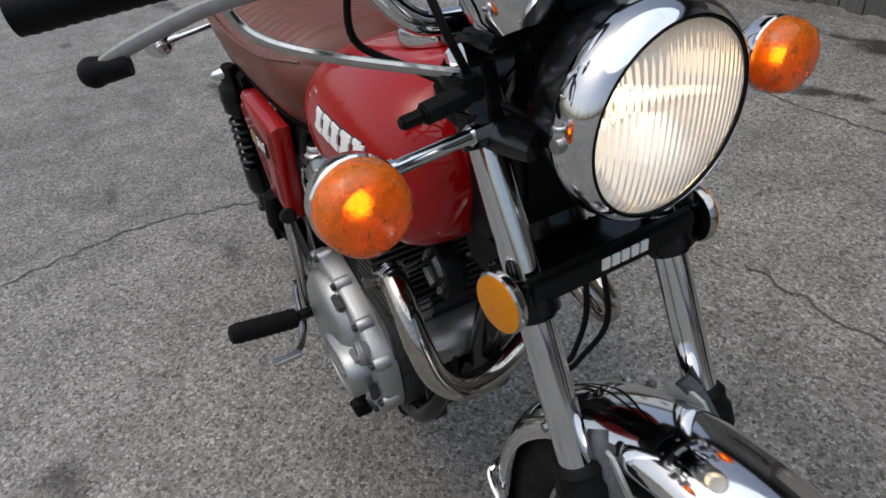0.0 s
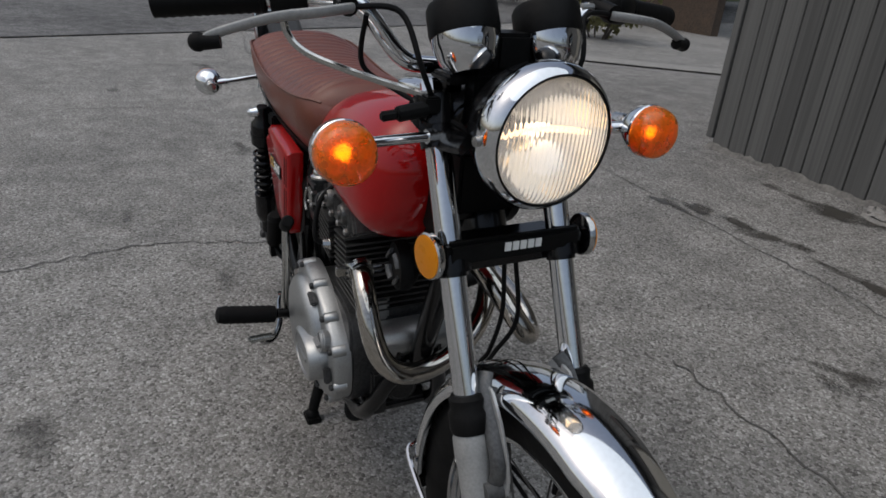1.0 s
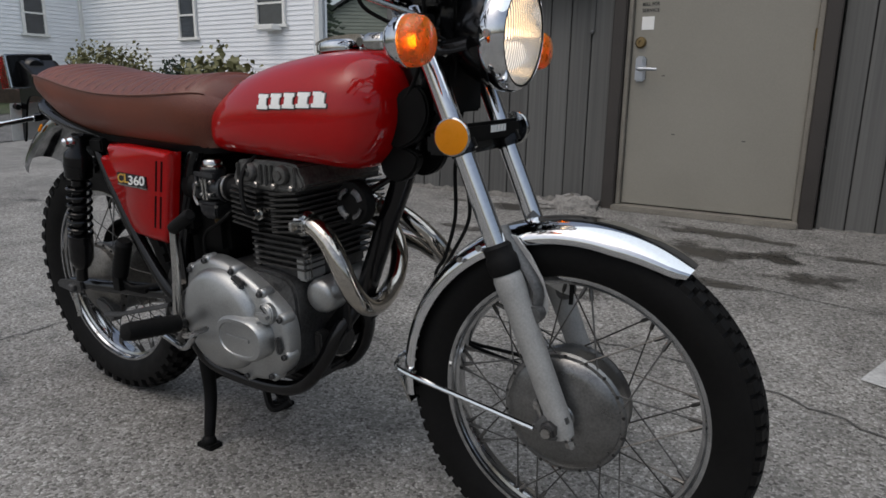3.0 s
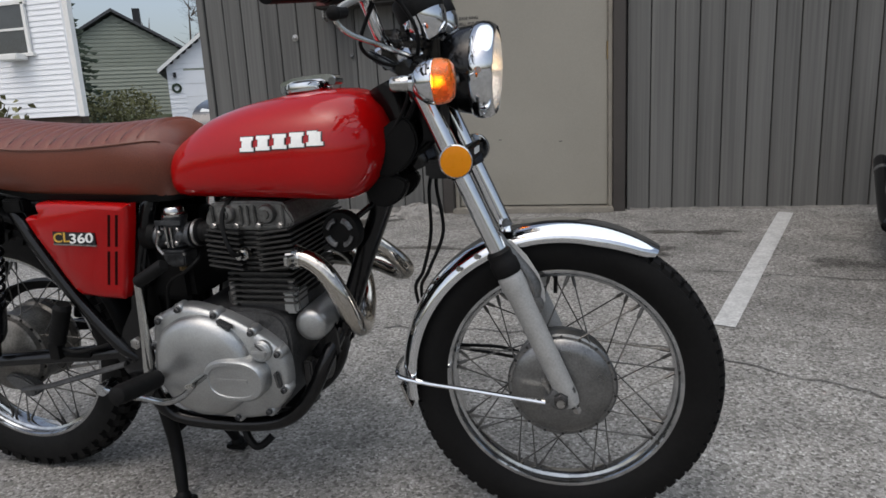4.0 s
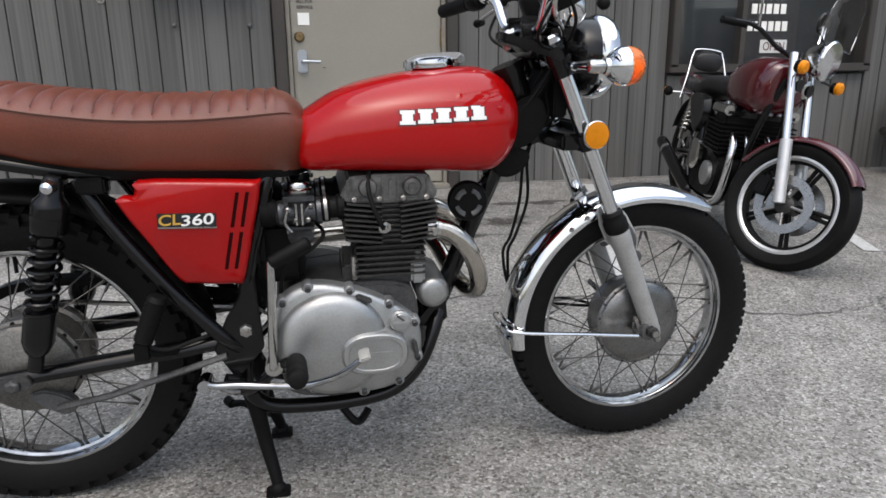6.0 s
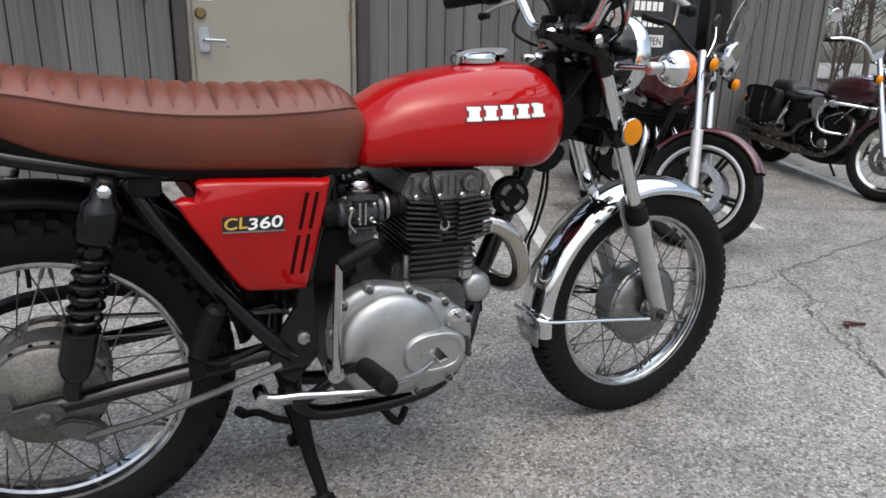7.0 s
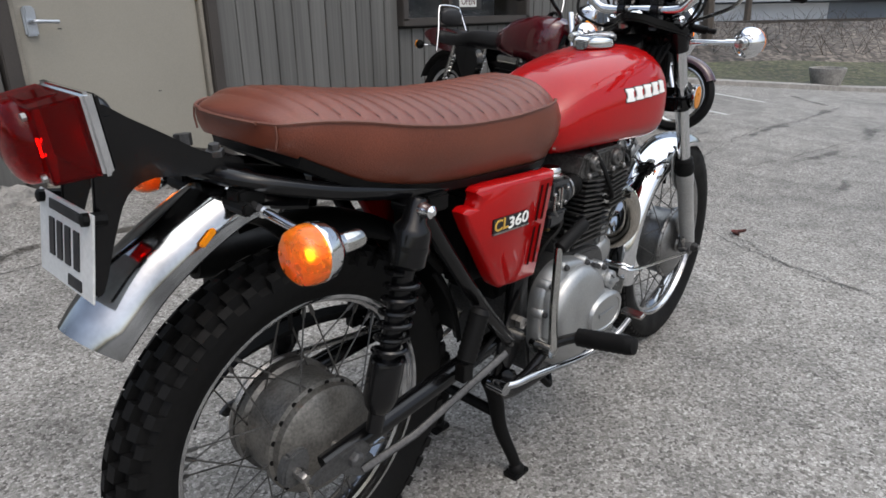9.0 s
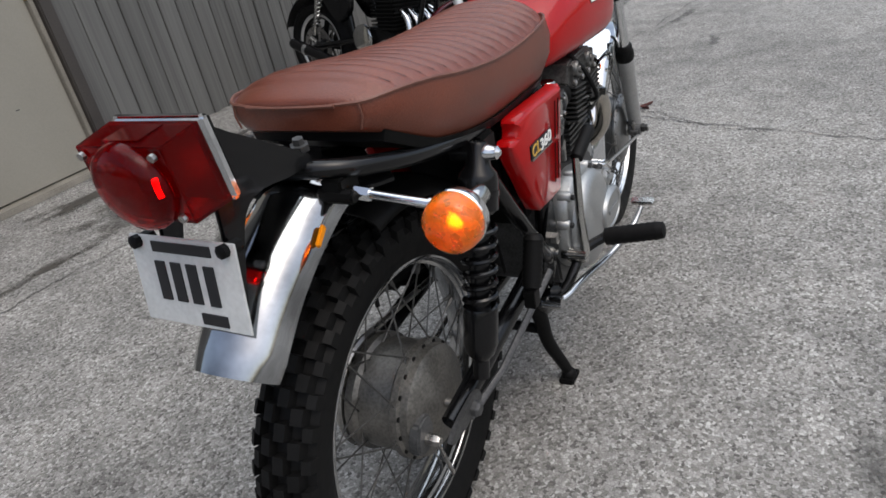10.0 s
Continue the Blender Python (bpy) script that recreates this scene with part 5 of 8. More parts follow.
tank = part("fuel_tank", loft(rings), RED, bike, "glossy red fuel tank", sharp=60)


def tank_y(x, z):
    """Half width of the tank at (x, z), on its upper flank."""
    k = max(i for i in range(len(secs) - 1) if secs[i][0] <= x)
    t = (x - secs[k][0]) / (secs[k + 1][0] - secs[k][0])
    w, zt, zb = [secs[k][c] * (1 - t) + secs[k + 1][c] * t for c in (1, 2, 3)]
    zc = zb + (zt - zb) * 0.42
    sa = max(0.0, (z - zc) / (zt - zc)) ** (1 / 0.95)
    return w * math.sqrt(max(0.0, 1 - sa * sa)) ** 0.72


def on_tank(x0, x1, z0, z1, s, lift, n=5):
    """A slab that lies on the flank of the tank."""
    rows = []
    for j in range(3):
        z = z0 + (z1 - z0) * j / 2
        outer = [(x0 + (x1 - x0) * k / n, s * (tank_y(x0 + (x1 - x0) * k / n, z) + lift), z) for k in range(n + 1)]
        rows.append(outer + [(x, y - s * (lift + 0.003), zz) for x, y, zz in reversed(outer)])
    return loft(rows)


for s in (-1, 1):
    for i in range(5):
        x, z = 0.7535 + 0.0345 * i, 0.8035 + 0.0016 * i
        wide = 0.0295 if i < 4 else 0.031
        for mat_, lift, nm, o in ((INK, 0.0012, "letter_shadow", 0.0022), (WHITE, 0.0036, "letter_block", 0.0)):
            part(nm, merge(on_tank(x + 0.0045 - o, x + wide - 0.0045 + o, z + 0.002, z + 0.024, s, lift), on_tank(x - o, x + wide + o, z - o, z + 0.0065, s, lift * 0.98),
                           on_tank(x + 0.001 - o, x + wide - (0.001 if i < 4 else 0.012) + o, z + 0.0195, z + 0.026 + o * 0.6, s, lift * 0.98)), mat_, tank)
cap = part("filler_cap", lathe([(0.040, -0.008), (0.046, -0.004), (0.047, 0.004), (0.045, 0.012), (0.036, 0.016), (0.0, 0.018)], (0.842, 0, 0.908), (-0.06, 0, 1), 32), CHROME, tank, "chrome hinged filler cap")
part("cap_lever", prism(rounded([(0.789, 0.914), (0.789, 0.921), (0.820, 0.930), (0.880, 0.934), (0.902, 0.931), (0.905, 0.922), (0.880, 0.920), (0.820, 0.919)], 3), -0.017, 0.017, 0.04), CHROME, cap, "chrome cap lever", 0.003)
part("cap_latch", box((0.790, 0, 0.908), (0.015, 0.026, 0.020)), CHROME_DULL, cap, "", 0.004)
part("cap_hinge", lathe([(0.008, -0.020), (0.008, 0.020)], (0.899, 0, 0.920), (0, 1, 0), 12), CHROME_DULL, cap)
part("filler_neck", lathe([(0.046, -0.014), (0.039, -0.004), (0.036, 0.004)], (0.842, 0, 0.902), (-0.06, 0, 1), 28), RED, tank)

# ---- seat ----
def seat_line(table, x):
    pts = smooth([(px, 0, v) for px, v in table], 8)
    for p, q in zip(pts, pts[1:]):
        if p.x <= x <= q.x and q.x > p.x:
            return p.z + (q.z - p.z) * (x - p.x) / (q.x - p.x)
    return table[0][1] if x < table[0][0] else table[-1][1]


PIP = [(-0.085, 0.856), (-0.037, 0.860), (0.036, 0.852), (0.127, 0.836), (0.240, 0.823), (0.360, 0.820), (0.450, 0.823), (0.530, 0.827), (0.555, 0.822), (0.572, 0.811), (0.580, 0.798)]
BOT = [(-0.085, 0.826), (-0.056, 0.814), (-0.010, 0.790), (0.063, 0.758), (0.200, 0.731), (0.360, 0.722), (0.520, 0.715), (0.580, 0.714)]
HALF = [(-0.085, 0.060), (-0.082, 0.082), (-0.076, 0.100), (-0.063, 0.115), (-0.028, 0.131), (0.063, 0.140), (0.200, 0.143), (0.350, 0.140), (0.460, 0.133), (0.500, 0.126), (0.530, 0.113), (0.553, 0.094), (0.570, 0.067), (0.580, 0.032)]
xs = steps_of(-0.085, 0.580, 0.0029)
rings = []
for x in xs:
    zp, zb, w = seat_line(PIP, x), seat_line(BOT, x), seat_line(HALF, x)
    ends = max(0.0, min(1.0, (x + 0.085) / 0.06)) ** 0.5 * max(0.35, min(1.0, (0.60 - x) / 0.08)) ** 0.5
    rib = 0.0058 * abs(math.sin(math.pi * (x + 0.02) / 0.033)) ** 0.5 if -0.050 < x < 0.525 else 0.003
    ring = []
    for u in [i / 16 for i in range(-16, 17)]:
        edge = 1 - abs(u) ** 6
        crown = (0.021 + 0.012 * max(0.0, min(1.0, (x + 0.05) / 0.25))) * (1 - abs(u) ** 2.6) * ends + rib * edge * 1.3
        ring.append((x - 0.005 * (1 - u * u), -w * 0.975 * u, zp + crown - 0.003 * abs(u) ** 8))
    side = []
    for q in (0.0, 0.08, 0.3, 0.6, 0.88, 1.0):
        bulge = 1.0 + 0.034 * math.sin(math.pi * q) - 0.03 * q - 0.13 * q ** 3
        side.append((q, bulge))
    nose = max(0.0, min(1.0, (x - 0.40) / 0.14)) ** 1.5
    swell = [nose * math.sin(math.pi * min(1.0, q * 1.15)) ** 0.7 if q < 0.87 else nose * 0.3 for q, b in side]
    left = [(x + 0.014 * e, w * (b + 0.06 * e), zp + (zb - zp) * q) for (q, b), e in zip(side, swell)]
    right = [(px, -py, pz) for px, py, pz in left]
    rings.append([*right[::-1], *sorted(ring, key=lambda p: p[1]), *left])
seat = part("seat", loft(rings), LEATHER, bike, "brown leather seat with cross pleats", sharp=50)
for s in (-1, 1):
    part("piping", tube([(x, s * (seat_line(HALF, x) * 1.0 + 0.001), seat_line(PIP, x) + 0.001) for x in xs[:-8:3]], 0.0026, 6), PIPING, seat)
part("piping", tube([(-0.086 - 0.005 * (1 - (y / 0.07) ** 2), y, seat_line(PIP, -0.085) + 0.001) for y in (-0.070, -0.035, 0, 0.035, 0.070)], 0.0028, 6), PIPING, seat)
for s in (-1, 1):
    part("corner_seam", tube([(-0.078, s * 0.1005, seat_line(PIP, -0.078)), (-0.078, s * 0.1025, 0.842), (-0.078, s * 0.097, seat_line(BOT, -0.078) + 0.003)], 0.0016, 6), PIPING, seat)
for k in range(17):
    x = -0.02 + 0.033 * k
    zp, w = seat_line(PIP, x), seat_line(HALF, x)
    grow = 0.021 + 0.012 * max(0.0, min(1.0, (x + 0.05) / 0.25))
    ends = max(0.0, min(1.0, (x + 0.085) / 0.06)) ** 0.5 * max(0.35, min(1.0, (0.60 - x) / 0.08)) ** 0.5
    part("pleat_seam", tube([(x - 0.005 * (1 - u * u), w * 0.975 * u, zp + grow * (1 - abs(u) ** 2.6) * ends - 0.003 * abs(u) ** 8 + 0.0006) for u in [j / 8 for j in range(-7, 8)]], 0.0019, 5), STITCH, seat)
part("seat_pan", loft([[(x, y * seat_line(HALF, x), seat_line(BOT, x) + dz) for y, dz in ((-0.9, 0.004), (0.9, 0.004), (0.85, -0.012), (-0.85, -0.012))] for x in xs[12::12]]), BLACK_DULL, seat)

# ---- side covers ----
cover = rounded([(0.272, 0.714), (0.36, 0.712), (0.474, 0.706), (0.488, 0.700), (0.470, 0.62), (0.446, 0.520), (0.430, 0.508), (0.352, 0.514), (0.325, 0.525), (0.28, 0.598), (0.232, 0.680), (0.262, 0.684), (0.268, 0.700)], 2)
for s in (-1, 1):
    y0, y1, y2 = s * 0.122, s * 0.146, s * 0.153
    ctr = (0.375, 0.62)
    ringsc = [[(x, y0, z) for x, z in cover], [(x, y1, z) for x, z in cover], [(ctr[0] + (x - ctr[0]) * 0.93, y2, ctr[1] + (z - ctr[1]) * 0.93) for x, z in cover]]
    sc = part("side_cover", loft(ringsc), RED, bike, "red side cover with badge", 0.0, 50)
    if s < 0:
        part("badge", box((0.353, -0.1545, 0.640), (0.103, 0.004, 0.026), Matrix.Rotation(radians(2.0), 4, "Y")), INK, sc, "black and gold model badge", 0.001)
        part("badge_edge", box((0.353, -0.1552, 0.6265), (0.103, 0.0045, 0.0028), Matrix.Rotation(radians(2.0), 4, "Y")), STEEL, sc)
        lettering("badge_lettering", "CL", 0.03, GOLD, sc, pose(0.3235, -0.1568, 0.6425, 90, -2.0, 0), 0.001, "gold letters", (0.038, 0.0205), 0.012)
        lettering("badge_lettering", "360", 0.03, WHITE, sc, pose(0.372, -0.1568, 0.6408, 90, -2.0, 0), 0.001, "white numbers", (0.059, 0.0205), 0.012)
    # dark strips laid on the cover paint the shade inside its recessed slots
    for dx in (0.0, 0.018):
        for z0, z1 in ((0.622, 0.688), (0.540, 0.612)):
            k0, k1 = 0.447 + dx + (z0 - 0.69) * 0.22, 0.447 + dx + (z1 - 0.69) * 0.22
            part("slot_shade", prism([(k0 - 0.0034, z0), (k0 + 0.0034, z0), (k1 + 0.0034, z1), (k1 - 0.0034, z1)], s * 0.1525, s * 0.1534), SLOT, sc)

# ---- engine ----
eng = part("crankcase", merge(prism(rounded([(0.50, 0.28), (0.52, 0.24), (0.60, 0.225), (0.70, 0.235), (0.765, 0.27), (0.785, 0.34), (0.785, 0.44), (0.74, 0.475), (0.60, 0.475), (0.52, 0.45), (0.49, 0.38)], 3), -0.112, 0.112),
                              box((0.700, 0, 0.482), (0.13, 0.15, 0.05))), CASE, bike, "grey alloy crankcase", 0.006)
cyl = []
for i in range(7):
    z = 0.490 + i * 0.0125
    cyl.append(box((0.735 + 0.0, 0, z), (0.145, 0.205, 0.0042)))
barrel = part("barrel", box((0.735, 0, 0.53), (0.115, 0.175, 0.10)), FIN, eng, "finned dark cylinder barrel", 0.004)
for g in cyl:
    part("fin", g, FIN, eng)
hd = []
for i in range(8):
    z = 0.572 + i * 0.0105
    w = 0.186 if i < 7 else 0.175
    hd.append(merge(box((0.735 - w * 0.30, 0, z + 0.001), (w * 0.40, 0.262, 0.0036), Matrix.Rotation(radians(7), 4, "Y")), box((0.735 + w * 0.30, 0, z + 0.001), (w * 0.40, 0.262, 0.0036), Matrix.Rotation(radians(-7), 4, "Y")), box((0.735, 0, z - 0.004), (w * 0.3, 0.225, 0.0036))))
part("cylinder_head", box((0.733, 0, 0.61), (0.145, 0.20, 0.09)), FIN, eng, "finned cylinder head", 0.004)
for g in hd:
    part("fin", g, FIN, eng)
rocker = part("rocker_cover", merge(prism(rounded([(0.648, 0.650), (0.649, 0.688), (0.660, 0.701), (0.735, 0.704), (0.806, 0.701), (0.818, 0.688), (0.820, 0.650)], 3), -0.116, 0.116),
                                    prism([(0.646, 0.650), (0.646, 0.660), (0.824, 0.660), (0.824, 0.650)], -0.122, 0.122)), ROCKER, eng, "dull grey rocker cover", 0.004)
for s in (-1, 1):
    for x, r in ((0.690, 0.019), (0.778, 0.019)):
        part("tappet_boss", lathe([(r, -0.01), (r, 0.006), (r * 0.85, 0.011), (r * 0.5, 0.012), (r * 0.45, 0.016), (0, 0.016)], (x, s * 0.116, 0.680), (0, s, 0), 18), ROCKER, rocker)
    for x in (0.658, 0.720, 0.735, 0.750, 0.810):
        part("cover_rib", box((x, s * 0.118, 0.676), (0.006, 0.010, 0.040)), ROCKER, rocker, "", 0.002)
    for x in (0.663, 0.712, 0.760, 0.806):
        part("cover_bolt", lathe([(0.0065, 0), (0.0065, 0.007), (0.004, 0.009)], (x, s * 0.120, 0.657), (0, s, 0), 6), STEEL, rocker)
for s in (-1, 1):
    part("spark_plug", merge(tube([(0.728, s * 0.10, 0.600), (0.716, s * 0.142, 0.600)], 0.009, 8), lathe([(0.012, 0), (0.012, 0.012)], (0.722, s * 0.12, 0.600), (0, s, 0), 6)), CHROME_OLD, eng, "steel spark plug")
    part("plug_lead", tube(smooth([(0.716, s * 0.142, 0.602), (0.712, s * 0.155, 0.612), (0.698, s * 0.150, 0.645), (0.690, s * 0.132, 0.685), (0.70, s * 0.09, 0.72)], 6), 0.0048, 8), RUBBER, eng)
    part("exhaust_flange", merge(lathe([(0.026, 0), (0.026, 0.016), (0.022, 0.020), (0.022, 0.030)], (0.808, s * 0.105, 0.590), (1, 0, -0.12), 22), box((0.820, s * 0.105, 0.590), (0.010, 0.085, 0.018))), CHROME_OLD, eng, "", 0.002)
for k, (x, z) in enumerate(((0.80, 0.50), (0.793, 0.52), (0.66, 0.51))):
    part("stud", lathe([(0.008, 0), (0.008, 0.05)], (x, -0.085, z - 0.03), (0, 0, 1), 8), STEEL, eng)
part("barrel_boss", box((0.792, -0.070, 0.490), (0.030, 0.06, 0.05)), ALU, eng, "pale casting boss", 0.006)
part("barrel_base", box((0.735, 0, 0.478), (0.128, 0.180, 0.024)), CASE, eng, "pale alloy barrel base", 0.004)

# right-hand clutch cover
cc = rounded([(0.487, 0.405), (0.497, 0.452), (0.530, 0.482), (0.575, 0.494), (0.625, 0.486), (0.685, 0.466), (0.745, 0.432), (0.782, 0.398), (0.790, 0.35), (0.782, 0.30), (0.745, 0.262), (0.690, 0.246), (0.620, 0.246), (0.560, 0.262), (0.510, 0.300), (0.488, 0.345)], 3)
ctr = (0.640, 0.370)
cover_r = part("clutch_cover", loft([[(x, -0.110, z) for x, z in cc], [(x, -0.138, z) for x, z in cc], [(ctr[0] + (x - ctr[0]) * 0.97, -0.144, ctr[1] + (z - ctr[1]) * 0.97) for x, z in cc], [(ctr[0] + (x - ctr[0]) * 0.90, -0.149, ctr[1] + (z - ctr[1]) * 0.90) for x, z in cc]]), ALU, eng, "smooth silver clutch cover", sharp=50)
part("clutch_dome", lathe([(0.112, 0.0), (0.111, 0.008), (0.105, 0.018), (0.092, 0.026), (0.05, 0.031), (0.0, 0.032)], (0.606, -0.147, 0.366), (0, -1, 0), 56), ALU, cover_r, sharp=60)
ov = [(0.690 + 0.068 * math.copysign(abs(math.cos(a)) ** 0.8, math.cos(a)), 0.350 + 0.046 * math.copysign(abs(math.sin(a)) ** 0.8, math.sin(a))) for a in [2 * math.pi * k / 40 for k in range(40)]]
part("points_cover", loft([[(x, -0.145, z) for x, z in ov], [(x, -0.180, z) for x, z in ov], [(0.690 + (x - 0.690) * 0.93, -0.186, 0.350 + (z - 0.350) * 0.90) for x, z in ov], [(0.690 + (x - 0.690) * 0.80, -0.1865, 0.350 + (z - 0.350) * 0.76) for x, z in ov], [(0.690 + (x - 0.690) * 0.78, -0.184, 0.350 + (z - 0.350) * 0.73) for x, z in ov]]), ALU, cover_r, "oval cover", sharp=40)
part("cover_bar", box((0.690, -0.1855, 0.352), (0.066, 0.003, 0.009)), ALU, cover_r, "", 0.001)
part("oil_cap", merge(lathe([(0.022, 0), (0.022, 0.014), (0.018, 0.018), (0, 0.018)], (0.745, -0.145, 0.405), (0, -1, 0.1), 20), box((0.745, -0.166, 0.405), (0.034, 0.010, 0.009))), ALU, cover_r, "", 0.002)
for k in range(11):
    x, z = cc[(k * len(cc)) // 11]
    x, z = ctr[0] + (x - ctr[0]) * 0.955, ctr[1] + (z - ctr[1]) * 0.955
    part("screw_boss", lathe([(0.0125, -0.020), (0.0120, 0.004), (0.0095, 0.007), (0, 0.007)], (x, -0.140, z), (0, -1, 0), 14), ALU, cover_r)
    part("cover_screw", lathe([(0.0062, 0), (0.0062, 0.007), (0.004, 0.0085), (0.0035, 0.006)], (x, -0.146, z), (0, -1, 0), 10), CASE, cover_r)
for x, z, ang in ((0.672, 0.462, 25), (0.748, 0.412, 40), (0.775, 0.345, 80)):
    part("cable_clip", box((x, -0.156, z), (0.034, 0.014, 0.010), Matrix.Rotation(radians(ang), 4, "Y")), CASE, cover_r, "", 0.003)
part("left_cover", loft([[(x, 0.110, z) for x, z in cc], [(x, 0.140, z) for x, z in cc], [(ctr[0] + (x - ctr[0]) * 0.85, 0.155, ctr[1] + (z - ctr[1]) * 0.85) for x, z in cc]]), ALU, eng, "", sharp=50)
part("starter_motor", merge(lathe([(0.0, -0.095), (0.022, -0.094), (0.032, -0.088), (0.036, -0.078), (0.036, 0.06), (0.030, 0.07), (0, 0.07)], (0.826, 0, 0.437), (0, 1, 0), 28)), ALU, eng, "round starter motor end")
part("oil_filter", merge(lathe([(0.034, 0.0), (0.034, 0.03), (0.028, 0.036), (0, 0.037)], (0.795, -0.02, 0.32), (1, 0, 0), 20), box((0.80, -0.06, 0.30), (0.02, 0.03, 0.1))), ENGINE, eng, "", 0.004)
for y in (-0.045, 0.038):
    part("engine_mount", prism([(0.86, 0.43), (0.80, 0.36), (0.80, 0.30), (0.865, 0.36)], y, y + 0.007), BLACK, eng)
part("sump", box((0.66, 0, 0.222), (0.20, 0.13, 0.02)), ENGINE, eng, "", 0.006)
# carburettors
for s in (-1, 1):
    y = s * 0.098
    cb_ = part("carburettor", merge(lathe([(0.021, -0.046), (0.026, -0.040), (0.026, -0.034), (0.022, -0.028), (0.022, 0.030), (0.027, 0.034), (0.027, 0.042)], (0.556, y, 0.632), (1, 0, 0.05), 22),
                                    lathe([(0.0225, 0.0), (0.0235, 0.004), (0.0235, 0.052), (0.026, 0.056), (0.026, 0.062)], (0.556, y, 0.612), (0, 0, 1), 22)), CARB, bike, "dark cast carburettor with a bright cap", 0.0)
    part("carb_cap", lathe([(0.026, 0.0), (0.0265, 0.004), (0.021, 0.007), (0.0205, 0.014), (0.017, 0.018), (0, 0.0185)], (0.556, y, 0.675), (0, 0, 1), 24), CHROME_OLD, cb_, "bright cap")
    part("bowl_flange", box((0.556, y, 0.604), (0.056, 0.052, 0.006)), CARB, cb_, "", 0.002)
    part("float_bowl", loft([[(0.556 + dx * k, y + dy * k, z) for dx, dy in ((-0.026, -0.024), (0.026, -0.024), (0.026, 0.024), (-0.026, 0.024))] for z, k in ((0.602, 1.0), (0.585, 0.96), (0.572, 0.78), (0.567, 0.5))]), CARB, cb_, "", 0.003)
    part("drain_plug", lathe([(0.007, 0), (0.007, 0.010), (0.004, 0.012)], (0.556, y, 0.568), (0, 0, -1), 6), BRASS, cb_)
    for x, z, r in ((0.534, 0.643, 0.0055), (0.578, 0.650, 0.0045), (0.548, 0.622, 0.0040), (0.572, 0.622, 0.0050)):
        part("carb_screw", lathe([(r, 0), (r, 0.010), (r * 0.6, 0.012), (r * 0.5, 0.009)], (x, y + s * 0.020, z), (0, s, 0), 10), STEEL, cb_)
    for x in (0.550, 0.561):
        part("jet_tube", tube([(x, y + s * 0.026, 0.612), (x, y + s * 0.027, 0.655)], 0.0028, 8), CHROME_OLD, cb_)
    part("top_bracket", merge(box((0.556, y + s * 0.024, 0.664), (0.060, 0.006, 0.010)), box((0.531, y + s * 0.024, 0.650), (0.008, 0.006, 0.035))), CARB, cb_, "", 0.001)
    part("choke_lever", tube(smooth([(0.534, y + s * 0.030, 0.643), (0.528, y + s * 0.032, 0.618), (0.540, y + s * 0.033, 0.600)], 4), 0.003, 8), STEEL, cb_)
    for x in (0.533, 0.579):
        part("bowl_screw", lathe([(0.004, 0), (0.004, 0.006)], (x, y + s * 0.020, 0.601), (0, 0, -1), 8), STEEL, cb_)
    part("intake_boot", lathe([(0.024, 0), (0.027, 0.004), (0.027, 0.014), (0.022, 0.018), (0.022, 0.030), (0.026, 0.034), (0.026, 0.046)], (0.598, s * 0.095, 0.637), (1, 0, 0.05), 20), RUBBER, cb_)
    part("clamp_ring", lathe([(0.0285, -0.003), (0.0285, 0.003), (0.026, 0.003), (0.026, -0.003)], (0.607, s * 0.095, 0.6375), (1, 0, 0.05), 24, True), STEEL, cb_)
    part("air_hose", lathe([(0.024, 0), (0.030, -0.012), (0.028, -0.020), (0.031, -0.03)], (0.512, s * 0.095, 0.633), (1, 0, 0.05), 18), RUBBER, cb_)
    part("fuel_line", tube(smooth([(0.585, s * 0.06, 0.60), (0.60, s * 0.10, 0.585), (0.575, s * 0.115, 0.56), (0.52, s * 0.11, 0.52), (0.50, s * 0.09, 0.40)], 6), 0.004, 8), RUBBER, cb_)
horn = part("horn", merge(lathe([(0.0, 0.0), (0.040, 0.002), (0.043, 0.010), (0.043, 0.022), (0.030, 0.034), (0.0, 0.036)], (0.905, -0.072, 0.630), (0.10, 1, 0), 28)), BLACK_DULL, bike, "round black horn", 0.0)
for k in range(4):
    a = math.pi / 2 * k + math.pi / 4
    part("horn_slot", merge(tube([(0.905 + 0.026 * math.cos(a + t) , -0.0735, 0.630 + 0.026 * math.sin(a + t)) for t in (-0.5, -0.25, 0, 0.25, 0.5)], 0.0065, 6, flat=0.5)), ALU_DULL, horn)
part("horn_stay", tube([(0.92, -0.05, 0.645), (0.965, -0.01, 0.68)], 0.006, 8), BLACK, horn)

# exhausts: both headers sweep across to the left and run high along that side
ex = part("exhaust_pipe", tube(smooth([(0.820, -0.105, 0.589), (0.850, -0.108, 0.583), (0.882, -0.112, 0.560), (0.908, -0.112, 0.517), (0.923, -0.100, 0.468), (0.926, -0.066, 0.430), (0.916, -0.014, 0.416), (0.902, 0.040, 0.424), (0.888, 0.088, 0.448), (0.865, 0.128, 0.488), (0.82, 0.156, 0.530), (0.74, 0.172, 0.555), (0.65, 0.178, 0.560), (0.50, 0.182, 0.545)], 6), 0.0195, 18), PIPE, bike, "polished exhaust header, faintly browned")
part("exhaust_pipe", tube(smooth([(0.820, 0.105, 0.589), (0.860, 0.112, 0.582), (0.905, 0.126, 0.556), (0.945, 0.146, 0.516), (0.958, 0.168, 0.482), (0.930, 0.192, 0.470), (0.86, 0.204, 0.490), (0.72, 0.212, 0.500), (0.50, 0.212, 0.490)], 6), 0.0195, 18), PIPE, bike, "polished exhaust header, faintly browned")
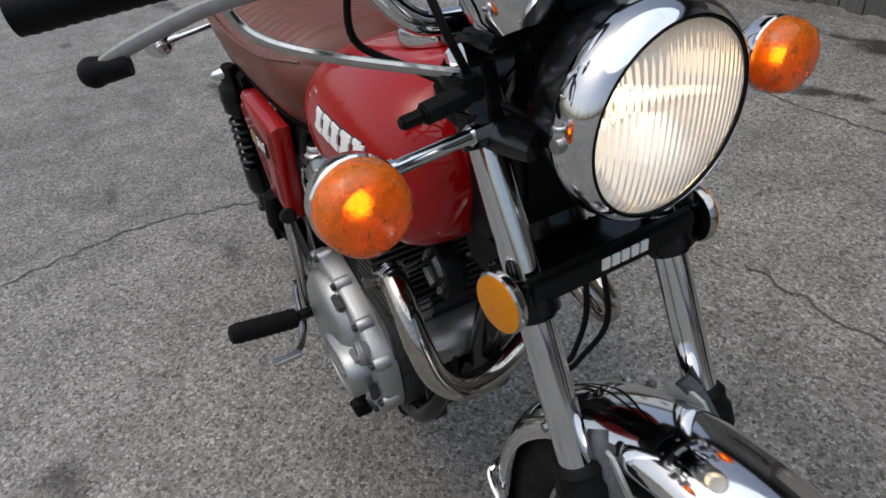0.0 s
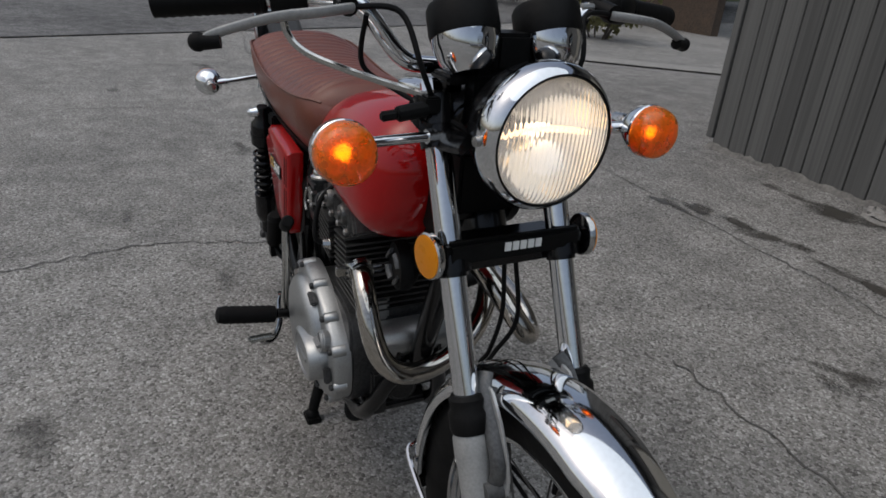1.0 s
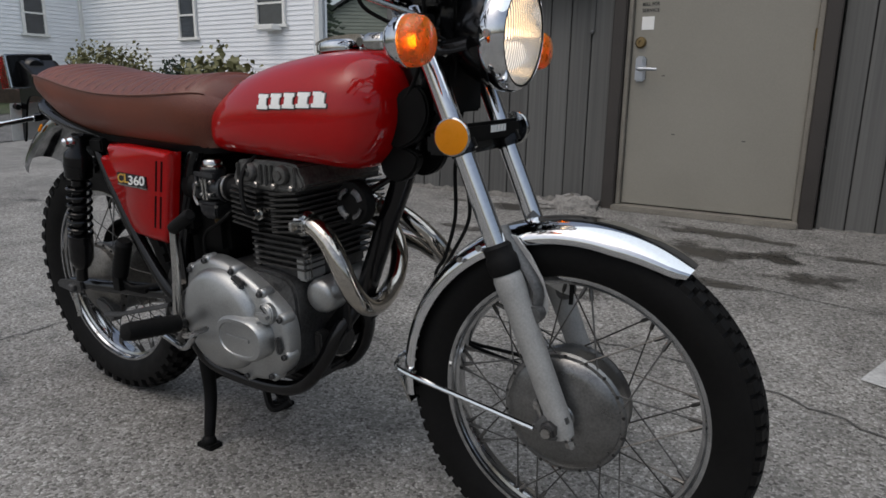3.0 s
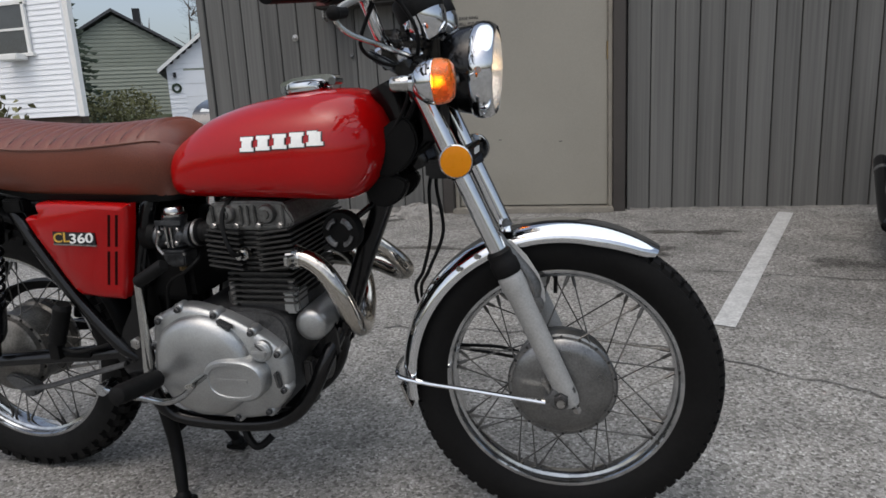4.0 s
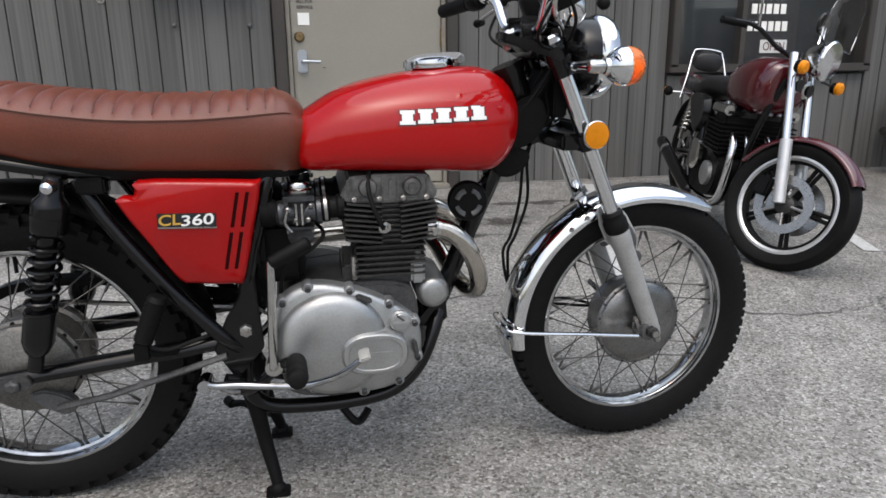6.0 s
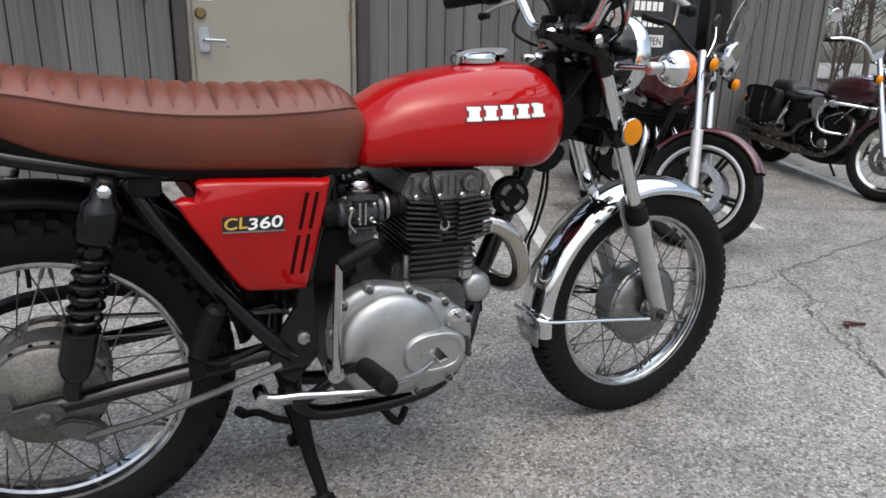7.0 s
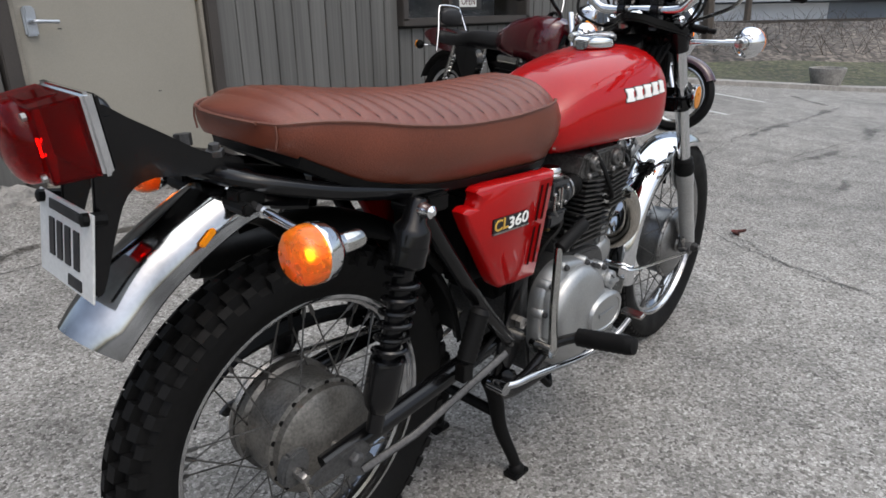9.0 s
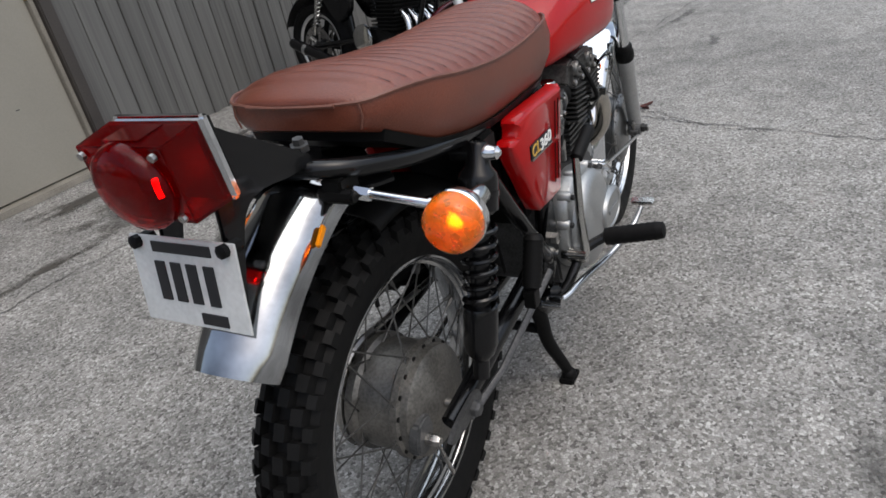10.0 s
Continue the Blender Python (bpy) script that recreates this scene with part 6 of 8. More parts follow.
muf = part("muffler", merge(tube(smooth([(0.52, 0.182, 0.545), (0.46, 0.186, 0.545), (0.20, 0.198, 0.565), (-0.06, 0.205, 0.580)], 5), [0.022] + [0.037] * 13 + [0.034, 0.030], 20)), BLACK_DULL, bike, "high black muffler")
part("muffler", tube(smooth([(0.52, 0.212, 0.490), (0.46, 0.214, 0.49), (0.20, 0.222, 0.505), (-0.02, 0.226, 0.515)], 5), [0.022] + [0.037] * 13 + [0.034, 0.030], 20), BLACK_DULL, bike, "high black muffler")
part("tail_pipe", lathe([(0.020, 0), (0.020, 0.11), (0.017, 0.11), (0.017, 0.0)], (-0.05, 0.205, 0.579), (-1, 0.02, 0.04), 18, True), BLACK_DULL, muf, "black tail pipe")

# ---- rear end ----
rear = wire_wheel(bike, "rear_wheel", RC, 0.327, 0.240, 0.050, 46, [(-0.21, 0.165, 0.56, 0.0), (0.21, 0.165, 0.56, 0.5), (-0.61, 0.15, 0.54, 0.5), (0.61, 0.15, 0.54, 0.0), (-0.90, 0.11, 0.46, 0.0), (0.90, 0.11, 0.46, 0.5)], 0.0145, 0.088, 0.048)
part("hub", lathe([(0.0, -0.083), (0.030, -0.083), (0.040, -0.078), (0.082, -0.070), (0.093, -0.062), (0.095, -0.050), (0.101, -0.047), (0.102, -0.036), (0.095, -0.030), (0.094, 0.03), (0.101, 0.036), (0.101, 0.05), (0.07, 0.055), (0, 0.06)], (RC[0], 0, RC[1]), (0, 1, 0), 56), HUBREAR, rear, "stained cast rear drum hub")
for i in range(18):
    a = 2 * math.pi * i / 18
    part("rivet", lathe([(0.0045, 0), (0.0045, 0.002)], (0.096 * math.cos(a), -0.0485, RC[1] + 0.096 * math.sin(a)), (0, -1, 0), 8), BLACK_DULL, rear)
part("cam_boss", prism(rounded([(-0.10, 0.30), (-0.085, 0.345), (-0.05, 0.345), (-0.05, 0.30), (-0.075, 0.285)], 2), -0.082, -0.060), ALU_DULL, rear, "", 0.004)
part("brake_boss", prism(rounded([(0.03, 0.285), (0.08, 0.262), (0.085, 0.235), (0.055, 0.228), (0.0, 0.27)], 2), -0.086, -0.060), ALU_DULL, rear, "", 0.004)
part("brake_cam", lathe([(0.010, 0), (0.010, 0.022), (0.007, 0.026)], (-0.072, -0.080, 0.312), (0, -1, 0), 6), STEEL, rear)
part("brake_cam_arm", tube([(-0.072, -0.098, 0.312), (-0.052, -0.102, 0.225)], 0.007, 8, flat=0.5), STEEL, rear, "steel brake arm")
part("rear_axle", lathe([(0.008, -0.125), (0.008, 0.125)], (0, 0, RC[1]), (0, 1, 0), 10), STEEL, rear)
part("sprocket", ring_of((0, RC[1]), [(0.085, 0.060), (0.098, 0.060), (0.098, 0.066), (0.085, 0.066)], 48), STEEL, rear)
part("chain", tube([(0.098 * math.cos(a), 0.063, RC[1] + 0.098 * math.sin(a)) for a in [radians(80 + i * 8) for i in range(25)]] + [(0.44, 0.063, 0.31), (0.48, 0.063, 0.345), (0.44, 0.063, 0.375)], 0.006, 6, closed=True, flat=0.8), STEEL, rear)
part("chain_guard", loft([[(x, 0.052, z), (x, 0.085, z), (x, 0.085, z - 0.028), (x, 0.081, z - 0.028), (x, 0.081, z - 0.004), (x, 0.052, z - 0.004)] for x, z in [(p.x, p.z) for p in smooth([(-0.165, 0, 0.375), (-0.13, 0, 0.425), (-0.05, 0, 0.468), (0.10, 0, 0.475), (0.26, 0, 0.440), (0.40, 0, 0.415)], 5)]]), BLACK_DULL, bike, "", 0.0)
for s in (-1, 1):
    sa = part("swing_arm", tube([(0.425, s * 0.105, 0.378), (0.30, s * 0.108, 0.362), (0.06, s * 0.112, 0.338), (-0.045, s * 0.112, 0.326)], [0.020, 0.0165], 12, flat=0.72), BLACK, bike, "black swing arm")
    part("axle_adjuster", merge(prism(rounded([(-0.075, 0.314), (-0.07, 0.334), (0.01, 0.345), (0.03, 0.335), (0.02, 0.312)], 2), s * 0.124, s * 0.133), lathe([(0.014, 0), (0.014, 0.014), (0.009, 0.018)], (0, s * 0.128, RC[1]), (0, s, 0), 6)), CASE, sa, "", 0.001)
    top, low = Vector((0.132, s * 0.140, 0.712)), Vector((0.046, s * 0.132, 0.366))
    d = (low - top).normalized()
    L = (low - top).length
    sh = part("shock_absorber", merge(lathe([(0.013, -0.016), (0.016, -0.010), (0.020, 0.02), (0.029, 0.030), (0.031, 0.040), (0.031, 0.086), (0.026, 0.092), (0.010, 0.092)], top, d, 22), lathe([(0.0275, L - 0.112), (0.0285, L - 0.108), (0.0285, L - 0.05), (0.022, L - 0.030), (0.014, L - 0.02), (0.014, L + 0.012), (0, L + 0.012)], top, d, 22),
                                      lathe([(0.017, 0.09), (0.017, L - 0.1)], top, d, 12), lathe([(0.0325, 0.056), (0.0325, 0.064)], top, d, 22)), BLACK, bike, "black shock absorber with coil spring")
    side = d.orthogonal().normalized()
    oth = d.cross(side)
    coil = [top + d * (0.100 + 0.00135 * k) + 0.0255 * (math.cos(k * 0.40) * side + math.sin(k * 0.40) * oth) for k in range(0, 112)]
    part("coil_spring", tube(coil, 0.0044, 7), BLACK, sh, "black coil spring")
    part("acorn_nut", merge(lathe([(0.013, 0), (0.013, 0.008), (0.011, 0.012), (0.010, 0.022), (0.004, 0.027), (0, 0.027)], top + Vector((0, s * 0.010, 0)), (0, s, 0), 16)), CHROME, sh, "chrome acorn nut")
    part("passenger_peg", merge(lathe([(0.012, 0), (0.0185, 0.004)] + [(0.0175 + (0.0016 if k % 2 else 0), 0.008 + 0.0055 * k) for k in range(16)] + [(0.014, 0.10), (0, 0.10)], (0.246, s * 0.150, 0.402), (0.42, 0, 1), 16)), RUBBER, bike, "folded ribbed rubber passenger peg")
    part("peg_hanger", merge(tube(smooth([(0.30, s * 0.118, 0.365), (0.262, s * 0.135, 0.372), (0.243, s * 0.148, 0.385), (0.246, s * 0.150, 0.405)], 4), 0.010, 8), tube(smooth([(0.250, s * 0.148, 0.392), (0.285, s * 0.142, 0.378), (0.33, s * 0.128, 0.385), (0.37, s * 0.12, 0.395)], 4), 0.005, 6), box((0.243, s * 0.150, 0.385), (0.026, 0.022, 0.036))), BLACK_DULL, bike, "", 0.002)
    part("foot_peg", merge(lathe([(0.012, 0), (0.019, 0.004)] + [(0.0185 + (0.0014 if k % 2 else 0), 0.010 + 0.0065 * k) for k in range(17)] + [(0.017, 0.124), (0.010, 0.127), (0, 0.127)], (0.533, s * 0.206, 0.360), (0.05, s, 0.19), 18)), RUBBER, bike, "black rubber foot peg")
    part("peg_arm", tube(smooth([(0.40, s * 0.09, 0.255), (0.44, s * 0.14, 0.275), (0.50, s * 0.165, 0.335), (0.532, s * 0.208, 0.361)], 4), 0.011, 10), BLACK, bike)
part("torque_rod", tube([(0.052, -0.090, 0.247), (0.16, -0.112, 0.275), (0.395, -0.130, 0.350)], 0.0075, 8, flat=0.5), CASE, bike, "grey brake torque rod")
part("brake_pedal", merge(tube(smooth([(0.345, -0.150, 0.304), (0.375, -0.168, 0.304), (0.42, -0.178, 0.306), (0.48, -0.190, 0.304), (0.55, -0.215, 0.312), (0.615, -0.245, 0.344), (0.653, -0.257, 0.376)], 6), [0.0085, 0.0060], 10), lathe([(0.014, -0.022), (0.014, 0.018)], (0.352, -0.145, 0.302), (0, 1, 0), 14)), CHROME_DULL, bike, "bright brake pedal")
part("pedal_pad", box((0.662, -0.259, 0.386), (0.022, 0.050, 0.010), Matrix.Rotation(radians(-15), 4, "Y")), CHROME_OLD, bike, "", 0.003)
part("pedal_spring", tube(smooth([(0.36, -0.13, 0.292), (0.39, -0.13, 0.270), (0.42, -0.12, 0.262)], 4), 0.005, 6), STEEL, bike)
kick = part("kick_starter", merge(tube(smooth([(0.490, -0.125, 0.335), (0.487, -0.168, 0.336), (0.489, -0.176, 0.352), (0.492, -0.170, 0.44), (0.496, -0.168, 0.535), (0.497, -0.168, 0.556)], 5), [0.0115, 0.0075], 10), lathe([(0.017, -0.02), (0.017, 0.018)], (0.488, -0.160, 0.336), (0, 1, 0), 14)), CHROME_OLD, bike, "bright kick starter arm")
part("kick_pedal", merge(lathe([(0.009, 0), (0.0135, 0.004), (0.0135, 0.080), (0.010, 0.085), (0, 0.085)], (0.497, -0.168, 0.551), (0.84, -0.10, 0.46), 14)), RUBBER, kick, "black rubber kick pedal")
part("gear_lever", tube(smooth([(0.52, 0.13, 0.28), (0.55, 0.18, 0.29), (0.66, 0.22, 0.31)], 4), 0.007, 8), CHROME_OLD, bike)
# centre stand
stand = part("centre_stand", merge(*[tube(smooth([(0.425, s * 0.070, 0.248), (0.437, s * 0.078, 0.20), (0.450, s * 0.086, 0.12), (0.468, s * 0.112, 0.045), (0.472, s * 0.120, 0.018)], 5), [0.020, 0.011], 12) for s in (-1, 1)], tube([(0.443, -0.082, 0.16), (0.443, 0.082, 0.16)], 0.012, 10),
                                   tube(smooth([(0.462, 0.105, 0.07), (0.42, 0.125, 0.075), (0.385, 0.14, 0.09), (0.355, 0.15, 0.085)], 5), 0.009, 8), tube([(0.355, 0.15, 0.085), (0.34, 0.17, 0.088)], 0.012, 8)), BLACK_DULL, bike, "worn black centre stand")
for s in (-1, 1):
    part("stand_foot", merge(box((0.472, s * 0.120, 0.009), (0.052, 0.036, 0.014)), ball((0.472, s * 0.120, 0.018), 0.018, 12, 8)), BLACK_DULL, stand, "", 0.003)
part("skid_loop", tube(smooth([(0.60, -0.05, 0.20), (0.64, -0.075, 0.145), (0.66, -0.07, 0.135), (0.68, -0.05, 0.15)], 4), 0.009, 8), BLACK_DULL, bike)

# rear fender, lamp, plate, signals
def fender_path(path, half, drop):
    """A mudguard swept along (x, z) points, with rolled-down edges."""
    outer = [(half * math.sin(radians(a)), -drop * (1 - math.cos(radians(a))) / (1 - math.cos(radians(96)))) for a in range(-96, 97, 12)]
    inner = [(y * 0.96, z - 0.003) for y, z in reversed(outer)]
    pts = smooth([(x, 0, z) for x, z in path], 6)
    rings = []
    for i, p in enumerate(pts):
        t = (pts[min(i + 1, len(pts) - 1)] - pts[max(i - 1, 0)]).normalized()
        nrm = Vector((t.z, 0, -t.x))
        k = min(1.0, 0.55 + 0.45 * (i / 5)) * min(1.0, 0.93 + 0.07 * ((len(pts) - 1 - i) / 4))
        rings.append([(p.x + nrm.x * d, y * k, p.z + nrm.z * d) for y, d in outer + inner])
    return loft(rings)


rf = part("rear_fender", moved(fender_path([(0.02, 0.768), (-0.06, 0.788), (-0.12, 0.784), (-0.19, 0.752), (-0.255, 0.710), (-0.305, 0.664), (-0.334, 0.632)], 0.061, 0.056), Matrix.Translation((0, -0.004, 0))), CHROME_DULL, bike, "chrome rear fender")
part("fender_brace", tube(smooth([(-0.03, -0.09, 0.745), (-0.07, -0.075, 0.75), (-0.10, -0.05, 0.758)], 4), 0.010, 8, flat=0.5), BLACK, rf)
part("side_marker", box((-0.168, -0.0685, 0.724), (0.010, 0.005, 0.028), Matrix.Rotation(radians(48), 4, "Y")), REFLECTOR, rf, "small amber marker", 0.002)
tb = part("tail_bracket", merge(loft([[(x, y * hw, z0 if k < 2 else z1) for k, y in enumerate((-1, 1, 1, -1))] for x, hw, z0, z1 in ((-0.085, 0.034, 0.790, 0.806), (-0.130, 0.040, 0.796, 0.818), (-0.175, 0.042, 0.806, 0.842), (-0.225, 0.043, 0.818, 0.872), (-0.268, 0.044, 0.826, 0.900))]),
                                *[prism(rounded([(-0.120, 0.806), (-0.170, 0.840), (-0.235, 0.880), (-0.270, 0.898), (-0.282, 0.840), (-0.290, 0.770), (-0.304, 0.690), (-0.292, 0.684), (-0.270, 0.745), (-0.248, 0.792), (-0.215, 0.806), (-0.16, 0.800)], 3), y, y + 0.006) for y in (-0.050, 0.044)]), BLACK, bike, "glossy black tail lamp bracket", 0.002)
part("bracket_bolt", lathe([(0.012, 0), (0.012, 0.008), (0.008, 0.009), (0.007, 0.016)], (-0.130, -0.040, 0.818), (-0.1, -0.1, 1), 6), CASE, tb)
part("bracket_bolt", lathe([(0.012, 0), (0.012, 0.016)], (-0.130, 0.040, 0.818), (0, 0.1, 1), 6), CASE, tb)
TL = pose(-0.274, -0.012, 0.871, 0, -7, 0) @ Matrix.Diagonal((0.92, 0.95, 0.92, 1))
tail = part("tail_lamp", moved(box((-0.006, 0, 0), (0.014, 0.136, 0.100)), TL), CHROME, bike, "red tail lamp in a chrome base", 0.004)


def frustum(x0, x1, y, z, k):
    return loft([[(x0, a * y, b * z) for a, b in ((-1, -1), (1, -1), (1, 1), (-1, 1))], [(x1, a * y * k, b * z * k) for a, b in ((-1, -1), (1, -1), (1, 1), (-1, 1))]])


def open_shell(x0, x1, y, z, k, t):
    o, i = frustum(x0, x1, y, z, k)[0], frustum(x0 - t * 0.2, x1 + t, y - t, z - t, k)[0]
    return [Vector(v) for v in o + i], [[4, 5, 6, 7], [8 + 7, 8 + 6, 8 + 5, 8 + 4], [0, 1, 5, 4], [1, 2, 6, 5], [2, 3, 7, 6], [3, 0, 4, 7], [12, 13, 9, 8], [13, 14, 10, 9], [14, 15, 11, 10], [15, 12, 8, 11], [0, 8, 9, 1], [1, 9, 10, 2], [2, 10, 11, 3], [3, 11, 8, 0]]


part("tail_lens", moved(open_shell(-0.013, -0.066, 0.066, 0.047, 0.94, 0.003), TL), REDLENS, tail, "translucent red lens", 0.001)
part("tail_lens_face", moved(lathe([(0.0505, -0.002), (0.0500, 0.006), (0.046, 0.013), (0.036, 0.019), (0.020, 0.023), (0.0, 0.024), (0.0, 0.021), (0.019, 0.020), (0.034, 0.016), (0.043, 0.010), (0.047, -0.002)], (-0.066, 0, -0.002), (-1, 0, 0), 40, True), TL), REDLENS, tail, "domed red lens face", sharp=60)
part("lens_window", moved(box((-0.040, 0.0, 0.0462), (0.036, 0.052, 0.0025)), TL), REDLENS, tail, "raised red panel on the top of the lens", 0.0)
for y in (-0.052, 0.052):
    for z in (-0.035, 0.035):
        part("lens_screw", moved(lathe([(0.0045, 0), (0.0045, 0.005)], (-0.068, y, z), (-1, 0, 0), 8), TL), STEEL, tail)
part("tail_bulb", moved(merge(tube([(-0.052, -0.012, -0.022), (-0.054, -0.015, -0.010), (-0.052, -0.014, 0.000)], 0.0022, 8)), TL), BULB_TAIL, tail)
part("lamp_mount", moved(merge(lathe([(0.030, 0.0), (0.034, 0.006), (0.030, 0.026), (0.022, 0.034), (0, 0.034)], (0.0, 0, 0.004), (1, 0, 0), 24), box((0.012, 0, -0.012), (0.02, 0.09, 0.05))), TL), BLACK, tail, "round black lamp mount")
part("lamp_cover", moved(box((0.004, 0, 0), (0.008, 0.126, 0.091)), TL), BLACK, tail, "black rear of the lamp base", 0.003)
part("lamp_back", moved(box((-0.018, 0, 0), (0.004, 0.122, 0.086)), TL), ALU_DULL, tail)
PL = pose(-0.306, 0.006, 0.734, 0, 9, 0)
plate = part("number_plate", moved(box((0, 0, 0), (0.0025, 0.160, 0.104)), PL), PLATE, bike, "white number plate with dark bars", 0.001)
for y, z, w, h in ((0.0, 0.040, 0.088, 0.012), (-0.030, -0.040, 0.038, 0.013)):
    part("text_bar", moved(box((-0.002, y, z), (0.002, w, h)), PL), INK, plate)
for y in (0.038, 0.014, -0.010, -0.036):
    part("number_bar", moved(box((-0.002, y, 0.0), (0.002, 0.015, 0.046)), PL), INK, plate)
for y in (-0.066, 0.066):
    part("plate_bolt", moved(lathe([(0.008, -0.02), (0.008, 0.006), (0.004, 0.008)], (-0.002, y, 0.044), (-1, 0, 0), 8), PL), BLACK_DULL, plate)
for s in (-1, 1):
    signal(bike, "rear_signal", (-0.126, -0.236, 0.740) if s < 0 else (-0.105, 0.200, 0.752), -1, (-0.110, s * 0.090, 0.757))
part("signal_bracket", merge(tube([(-0.125, -0.10, 0.757), (-0.125, 0.10, 0.757)], 0.010, 10), box((-0.11, -0.07, 0.765), (0.04, 0.03, 0.03)), box((-0.11, 0.07, 0.765), (0.04, 0.03, 0.03))), BLACK_DULL, bike, "", 0.003)

# ---- motorcycles parked before the shed, nose out, on side stands ----
def cast_wheel(parent, name, cx, cz, r, rim_r, w, spokes):
    rim = part(name, ring_of((cx, cz), [(rim_r + 0.004, -w * 0.62), (rim_r - 0.012, -w * 0.66), (rim_r - 0.03, -w * 0.4), (rim_r - 0.03, w * 0.4), (rim_r - 0.012, w * 0.66), (rim_r + 0.004, w * 0.62), (rim_r - 0.008, 0)], 56), ALLOY if spokes else CHROME_OLD, parent, "bright wheel rim")
    part("tyre", ring_of((cx, cz), [(rim_r - 0.004, -w * 0.6), (rim_r + 0.02, -w * 0.95), (rim_r + (r - rim_r) * 0.6, -w), (r - 0.012, -w * 0.7), (r, -w * 0.25), (r, w * 0.25), (r - 0.012, w * 0.7), (rim_r + (r - rim_r) * 0.6, w), (rim_r + 0.02, w * 0.95), (rim_r - 0.004, w * 0.6)], 56), RUBBER, rim)
    part("hub", lathe([(0.0, -0.06), (0.03, -0.06), (0.045, -0.05), (0.045, 0.05), (0.03, 0.06), (0, 0.06)], (cx, 0, cz), (0, 1, 0), 24), ENGINE if spokes else CHROME_OLD, rim)
    for side in (-1, 1):
        part("brake_disc", ring_of((cx, cz), [(0.095, side * 0.058), (0.138, side * 0.058), (0.138, side * 0.062), (0.095, side * 0.062)], 48), STEEL, rim, "bare steel brake disc")
        for k in range(5):
            a = 2 * math.pi * k / 5
            part("disc_arm", tube([(cx + 0.04 * math.cos(a), side * 0.055, cz + 0.04 * math.sin(a)), (cx + 0.10 * math.cos(a), side * 0.06, cz + 0.10 * math.sin(a))], 0.008, 8), STEEL, rim)
    for k in range(spokes):
        for da in (-0.13, 0.13):
            a = 2 * math.pi * k / spokes
            part("cast_spoke", tube([(cx + 0.04 * math.cos(a + da * 1.5), 0, cz + 0.04 * math.sin(a + da * 1.5)), (cx + (rim_r - 0.02) * math.cos(a + da * 0.5), 0, cz + (rim_r - 0.02) * math.sin(a + da * 0.5))], 0.0105, 8), BLACK_DULL, rim)
    if spokes:
        part("rim_well", ring_of((cx, cz), [(rim_r - 0.016, -w * 0.56), (rim_r - 0.036, -w * 0.40), (rim_r - 0.036, w * 0.40), (rim_r - 0.016, w * 0.56), (rim_r - 0.012, 0)], 56), BLACK_DULL, rim, "black rim well")
    if not spokes:
        for k in range(20):
            a, b2 = 2 * math.pi * k / 20, 2 * math.pi * (k + (0.9 if k % 2 else -0.9)) / 20
            part("wire_spoke", tube([(cx + 0.045 * math.cos(a), 0.04 * (1 if k % 4 < 2 else -1), cz + 0.045 * math.sin(a)), (cx + (rim_r - 0.02) * math.cos(b2), 0, cz + (rim_r - 0.02) * math.sin(b2))], 0.002, 5), STEEL, rim)
    return rim


def small_signal(parent, c, f):
    cup = part("turn_signal", lathe([(0, -0.03), (0.026, -0.02), (0.032, 0.0), (0.030, 0.002), (0, -0.01)], c, (f, 0, 0), 18), BLACK_DULL, parent)
    part("signal_lens", lathe([(0.030, 0.0), (0.030, 0.018), (0.022, 0.026), (0, 0.028)], c, (f, 0, 0), 18), REFLECTOR, cup)
    return cup


def tank_like(parent, name, rows, material, label):
    rings = []
    for x, w, zt, zb in rows:
        rings.append([(x, w * math.copysign(abs(math.cos(a)) ** 0.7, math.cos(a)), (zt + zb) / 2 + (zt - zb) / 2 * math.copysign(abs(math.sin(a)) ** 0.8, math.sin(a))) for a in [2 * math.pi * k / 24 for k in range(24)]])
    return part(name, loft(rings), material, parent, label, sharp=60)


